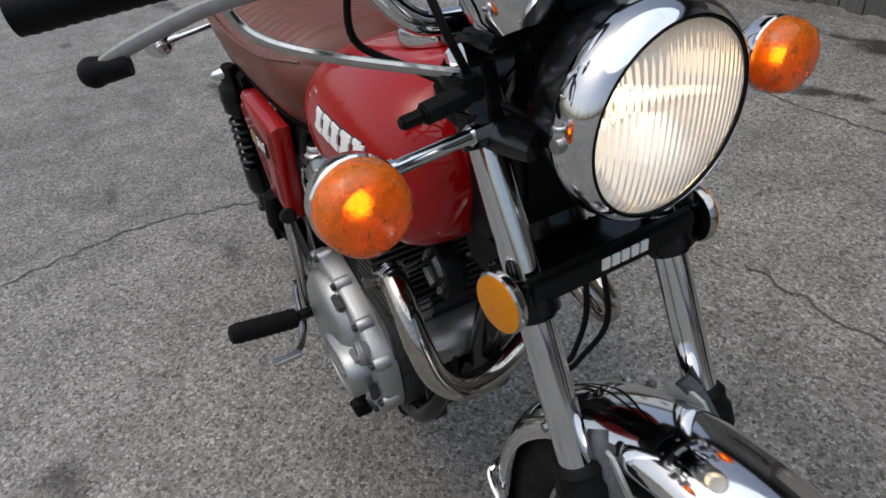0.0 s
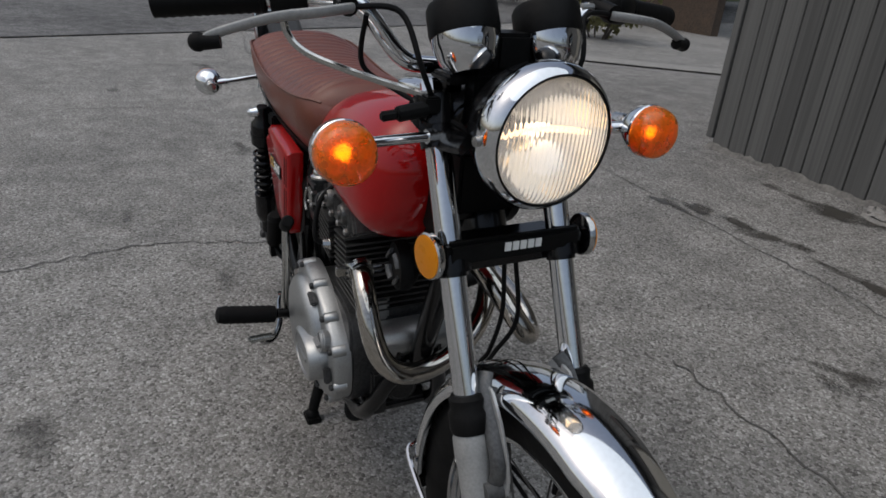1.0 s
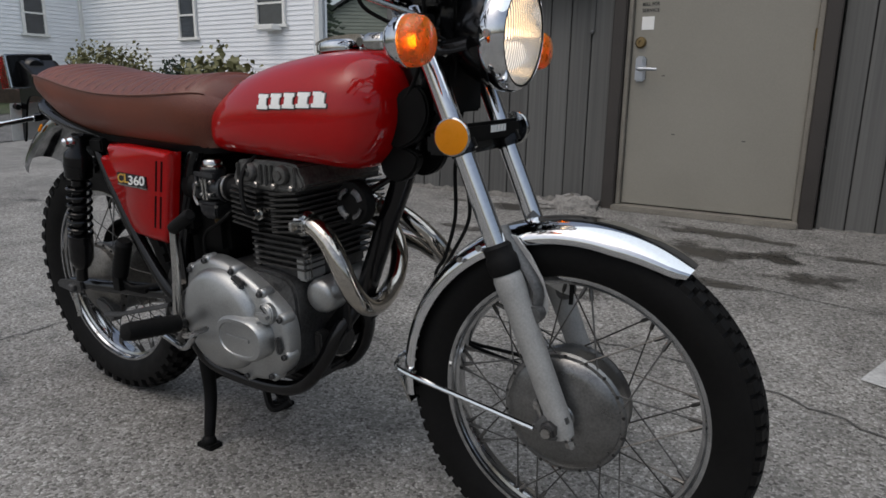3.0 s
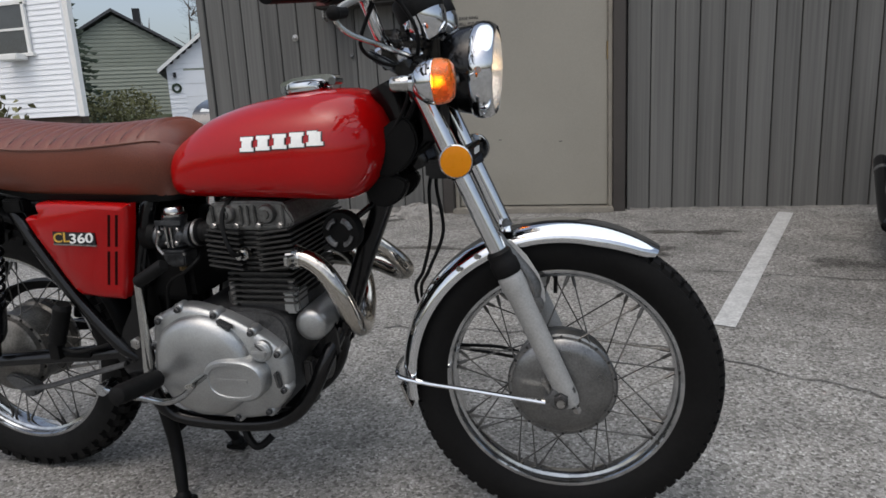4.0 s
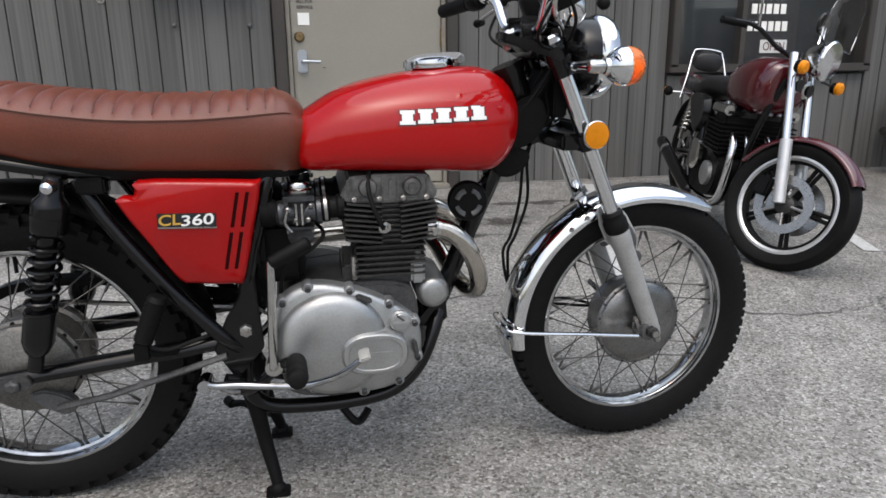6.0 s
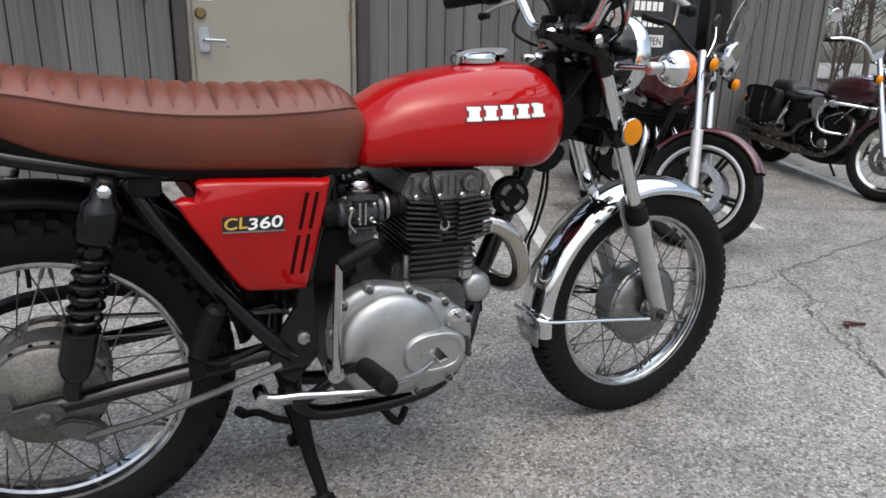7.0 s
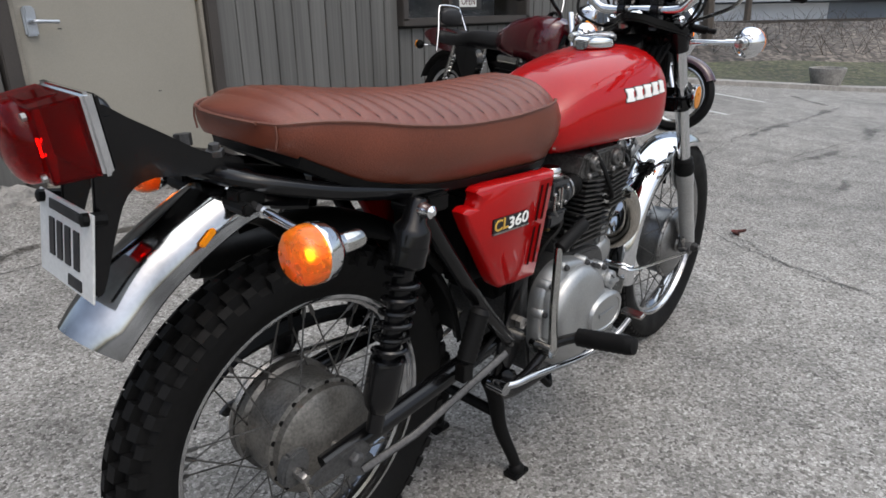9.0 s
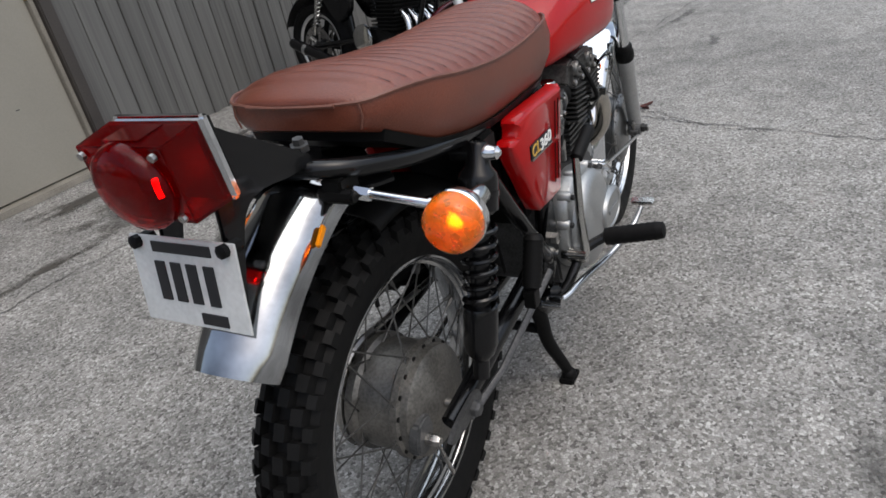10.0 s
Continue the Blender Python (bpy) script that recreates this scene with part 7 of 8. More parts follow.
def standard_bike(m):
    b = thing("motorcycle", "maroon standard motorcycle, black engine, cast wheels, parked by the shed", "motorcycle", m, "parked motorcycles")
    WB, R = 1.30, 0.31
    head = Vector((WB - 0.30, 0, 0.85))
    XF.append(Matrix.Translation(head) @ Matrix.Rotation(radians(40), 4, Vector((-0.35, 0, 1)).normalized()) @ Matrix.Translation(-head))
    cast_wheel(b, "front_wheel", WB, R, R, 0.235, 0.052, 5)
    for s in (-1, 1):
        part("fork_leg", tube([(WB - 0.005, s * 0.095, R), (WB - 0.10, s * 0.095, R + 0.28)], 0.028, 14), ALLOY, b, "bare alloy fork leg")
        part("fork_tube", tube([(WB - 0.10, s * 0.095, R + 0.27), (WB - 0.245, s * 0.095, R + 0.66)], 0.0185, 14), CHROME, b, "chrome fork tube")
        part("brake_caliper", box((WB - 0.11, s * 0.085, R + 0.05), (0.07, 0.05, 0.09)), BLACK_DULL, b, "", 0.01)
        small_signal(b, (WB - 0.13, s * 0.20, 0.90), 1)
        part("signal_stalk", tube([(WB - 0.16, s * 0.10, 0.90), (WB - 0.14, s * 0.18, 0.90)], 0.007, 8), BLACK, b)
        part("horn", lathe([(0.0, 0), (0.042, 0.002), (0.045, 0.012), (0.030, 0.02), (0, 0.03)], (WB - 0.20, s * 0.055, 0.84), (1, 0, 0), 20), CHROME_OLD, b, "round chrome horn")
        part("horn_grille", lathe([(0.030, 0), (0.030, 0.003), (0.0, 0.004)], (WB - 0.172, s * 0.055, 0.84), (1, 0, 0), 18), INK, b)
        mir = part("mirror", lathe([(0.0, -0.012), (0.05, -0.010), (0.056, 0.0), (0.05, 0.004), (0, 0.004)], (WB - 0.42, s * 0.36, 1.22), (-1, 0, 0), 22), BLACK, b)
        part("mirror_stalk", tube(smooth([(WB - 0.36, s * 0.28, 1.02), (WB - 0.37, s * 0.31, 1.12), (WB - 0.41, s * 0.35, 1.20)], 5), 0.006, 8), CHROME, mir)
        part("grip", tube([(WB - 0.42, s * 0.28, 1.02), (WB - 0.47, s * 0.40, 1.00)], 0.017, 12), GRIP, b)
    part("front_fender", fender_geo((WB, R), R + 0.018, 35, 155, 0.062, 0.03), MAROON, b, "maroon front fender")
    part("handlebar", tube(smooth([(WB - 0.47, -0.40, 1.00), (WB - 0.40, -0.25, 1.03), (WB - 0.33, -0.12, 0.98), (WB - 0.31, 0, 0.97), (WB - 0.33, 0.12, 0.98), (WB - 0.40, 0.25, 1.03), (WB - 0.47, 0.40, 1.00)], 5), 0.011, 10), BLACK, b)
    part("headlamp", lathe([(0, -0.09), (0.06, -0.07), (0.088, -0.01), (0.092, 0.02), (0.085, 0.03), (0, 0.035)], (WB - 0.14, 0, 0.98), (1, 0, 0), 28), CHROME, b, "round chrome headlamp")
    shield = part("windscreen", loft([[(WB - 0.13 - 0.05 * (1 - abs(u)), u * 0.17 * k, 1.00 + dz) for u in (-1, -0.6, -0.2, 0.2, 0.6, 1)] + [(WB - 0.137 - 0.05 * (1 - abs(u)), u * 0.17 * k, 1.00 + dz) for u in (1, 0.6, 0.2, -0.2, -0.6, -1)] for dz, k in ((0.06, 1.0), (0.16, 0.95), (0.26, 0.75), (0.30, 0.5))]), GLASS, b, "small clear windscreen")
    shield.visible_shadow = False
    XF.pop()
    cast_wheel(b, "rear_wheel", 0, R, R, 0.22, 0.065, 5)
    for s in (-1, 1):
        part("swing_arm", tube([(0, s * 0.10, R), (0.48, s * 0.10, 0.38)], 0.02, 10), BLACK, b)
        part("shock_absorber", merge(tube([(0.06, s * 0.125, 0.40), (0.15, s * 0.125, 0.70)], 0.014, 10), tube([(0.08 + 0.09 * k / 60 + 0.024 * math.cos(k * 0.8), s * 0.125 + 0.024 * math.sin(k * 0.8), 0.45 + 0.2 * k / 60) for k in range(60)], 0.005, 6)), CHROME_OLD, b)
        part("exhaust_header", tube(smooth([(0.88, s * 0.12, 0.56), (0.95, s * 0.13, 0.50), (0.96, s * 0.135, 0.36), (0.90, s * 0.13, 0.22), (0.75, s * 0.13, 0.17), (0.55, s * 0.15, 0.17)], 6), 0.020, 12), CHROME, b, "chrome header pipe")
        part("exhaust_header", tube(smooth([(0.88, s * 0.05, 0.56), (0.96, s * 0.055, 0.48), (0.965, s * 0.06, 0.34), (0.90, s * 0.07, 0.21), (0.75, s * 0.10, 0.17)], 6), 0.020, 12), CHROME, b, "chrome header pipe")
        part("muffler", tube(smooth([(0.56, s * 0.155, 0.17), (0.45, s * 0.165, 0.19), (0.05, s * 0.175, 0.30), (-0.13, s * 0.18, 0.35)], 5), [0.026] + [0.038] * 13 + [0.037, 0.030], 16), BLACK if s < 0 else BLACK_DULL, b, "black muffler")
        part("muffler_band", tube([(0.03, s * 0.176, 0.306), (0.0, s * 0.1765, 0.314)], 0.0402, 16), CHROME, b)
        part("side_panel", prism(rounded([(0.18, 0.70), (0.45, 0.70), (0.48, 0.56), (0.36, 0.48), (0.26, 0.55)], 3), s * 0.12, s * 0.155, 0.12), BLACK, b, "", 0.006)
        part("rear_fender_side", prism(rounded([(-0.30, 0.74), (-0.10, 0.66), (0.12, 0.66), (0.18, 0.76), (-0.10, 0.80)], 3), s * 0.08, s * 0.10), MAROON, b, "", 0.005)
        small_signal(b, (-0.20, s * 0.185, 0.665), -1)
        part("rear_stalk", tube([(-0.16, s * 0.08, 0.67), (-0.185, s * 0.16, 0.665)], 0.007, 8), CHROME, b)
        part("frame_tube", tube(smooth([(1.10, s * 0.02, 0.86), (1.02, s * 0.06, 0.62), (0.94, s * 0.08, 0.30), (0.80, s * 0.10, 0.17), (0.52, s * 0.12, 0.19), (0.46, s * 0.12, 0.40), (0.40, s * 0.11, 0.70)], 5), 0.017, 10), BLACK, b)
    part("rear_fender", fender_geo((0, R), R + 0.05, 60, 160, 0.075, 0.03), BLACK_DULL, b)
    tank_like(b, "fuel_tank", [(0.52, 0.06, 0.80, 0.72), (0.56, 0.10, 0.85, 0.70), (0.70, 0.135, 0.92, 0.68), (0.88, 0.15, 0.955, 0.67), (1.02, 0.13, 0.95, 0.68), (1.08, 0.08, 0.92, 0.74)], MAROON, "glossy maroon fuel tank")
    tank_like(b, "seat", [(-0.16, 0.09, 0.77, 0.70), (-0.10, 0.12, 0.80, 0.68), (0.15, 0.125, 0.79, 0.67), (0.30, 0.13, 0.82, 0.71), (0.50, 0.10, 0.82, 0.71), (0.58, 0.07, 0.82, 0.72)], SADDLE, "black vinyl seat")
    part("engine", merge(prism(rounded([(0.52, 0.24), (0.60, 0.20), (0.85, 0.22), (0.92, 0.32), (0.88, 0.44), (0.60, 0.46), (0.52, 0.40)], 3), -0.17, 0.17)), BLACK_DULL, b, "black engine block", 0.01)
    for i in range(8):
        part("fin", box((0.80, 0, 0.46 + i * 0.022), (0.20, 0.38, 0.007)), BLACK_DULL, b)
    part("cylinder_block", box((0.80, 0, 0.55), (0.16, 0.34, 0.22)), BLACK_DULL, b, "", 0.01)
    part("engine_cover", lathe([(0.085, 0), (0.085, 0.02), (0.07, 0.03), (0.0, 0.032)], (0.62, -0.185, 0.40), (0, -1, 0), 28), CHROME_OLD, b, "polished engine cover")
    part("engine_cover", lathe([(0.065, 0), (0.065, 0.02), (0.05, 0.028), (0.0, 0.03)], (0.80, -0.17, 0.33), (0, -1, 0), 28), ALU, b, "polished engine cover")
    part("cam_cover", box((0.80, 0, 0.665), (0.19, 0.36, 0.04)), BLACK, b, "", 0.012)
    for s in (-1, 1):
        part("cam_cap", tube([(0.71, s * 0.165, 0.675), (0.89, s * 0.165, 0.675)], 0.026, 14), CHROME_OLD, b, "polished cam cover end")
    part("backrest", tube(smooth([(-0.02, -0.155, 0.64), (-0.07, -0.125, 0.77), (-0.14, -0.095, 0.91), (-0.15, -0.065, 0.945), (-0.15, 0.065, 0.945), (-0.14, 0.095, 0.91), (-0.07, 0.125, 0.77), (-0.02, 0.155, 0.64)], 5), 0.0065, 10), CHROME, b, "chrome sissy bar")
    tank_like(b, "backrest_pad", [(-0.150, 0.070, 0.925, 0.835), (-0.140, 0.088, 0.935, 0.82), (-0.105, 0.088, 0.93, 0.815), (-0.095, 0.070, 0.92, 0.83)], SADDLE, "black backrest pad")
    part("tail_lamp", box((-0.22, 0, 0.70), (0.06, 0.14, 0.07)), REDLENS, b, "", 0.01)
    part("side_stand", tube([(0.50, 0.12, 0.20), (0.46, 0.25, 0.01)], 0.010, 8), BLACK, b)
    return b


def cruiser(m):
    b = thing("motorcycle", "dark maroon cruiser with black saddlebags and chrome crash bar, parked", "motorcycle", m, "parked motorcycles")
    WB, R = 1.38, 0.33
    head = Vector((WB - 0.30, 0, 0.85))
    XF.append(Matrix.Translation(head) @ Matrix.Rotation(radians(20), 4, Vector((-0.4, 0, 1)).normalized()) @ Matrix.Translation(-head))
    cast_wheel(b, "front_wheel", WB, R, R, 0.255, 0.05, 0)
    for s in (-1, 1):
        part("fork_leg", tube([(WB, s * 0.10, R), (WB - 0.14, s * 0.10, R + 0.30)], 0.027, 14), CHROME, b, "chrome fork leg")
        part("fork_tube", tube([(WB - 0.14, s * 0.10, R + 0.29), (WB - 0.32, s * 0.10, R + 0.68)], 0.020, 14), CHROME, b, "chrome fork tube")
        small_signal(b, (WB - 0.22, s * 0.19, 0.86), 1)
        part("signal_stalk", tube([(WB - 0.25, s * 0.10, 0.86), (WB - 0.235, s * 0.165, 0.86)], 0.007, 8), CHROME, b)
        part("grip", tube([(WB - 0.50, s * 0.34, 1.09), (WB - 0.58, s * 0.45, 1.06)], 0.018, 12), GRIP, b)
    part("front_fender", fender_geo((WB, R), R + 0.022, 30, 175, 0.075, 0.06), MAROON_DARK, b, "dark maroon front fender")
    part("headlamp", lathe([(0, -0.12), (0.05, -0.10), (0.085, -0.02), (0.09, 0.03), (0.08, 0.045), (0, 0.05)], (WB - 0.22, 0, 0.93), (1, 0, 0), 28), CHROME, b, "round chrome headlamp")
    part("handlebar", tube(smooth([(WB - 0.58, -0.45, 1.06), (WB - 0.48, -0.33, 1.10), (WB - 0.40, -0.20, 1.08), (WB - 0.36, -0.10, 0.99), (WB - 0.35, 0, 0.98), (WB - 0.36, 0.10, 0.99), (WB - 0.40, 0.20, 1.08), (WB - 0.48, 0.33, 1.10), (WB - 0.58, 0.45, 1.06)], 5), 0.013, 10), CHROME, b, "chrome handlebar")
    XF.pop()
    cast_wheel(b, "rear_wheel", 0, 0.31, 0.31, 0.20, 0.075, 0)
    for s in (-1, 1):
        soft = [(-0.16, 0.045, 0.62, 0.42), (-0.145, 0.062, 0.665, 0.375), (-0.08, 0.072, 0.675, 0.360), (0.02, 0.074, 0.680, 0.365), (0.14, 0.072, 0.685, 0.375), (0.215, 0.060, 0.680, 0.40), (0.235, 0.045, 0.65, 0.45)]
        bag = tank_like(b, "saddlebag", soft, BAG, "scuffed black leather saddlebag")
        bag.location = (0, s * 0.205, 0)
        part("bag_flap", prism(rounded([(-0.155, 0.675), (0.225, 0.692), (0.232, 0.60), (0.12, 0.555), (-0.02, 0.548), (-0.15, 0.585)], 3), s * 0.060, s * 0.078), BAG, bag, "", 0.006)
        for x in (-0.08, 0.13):
            part("bag_strap", tube([(x, s * 0.062, 0.69), (x + 0.004, s * 0.083, 0.64), (x + 0.006, s * 0.083, 0.50), (x + 0.006, s * 0.074, 0.40)], 0.010, 8, flat=0.35), SADDLE, bag)
            part("buckle", box((x + 0.006, s * 0.090, 0.53), (0.026, 0.008, 0.030)), CHROME_OLD, bag, "", 0.003)
        part("crash_bar", tube(smooth([(1.16, s * 0.04, 0.66), (1.10, s * 0.17, 0.665), (0.99, s * 0.27, 0.665), (0.91, s * 0.30, 0.63), (0.88, s * 0.30, 0.54), (0.91, s * 0.27, 0.45), (0.98, s * 0.18, 0.43), (1.04, s * 0.06, 0.44)], 6), 0.013, 10), CHROME, b, "chrome crash bar")
        part("frame_tube", tube(smooth([(1.14, s * 0.03, 0.82), (1.08, s * 0.06, 0.5), (1.00, s * 0.08, 0.22), (0.55, s * 0.12, 0.20), (0.35, s * 0.12, 0.45), (0.15, s * 0.12, 0.62), (-0.15, s * 0.11, 0.62)], 5), 0.017, 10), BLACK, b)
        part("side_cover", prism(rounded([(0.27, 0.60), (0.56, 0.62), (0.60, 0.48), (0.50, 0.38), (0.30, 0.42)], 3), s * 0.10, s * 0.15, 0.1), BLACK, b, "", 0.01)
        part("foot_peg", tube([(0.84, s * 0.14, 0.27), (0.86, s * 0.29, 0.28)], 0.014, 10), GRIP, b)
        part("bag_rail", tube(smooth([(0.30, s * 0.15, 0.60), (0.26, s * 0.16, 0.50), (0.21, s * 0.16, 0.40)], 4), 0.009, 8), CHROME_OLD, b)
        part("rear_shock", merge(tube([(0.17, s * 0.150, 0.34), (0.29, s * 0.145, 0.56)], 0.017, 12), tube([(0.19 + 0.09 * k / 60 + 0.026 * math.cos(k * 0.8), s * 0.149 + 0.026 * math.sin(k * 0.8), 0.37 + 0.16 * k / 60) for k in range(60)], 0.005, 6)), CHROME_OLD, b)
        small_signal(b, (-0.28, s * 0.18, 0.54), -1)
        part("signal_stalk", tube([(-0.20, s * 0.09, 0.55), (-0.26, s * 0.16, 0.54)], 0.007, 8), CHROME, b)
        part("mirror", lathe([(0.0, -0.012), (0.048, -0.010), (0.054, 0.0), (0.048, 0.004), (0, 0.004)], (0.90, s * 0.40, 1.30), (-1, 0, 0), 22), CHROME, b, "round chrome mirror")
        part("mirror_stalk", tube(smooth([(0.90, s * 0.30, 1.10), (0.91, s * 0.33, 1.20), (0.905, s * 0.39, 1.28)], 4), 0.006, 8), CHROME, b)
        part("rocker_box", prism(rounded([(0.70, 0.62), (0.72, 0.665), (0.80, 0.675), (0.86, 0.66), (0.86, 0.62)], 2), s * 0.05, s * 0.115, 0.1), CHROME_OLD, b, "", 0.004)
    for pts, cut in (([(0.70, -0.12, 0.53), (0.65, -0.16, 0.49), (0.57, -0.19, 0.43), (0.50, -0.20, 0.345), (0.40, -0.205, 0.315), (0.20, -0.21, 0.315), (-0.27, -0.215, 0.325)], 26),
                     ([(0.96, -0.11, 0.57), (1.08, -0.14, 0.55), (1.13, -0.17, 0.46), (1.09, -0.19, 0.35), (0.95, -0.20, 0.25), (0.70, -0.205, 0.225), (0.44, -0.21, 0.225), (-0.14, -0.215, 0.235)], 32)):
        line = smooth(pts, 6)
        ex_ = part("exhaust_pipe", tube(line, [0.020] * cut + [0.036] * (len(line) - cut), 14), PIPE_DARK, b, "browned chrome exhaust")
        part("pipe_end", lathe([(0.030, 0), (0.030, 0.004), (0.026, 0.004), (0.026, -0.02), (0, -0.02)], pts[-1], (-1, 0, 0.02), 16), INK, ex_)
    part("rear_fender", fender_geo((0, 0.31), 0.345, 15, 165, 0.085, 0.09), MAROON_DARK, b, "dark maroon rear fender")
    tank_like(b, "fuel_tank", [(0.60, 0.06, 0.74, 0.69), (0.64, 0.10, 0.79, 0.67), (0.74, 0.14, 0.855, 0.65), (0.86, 0.155, 0.885, 0.64), (1.00, 0.155, 0.89, 0.64), (1.13, 0.12, 0.875, 0.68), (1.19, 0.06, 0.85, 0.74)], MAROON_DARK, "dark maroon teardrop tank")
    part("tank_console", lathe([(0.0, 0.02), (0.05, 0.018), (0.055, 0.008), (0.055, 0.0)], (0.96, 0, 0.885), (0.05, 0, 1), 24), CHROME, b, "round chrome filler cap")
    tank_like(b, "seat", [(0.14, 0.10, 0.69, 0.61), (0.20, 0.15, 0.685, 0.60), (0.34, 0.16, 0.665, 0.59), (0.48, 0.14, 0.668, 0.61), (0.60, 0.08, 0.70, 0.64)], SADDLE, "black saddle with a grey worn top")
    tank_like(b, "rear_seat", [(-0.08, 0.08, 0.72, 0.66), (-0.05, 0.11, 0.755, 0.64), (0.10, 0.12, 0.76, 0.63), (0.21, 0.11, 0.745, 0.62), (0.245, 0.08, 0.70, 0.62)], SADDLE, "black passenger pad")
    tank_like(b, "seat_pad", [(0.21, 0.07, 0.69, 0.66), (0.26, 0.11, 0.70, 0.66), (0.36, 0.12, 0.69, 0.655), (0.44, 0.09, 0.68, 0.655)], ALU_DULL, "worn grey seat pad")
    part("engine_case", prism(rounded([(0.42, 0.28), (0.60, 0.17), (0.95, 0.18), (1.02, 0.32), (0.88, 0.42), (0.48, 0.44)], 3), -0.13, 0.13), BLACK_DULL, b, "black engine case", 0.012)
    for ang, x0 in ((26, 0.88), (-26, 0.68)):
        rot = Matrix.Rotation(radians(ang), 4, "Y")
        part("cylinder", box((x0, 0, 0.50), (0.13, 0.19, 0.24), rot), BLACK_DULL, b, "", 0.01)
        for i in range(8):
            part("fin", moved(box((0, 0, -0.07 + 0.022 * i), (0.17, 0.23, 0.006)), Matrix.Translation((x0, 0, 0.50)) @ rot), ENGINE, b)
    part("engine_cover", lathe([(0.10, 0), (0.10, 0.02), (0.085, 0.03), (0.0, 0.032)], (0.60, -0.12, 0.345), (0, -1, 0), 28), BLACK, b, "black engine cover")
    part("engine_cover", lathe([(0.060, 0), (0.060, 0.02), (0.05, 0.03), (0.0, 0.032)], (0.82, -0.12, 0.31), (0, -1, 0), 28), CHROME_OLD, b, "chrome engine cover")
    part("air_cleaner", prism(rounded([(0.60, 0.66), (0.74, 0.68), (0.76, 0.60), (0.70, 0.50), (0.64, 0.52)], 3), -0.17, -0.10, 0.1), CHROME, b, "chrome air cleaner cover", 0.01)
    for pts in ([(0.92, -0.10, 0.60), (0.80, -0.16, 0.52), (0.84, -0.15, 0.40)], [(0.66, -0.14, 0.40), (0.76, -0.17, 0.30), (0.95, -0.15, 0.26)], [(0.56, -0.16, 0.26), (0.72, -0.18, 0.245), (0.90, -0.17, 0.285)], [(1.12, -0.06, 0.80), (1.02, -0.14, 0.62), (0.90, -0.14, 0.50)]):
        part("hose", tube(smooth(pts, 4), 0.007, 8), CHROME_OLD, b)
    part("side_stand", tube([(0.62, 0.10, 0.20), (0.60, 0.26, 0.01)], 0.011, 8), BLACK, b)
    part("tail_lamp", lathe([(0.0, 0.03), (0.035, 0.026), (0.045, 0.0), (0.045, -0.03)], (-0.27, 0, 0.60), (-1, 0, 0), 18), REDLENS, b)
    return b


def parked(x, y, yaw, lean, base, size):
    """A pose with both wheels on the lot: size scales it, base is its wheelbase."""
    fx, fy = x + base * size * math.cos(radians(yaw)), y + base * size * math.sin(radians(yaw))
    drop = math.degrees(math.asin((height(x, y) - height(fx, fy)) / (base * size)))
    return Matrix.Translation((x, y, height(x, y))) @ Matrix.Rotation(radians(yaw), 4, "Z") @ Matrix.Rotation(radians(drop), 4, "Y") @ Matrix.Rotation(radians(-lean), 4, "X") @ Matrix.Scale(size, 4)


standard_bike(parked(2.765, 2.185, -104.0, 7, 1.30, 0.905))
cruiser(parked(4.70, 2.46, -105, 4, 1.38, 0.825))



# ---- planters at the kerb ----
for x, y in ((9.75, 1.62),):
    pl = thing("planter", "squat weathered concrete planter tub by the kerb", "planter", Matrix.Translation((x, y, height(x, y) + 0.03)), "planters at the kerb")
    part("tub", lathe([(0.17, 0.0), (0.21, 0.14), (0.225, 0.20), (0.225, 0.235), (0.195, 0.235), (0.19, 0.20), (0.0, 0.19)], (0, 0, 0), (0, 0, 1), 28), CONCRETE, pl, sharp=30)
    part("soil", lathe([(0.188, 0.195), (0.10, 0.215), (0.0, 0.22)], (0, 0, 0), (0, 0, 1), 20), BRUSH, pl)


# ---- houses ----
def clapboard(x0, y0, x1, y1, z0, z1, pitch=0.115, lap=0.018):
    """A wall of overlapping boards from (x0, y0) to (x1, y1); its face is to the right of that way."""
    d = Vector((x1 - x0, y1 - y0, 0)).normalized()
    n = Vector((d.y, -d.x, 0))
    verts, faces = [], []
    rows = int((z1 - z0) / pitch)
    for i in range(rows):
        z = z0 + i * pitch
        for p in (Vector((x0, y0, 0)), Vector((x1, y1, 0))):
            verts += [p + n * lap + Vector((0, 0, z)), p + Vector((0, 0, z + pitch)), p + Vector((0, 0, z))]
        k = i * 6
        faces += [[k, k + 3, k + 4, k + 1], [k, k + 2, k + 5, k + 3]]
    back = [Vector((x0, y0, z0)), Vector((x1, y1, z0)), Vector((x1, y1, z0 + rows * pitch)), Vector((x0, y0, z0 + rows * pitch))]
    g = merge((verts, faces), loft([[v - n * 0.004 for v in back], [v - n * 0.12 for v in back]]))
    return g


def sash(parent, x, y, z, w, h, d):
    """A sash window on a wall whose outward way is d."""
    d = Vector((d[0], d[1], 0)).normalized()
    s = Vector((-d.y, d.x, 0))
    m = Matrix((( s.x, d.x, 0, x), (s.y, d.y, 0, y), (0, 0, 1, z), (0, 0, 0, 1)))
    win = part("window", moved(merge(box((0, 0.03, h / 2), (w + 0.16, 0.06, 0.08)), box((0, 0.03, -h / 2), (w + 0.2, 0.09, 0.07)), box((-w / 2, 0.03, 0), (0.08, 0.06, h)), box((w / 2, 0.03, 0), (0.08, 0.06, h)), box((0, 0.025, 0), (w, 0.05, 0.05))), m), WHITE, parent, "", 0.0)
    part("pane", moved(box((0, 0.012, 0), (w, 0.01, h)), m), WINDOW, win)
    return win


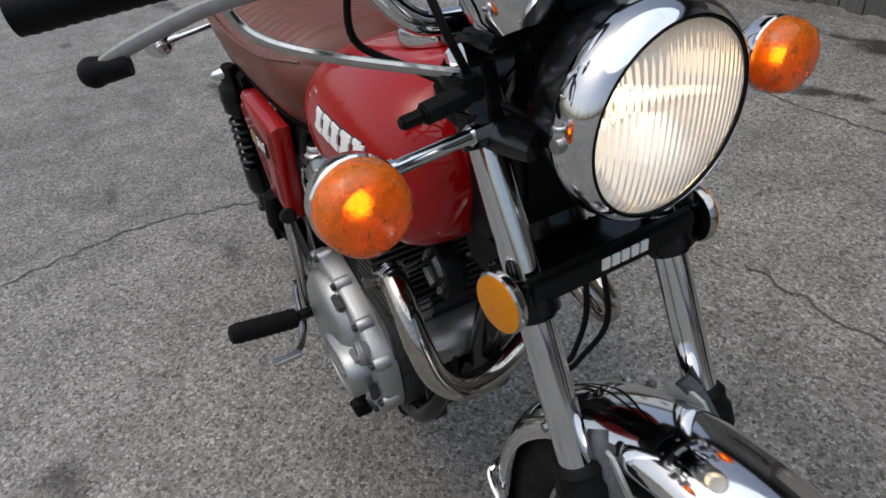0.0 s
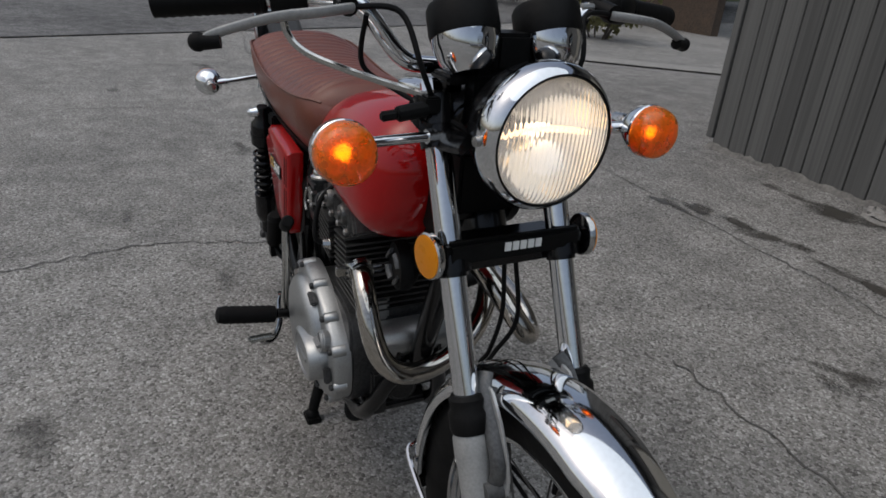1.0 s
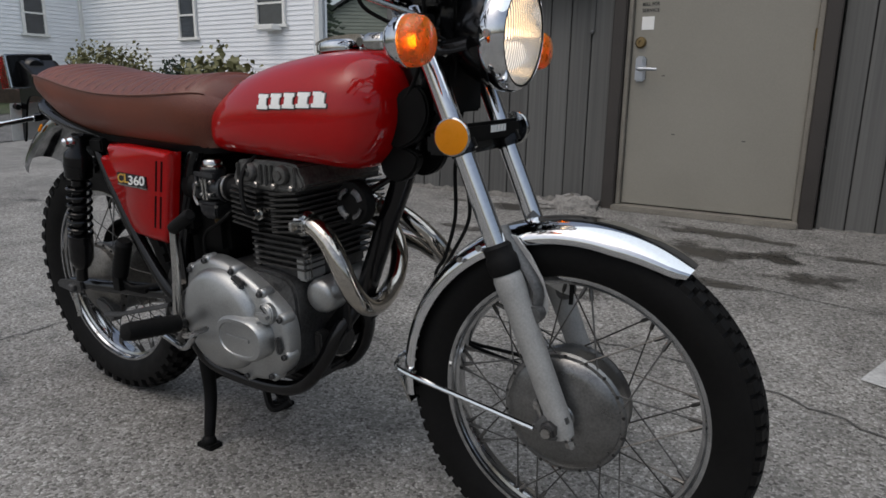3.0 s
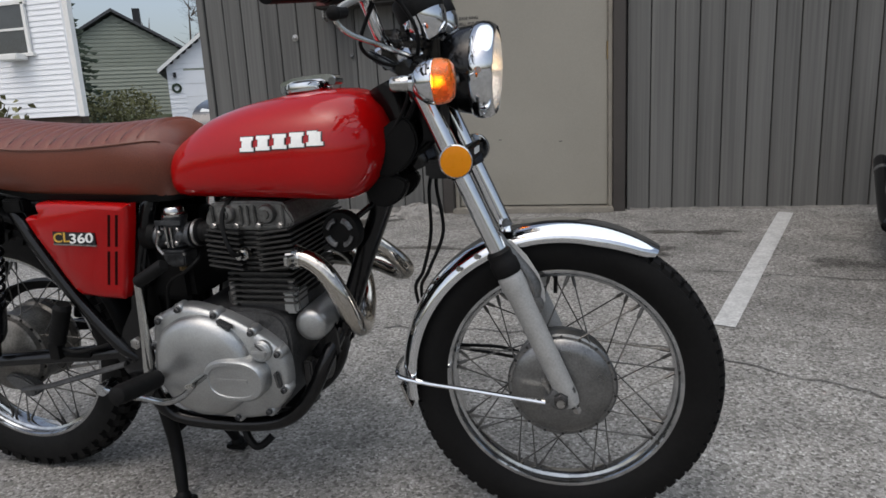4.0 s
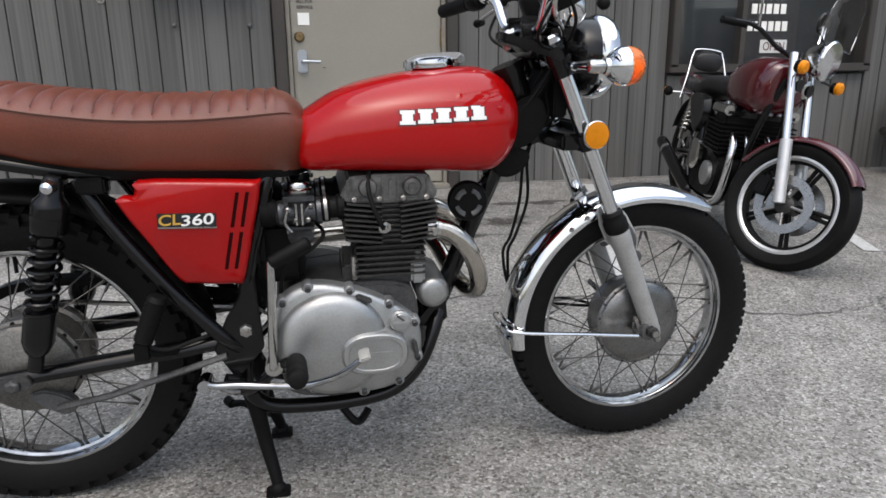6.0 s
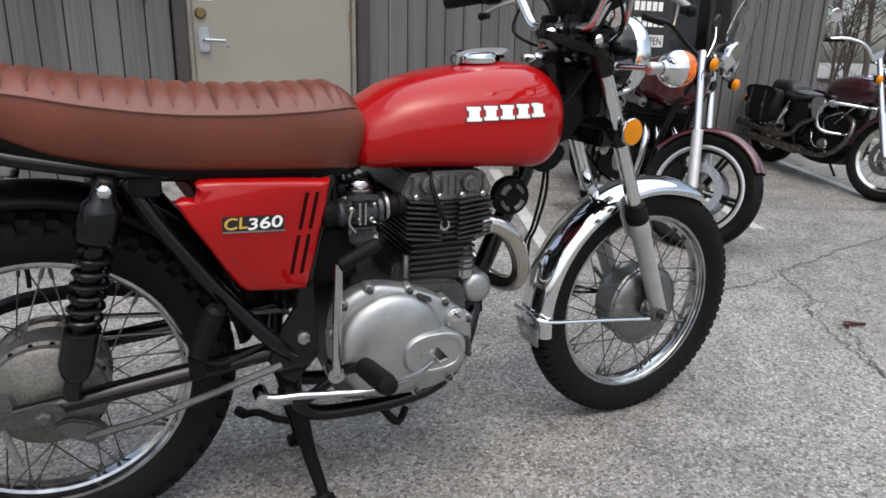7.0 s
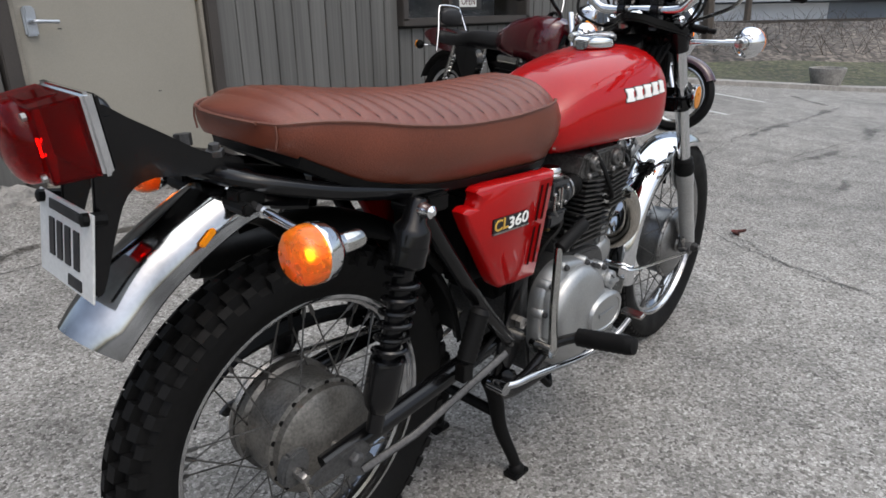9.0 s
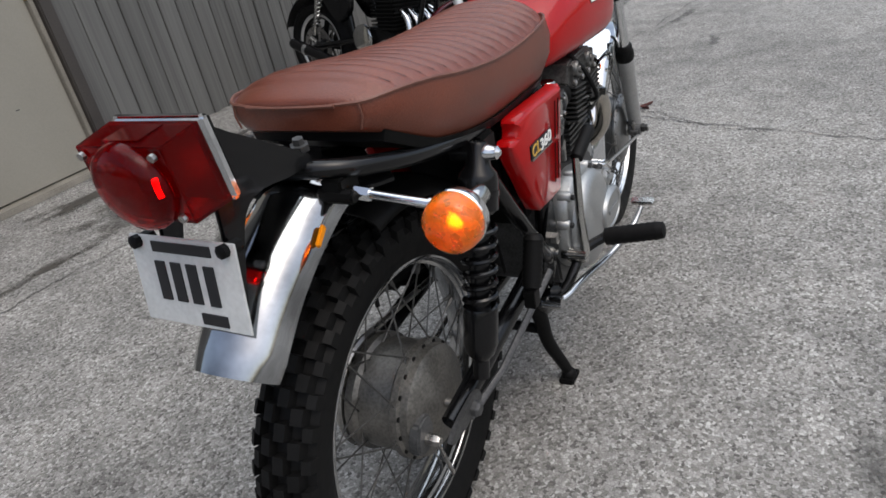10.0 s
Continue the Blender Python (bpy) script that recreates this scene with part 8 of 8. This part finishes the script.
wh = thing("house", "white clapboard house with small dark sash windows", "house", Matrix.Translation((0.45, 0.40, -0.25)))
B = 1.22
part("wall", clapboard(-20.5, 11.2, -10.45, 11.2, B, 6.2), HOUSE_WHITE, wh, sharp=20)
part("wall", clapboard(-10.45, 11.2, -17.0, 18.6, B, 6.2), HOUSE_WHITE, wh, sharp=20)
part("wall", clapboard(-20.5, 6.9, -20.5, 11.2, B, 6.2), HOUSE_WHITE, wh, sharp=20)
part("wall", clapboard(-27.0, 6.9, -20.5, 6.9, B, 6.2), HOUSE_WHITE, wh, sharp=20)
part("rear_wall", merge(box((-22.0, 18.7, 3.7), (10.0, 0.12, 5.0)), box((-27.0, 12.9, 3.7), (0.12, 12.0, 5.0))), HOUSE_WHITE, wh)
part("foundation", merge(prism([(-20.5, 0.15), (-10.6, 0.15), (-10.6, 1.25), (-20.5, 1.25)], 11.28, 11.5), box((-23.7, 12.9, 0.7), (6.3, 11.8, 1.1))), FOUNDATION, wh)
part("roof", merge(loft([[(-27.4, 10.8, 6.15), (-10.2, 10.8, 6.15), (-16.8, 19.0, 6.15), (-27.4, 19.0, 6.15)], [(-22.0, 14.4, 8.8), (-16.5, 14.4, 8.8), (-18.5, 15.4, 8.8), (-22.0, 15.4, 8.8)]]), prism([(-27.4, 6.15), (-23.7, 8.6), (-20.1, 6.15)], 6.4, 12.0)), ROOF, wh)
for x, y, d in ((-10.43, 11.19, 0), (-20.47, 6.88, 0), (-20.47, 11.17, 0)):
    part("corner_board", box((x, y, 3.7), (0.13, 0.13, 5.0)), WHITE, wh)
sash(wh, -20.47, 9.7, 3.15, 0.62, 1.25, (1, 0))
sash(wh, -15.25, 11.17, 3.0, 0.68, 1.25, (0, -1))
sash(wh, -12.0, 11.17, 3.15, 0.95, 1.1, (0, -1))
part("window_cooler", box((-11.9, 11.0, 2.55), (0.55, 0.34, 0.14)), WHITE, wh, "", 0.02)
part("entry_door", box((-22.6, 6.84, 2.25), (0.95, 0.08, 2.05)), WHITE, wh, "", 0.01)
part("door_pane", box((-22.6, 6.79, 2.55), (0.6, 0.02, 1.1)), WINDOW, wh)
part("downspout", merge(tube([(-20.40, 6.80, 6.1), (-20.40, 6.80, 1.35), (-20.2, 6.6, 1.2)], 0.045, 8), tube([(-20.2, 6.6, 1.2), (-18.9, 5.2, 0.72)], 0.05, 8)), WHITE, wh)
part("porch", merge(box((-22.4, 5.9, 1.12), (2.6, 1.9, 0.14)), box((-22.4, 4.98, 0.85), (2.6, 0.06, 0.5))), STEPS, wh, "red-brown wooden porch")
for i in range(4):
    step = part("porch_step", box((-23.87 - 0.30 * i, 5.55, 0.50 - 0.10 * i), (0.30, 1.25, 1.0 - 0.20 * i)), STEPS, wh, "red-brown step with a pale tread")
    part("tread", box((-23.88 - 0.30 * i, 5.55, 1.015 - 0.20 * i), (0.34, 1.32, 0.035)), CONCRETE, step)
part("step_rail", merge(tube([(-25.1, 4.95, 0.2), (-25.1, 4.95, 1.1), (-23.8, 4.95, 1.95)], 0.018, 6), tube([(-24.5, 4.95, 0.5), (-24.5, 4.95, 1.5)], 0.012, 5)), INK, wh)
for x in (-23.6, -21.2):
    part("rail_post", tube([(x, 5.0, 1.15), (x, 5.0, 2.0)], 0.02, 6), INK, wh)
part("hand_rail", merge(tube([(-23.6, 5.0, 1.98), (-21.2, 5.0, 1.98)], 0.018, 6), *[tube([(-23.5 + 0.12 * k, 5.0, 1.2), (-23.5 + 0.12 * k, 5.0, 1.97)], 0.007, 5) for k in range(20)]), INK, wh)

gh = thing("garage", "white clapboard garage with a closed overhead door", "garage", Matrix.Translation((-14.4, 25.25, 0.54)) @ Matrix.Rotation(radians(33), 4, "Z"))
for x0, x1 in ((-2.5, -1.85), (1.85, 2.5)):
    part("clapboard_front", clapboard(x0, 0, x1, 0, 0, 2.25, 0.2), HOUSE_WHITE, gh)
part("gable", loft([[(x, 0, z) for x, z in ((-2.5, 2.2), (2.5, 2.2), (0, 4.15))], [(x, 0.15, z) for x, z in ((-2.5, 2.2), (2.5, 2.2), (0, 4.15))]]), HOUSE_WHITE, gh)
for c, size in (((-2.45, 3.0, 1.1), (0.1, 6.0, 2.3)), ((2.45, 3.0, 1.1), (0.1, 6.0, 2.3)), ((0, 6.0, 1.1), (4.8, 0.1, 2.3))):
    part("wall", box(c, size), HOUSE_WHITE, gh)
for i in range(9):
    w = 2.45 - i * 0.27
    part("gable_board", box((0, -0.012, 2.3 + 0.2 * i), (2 * w, 0.03, 0.185)), HOUSE_WHITE, gh)
gd = part("garage_door", box((0, 0.03, 1.06), (3.7, 0.06, 2.12)), HOUSE_WHITE, gh, "white overhead door")
for i in range(1, 4):
    part("door_panel_line", box((0, -0.004, 0.53 * i), (3.7, 0.012, 0.012)), PLATE, gd)
for s in (-1, 1):
    part("roof", loft([[(s * 2.8, y, 2.05), (0, y, 4.25), (0, y, 4.37), (s * 2.8, y, 2.17)] for y in (-0.3, 6.3)]), ROOF, gh)
    part("fascia", loft([[(s * 2.82, y, 2.03), (0, y, 4.23), (0, y, 4.40), (s * 2.82, y, 2.19)] for y in (-0.36, -0.31)]), WHITE, gh)
part("wreath", ring_of((-2.18, 1.42), [(0.10, -0.05), (0.20, -0.05), (0.20, -0.01), (0.10, -0.01)], 24), LEAF_DARK, gh)
part("wall_lamp", box((-2.2, -0.08, 1.95), (0.12, 0.14, 0.2)), INK, gh)

sg = thing("house", "sage green clapboard house with a grey shingle roof", "house", Matrix.Translation((-24.0, 30.5, 0.55)) @ Matrix.Rotation(radians(33), 4, "Z"))
part("clapboard_front", clapboard(-4.5, 0, 4.5, 0, 0, 3.0, 0.2, 0.04), HOUSE_GREEN, sg)
part("gable", loft([[(x, 0.02, z) for x, z in ((-4.5, 3.0), (4.5, 3.0), (0, 5.6))], [(x, 0.15, z) for x, z in ((-4.5, 3.0), (4.5, 3.0), (0, 5.6))]]), HOUSE_GREEN, sg)
part("wall", box((0, 5, 1.5), (8.8, 9.6, 3.0)), HOUSE_GREEN, sg)
for i in range(12):
    w = 4.4 - i * 0.36
    part("gable_board", box((0, 0.0, 3.1 + 0.2 * i), (2 * w, 0.05, 0.17)), HOUSE_GREEN, sg)
for s in (-1, 1):
    part("roof", loft([[(s * 4.9, y, 2.8), (0, y, 5.75), (0, y, 5.9), (s * 4.9, y, 2.95)] for y in (-0.35, 10.0)]), ROOF, sg)
part("chimney", box((0.9, 4, 6.0), (0.4, 0.4, 0.9)), INK, sg)

bh = thing("house", "slate blue house with white-framed windows across the lawn", "house", Matrix.Translation((-38.0, 4.2, 1.0)) @ Matrix.Rotation(radians(80), 4, "Z"))
part("wall", box((3.5, 4, 2.6), (16.8, 7.8, 4.6)), HOUSE_BLUE, bh)
part("clapboard_front", clapboard(-5.0, 0, 12.0, 0, 0.5, 5.0, 0.2, 0.03), HOUSE_BLUE, bh)
part("foundation", box((3.5, 4, 0.2), (17.0, 8.1, 0.7)), FOUNDATION, bh)
for x, w in ((2.8, 0.75), (4.1, 1.15), (5.0, 0.6), (8.0, 1.3)):
    sash(bh, x, 0.0, 2.15, w, 1.45, (0, -1))
part("entry_door", box((0.4, -0.03, 1.6), (0.95, 0.08, 2.1)), TRIM_DARK, bh, "dark entry door", 0.01)
part("roof", prism([(-5.5, 4.9), (3.5, 8.6), (12.5, 4.9)], -0.4, 8.5), ROOF, bh)

lw = thing("house", "low grey-blue building with a shallow shingle roof behind the bank", "house")
part("wall", box((26.6, 4.5, 0.55), (6.0, 18.8, 1.1)), HOUSE_PALE, lw)
for y0, y1 in ((14.0, 9.2), (5.2, -5.0)):
    part("clapboard_front", clapboard(23.5, y0, 23.5, y1, 0.25, 1.12, 0.15), HOUSE_PALE, lw)
part("lap_wall", clapboard(23.5, 9.2, 23.5, 5.2, 0.25, 1.12, 0.15), HOUSE_WHITE, lw, "pale blue-white wall")
part("roof", loft([[(22.9, y, 1.06), (26.5, y, 2.25), (30.2, y, 1.06)] for y in (-5.6, 14.6)]), ROOF_PALE, lw)
fn = thing("fence_rail", "dark timber rail along the top of the bank", "fence", Matrix.Translation((14.2, 6.8, height(14.2, 6.8))) @ Matrix.Rotation(radians(-37), 4, "Z"))
part("rail", box((0, 0, 0.17), (16.0, 0.10, 0.16)), TRIM_DARK, fn, "", 0.01)
for k in range(9):
    part("post", box((-7.6 + 1.9 * k, 0.07, 0.02), (0.12, 0.12, 0.42)), TRIM_DARK, fn, "", 0.01)


# ---- car beside the shed ----
car = thing("car", "dark grey car parked nose out beside the shed", "car", Matrix.Translation((-4.80, 11.30, height(-4.80, 11.30))) @ Matrix.Rotation(radians(-80), 4, "Z") @ Matrix.Scale(1.15, 4))
prof = [(-2.1, 0.30), (-2.15, 0.70), (-1.9, 0.90), (-1.4, 0.95), (-0.8, 1.28), (0.2, 1.32), (1.0, 0.97), (1.6, 0.86), (2.0, 0.74), (2.15, 0.55), (2.1, 0.28)]
part("body", loft([[(x, y, z if z < 0.97 else 0.97 + (z - 0.97) * k) for x, z in rounded(prof, 3)] for y, k in ((-0.86, 0.0), (-0.84, 0.3), (-0.62, 1.0), (0.62, 1.0), (0.84, 0.3), (0.86, 0.0))]), CARPAINT, car, "", 0.0, 50)
part("windscreen", loft([[(0.30, y * 0.9, 1.29), (0.98, y, 0.99), (0.99, y, 1.0), (0.31, y * 0.9, 1.30)] for y in (-0.60, 0.60)]), WINDOW, car)
for s in (-1, 1):
    part("headlight", tube([(2.03, s * 0.42, 0.62), (1.98, s * 0.75, 0.66)], [0.07, 0.09], 12), PLATE, car, "clear headlight")
    part("door_mirror", ball((0.75, s * 0.95, 1.02), 0.09, 10, 8), BLACK, car)
    for x in (-1.35, 1.35):
        part("wheel", lathe([(0.0, -0.1), (0.2, -0.1), (0.31, -0.09), (0.32, 0), (0.31, 0.09), (0, 0.1)], (x, s * 0.78, 0.32), (0, 1, 0), 24), RUBBER, car)
part("grille", box((2.12, 0, 0.52), (0.05, 1.0, 0.20)), INK, car, "", 0.01)
part("bumper", box((2.12, 0, 0.40), (0.10, 1.5, 0.12)), BLACK, car, "", 0.03)


# ---- trees and shrubs ----
def bare_tree(x, y, h, seed, spread=1.0, label="leafless grey tree with fine branches", thick=0.09):
    rnd = random.Random(seed)
    t = thing("tree", label, "tree", Matrix.Translation((x, y, height(x, y))), "bare trees")
    limbs, twigs = [], []

    def grow(p, d, length, r, level):
        pts = [p]
        for _ in range(4):
            d = (d + Vector((rnd.uniform(-1, 1), rnd.uniform(-1, 1), rnd.uniform(-0.3, 0.6))) * 0.13).normalized()
            pts.append(pts[-1] + d * length / 4)
        (limbs if level < 2 else twigs).append(tube(pts, [r, r * 0.55], 7 if level < 2 else 4))
        if level < 4:
            for k in range((3, 4, 4, 3)[level] + (1 if level else 2)):
                q = rnd.uniform(0.35, 1.0)
                i = min(int(q * 4), 3)
                a = pts[i].lerp(pts[i + 1], q * 4 - i)
                v = Vector((rnd.gauss(0, 1), rnd.gauss(0, 1), rnd.gauss(0, 0.5) + 0.2)).normalized()
                grow(a, (d * 0.75 + v * 0.8 * spread).normalized(), length * rnd.uniform(0.5, 0.72), r * rnd.uniform(0.35, 0.5), level + 1)

    grow(Vector((0, 0, -0.1)), Vector((0, 0, 1)), h * 0.5, thick, 0)
    part("trunk", merge(*limbs), BARK, t)
    tagged(part("crown", merge(*twigs), BARK, t), kind="stuff")
    return t


for x, y, h, sd, th in ((11.6, 4.03, 5.5, 3, 0.11), (16.5, 9.5, 7.5, 7, 0.12), (19.0, 6.0, 7.0, 11, 0.10), (17.5, 13.0, 8.0, 13, 0.13), (15.0, 11.5, 6.5, 17, 0.10), (20.5, 10.5, 7.0, 19, 0.1), (14.0, 8.2, 5.0, 23, 0.07), (-19.5, 35.0, 11.0, 29, 0.18)):
    bare_tree(x, y, h, sd, 1.0, thick=th)


def leafy(name, label, category, x, y, rx, rz, n, size, material, seed, stems=9, base=0.0):
    """A shrub: thin stems and a scatter of small folded leaves with gaps."""
    rnd = random.Random(seed)
    t = thing(name, label, category, Matrix.Translation((x, y, height(x, y) + base)))
    st = []
    for k in range(stems):
        a = rnd.uniform(0, 6.28)
        st.append(tube(smooth([(0.1 * math.cos(a), 0.1 * math.sin(a), -0.1), (rx * 0.4 * math.cos(a), rx * 0.4 * math.sin(a), rz * 0.6), (rx * 0.75 * math.cos(a), rx * 0.75 * math.sin(a), rz * rnd.uniform(1.1, 1.7))], 4), [0.02, 0.006], 5))
    part("stems", merge(*st), BARK, t)
    lv = []
    for k in range(n):
        u = Vector((rnd.gauss(0, 1), rnd.gauss(0, 1), rnd.gauss(0, 1))).normalized() * rnd.uniform(0.45, 1.0)
        lump = 1 + 0.25 * math.sin(4 * u.x + seed) * math.cos(5 * u.y)
        c = Vector((u.x * rx * lump, u.y * rx * lump, rz + u.z * rz * lump))
        a = Vector((rnd.gauss(0, 1), rnd.gauss(0, 1), rnd.gauss(0, 1))).normalized() * size * rnd.uniform(0.6, 1.3)
        b2 = a.orthogonal() * 0.5
        lv.append(([c - a, c + b2 + Vector((0, 0, size * 0.2)), c + a, c - b2 + Vector((0, 0, size * 0.2))], [[0, 1, 2], [0, 2, 3]]))
    tagged(part("crown", merge(*lv), material, t), kind="stuff")
    return t


leafy("shrub", "straggly yellow-green shrub before the white house", "shrub", -15.6, 9.6, 1.15, 0.85, 1900, 0.055, LEAF_OLIVE, 4, base=0.2)
leafy("shrub", "low dark green shrub before the white house", "shrub", -12.6, 9.9, 0.85, 0.58, 1500, 0.05, LEAF_DARK, 5, base=0.4)
leafy("shrub", "yellow-green shrub beside the garage drive", "shrub", -15.2, 19.5, 1.3, 0.75, 2000, 0.055, LEAF_OLIVE, 6)
leafy("shrub", "leafy shrub at the corner of the shed", "shrub", -8.6, 7.4, 0.9, 0.75, 700, 0.08, LEAF_OLIVE, 8)

spruce = thing("tree", "dark green spruce beside the white house", "tree", Matrix.Translation((-20.5, 22.5, height(-20.5, 22.5))))
part("trunk", tube([(0, 0, -0.1), (0, 0, 7.5)], [0.16, 0.02], 8), BARK, spruce)
rnd = random.Random(21)
boughs = []
for lvl in range(26):
    z = 0.6 + lvl * 0.26
    R = 2.0 * (1 - lvl / 28)
    for k in range(13):
        a = rnd.uniform(0, 6.283)
        L = R * rnd.uniform(0.7, 1.1)
        tip = Vector((L * math.cos(a), L * math.sin(a), z - 0.25 * L + rnd.uniform(-0.08, 0.08)))
        side = Vector((-math.sin(a), math.cos(a), 0))
        for j in range(5):
            f = (j + 1) / 5
            p = Vector((0, 0, z)).lerp(tip, f)
            w = 0.22 * (1.15 - f)
            boughs.append(([p - side * w + Vector((0, 0, -0.10)), p + Vector((0.16 * math.cos(a), 0.16 * math.sin(a), 0.02)), p + side * w + Vector((0, 0, -0.10)), p - Vector((0.2 * math.cos(a), 0.2 * math.sin(a), -0.04))], [[0, 1, 3], [1, 2, 3]]))
tagged(part("crown", merge(*boughs), LEAF_DARK, spruce), kind="stuff")

# a thicket of bare saplings behind the shed corner
for k, (x, y) in enumerate(((10.2, 5.9), (9.9, 6.6), (10.8, 6.4), (10.6, 5.2), (11.3, 6.9), (11.2, 5.7), (9.4, 5.5), (10.4, 7.3))):
    bare_tree(x, y, 2.6 + 0.5 * (k % 4), 60 + k, 0.8, "thin leafless sapling in the thicket", 0.03)

# dead stems and twigs over the bank
rnd = random.Random(31)
tw = []
for k in range(1100):
    s_, d_ = rnd.uniform(-2.4, 13), rnd.uniform(2.3, 6.6)
    x, y = 8.4 + 0.8 * s_ + 0.6 * d_, 2.4 - 0.6 * s_ + 0.8 * d_
    a, L = rnd.uniform(0, 6.28), rnd.uniform(0.12, 0.5)
    p = Vector((x, y, height(x, y) + 0.1))
    q = p + Vector((L * math.cos(a), L * math.sin(a), rnd.uniform(0.08, 0.5)))
    tw.append(tube([p, (p + q) / 2 + Vector((0, 0, 0.08)), q], [0.006, 0.002], 4))
tagged(part("dead_brush", merge(*tw), BARK), "tangle of dead stems on the bank", "brush", kind="stuff")

# a far belt of bare woods all round closes the view
rnd = random.Random(41)
trunks = []
for k in range(260):
    a, D = rnd.uniform(-0.5, 6.0), rnd.uniform(55, 80)
    x, y = D * math.cos(a), D * math.sin(a)
    h = rnd.uniform(5, 10)
    trunks.append(tube([(x, y, 0), (x + rnd.uniform(-0.5, 0.5), y, h * 0.5), (x + rnd.uniform(-1, 1), y, h)], [0.2, 0.03], 5))
    for j in range(9):
        z = h * rnd.uniform(0.3, 0.95)
        a2, L = rnd.uniform(0, 6.28), rnd.uniform(0.8, 2.6)
        trunks.append(tube([(x, y, z), (x + L * math.cos(a2), y + L * math.sin(a2), z + L * 0.7)], [0.07, 0.015], 4))
tagged(part("far_woods", merge(*trunks), BARK), "far belt of bare grey trees", "woods", kind="stuff")
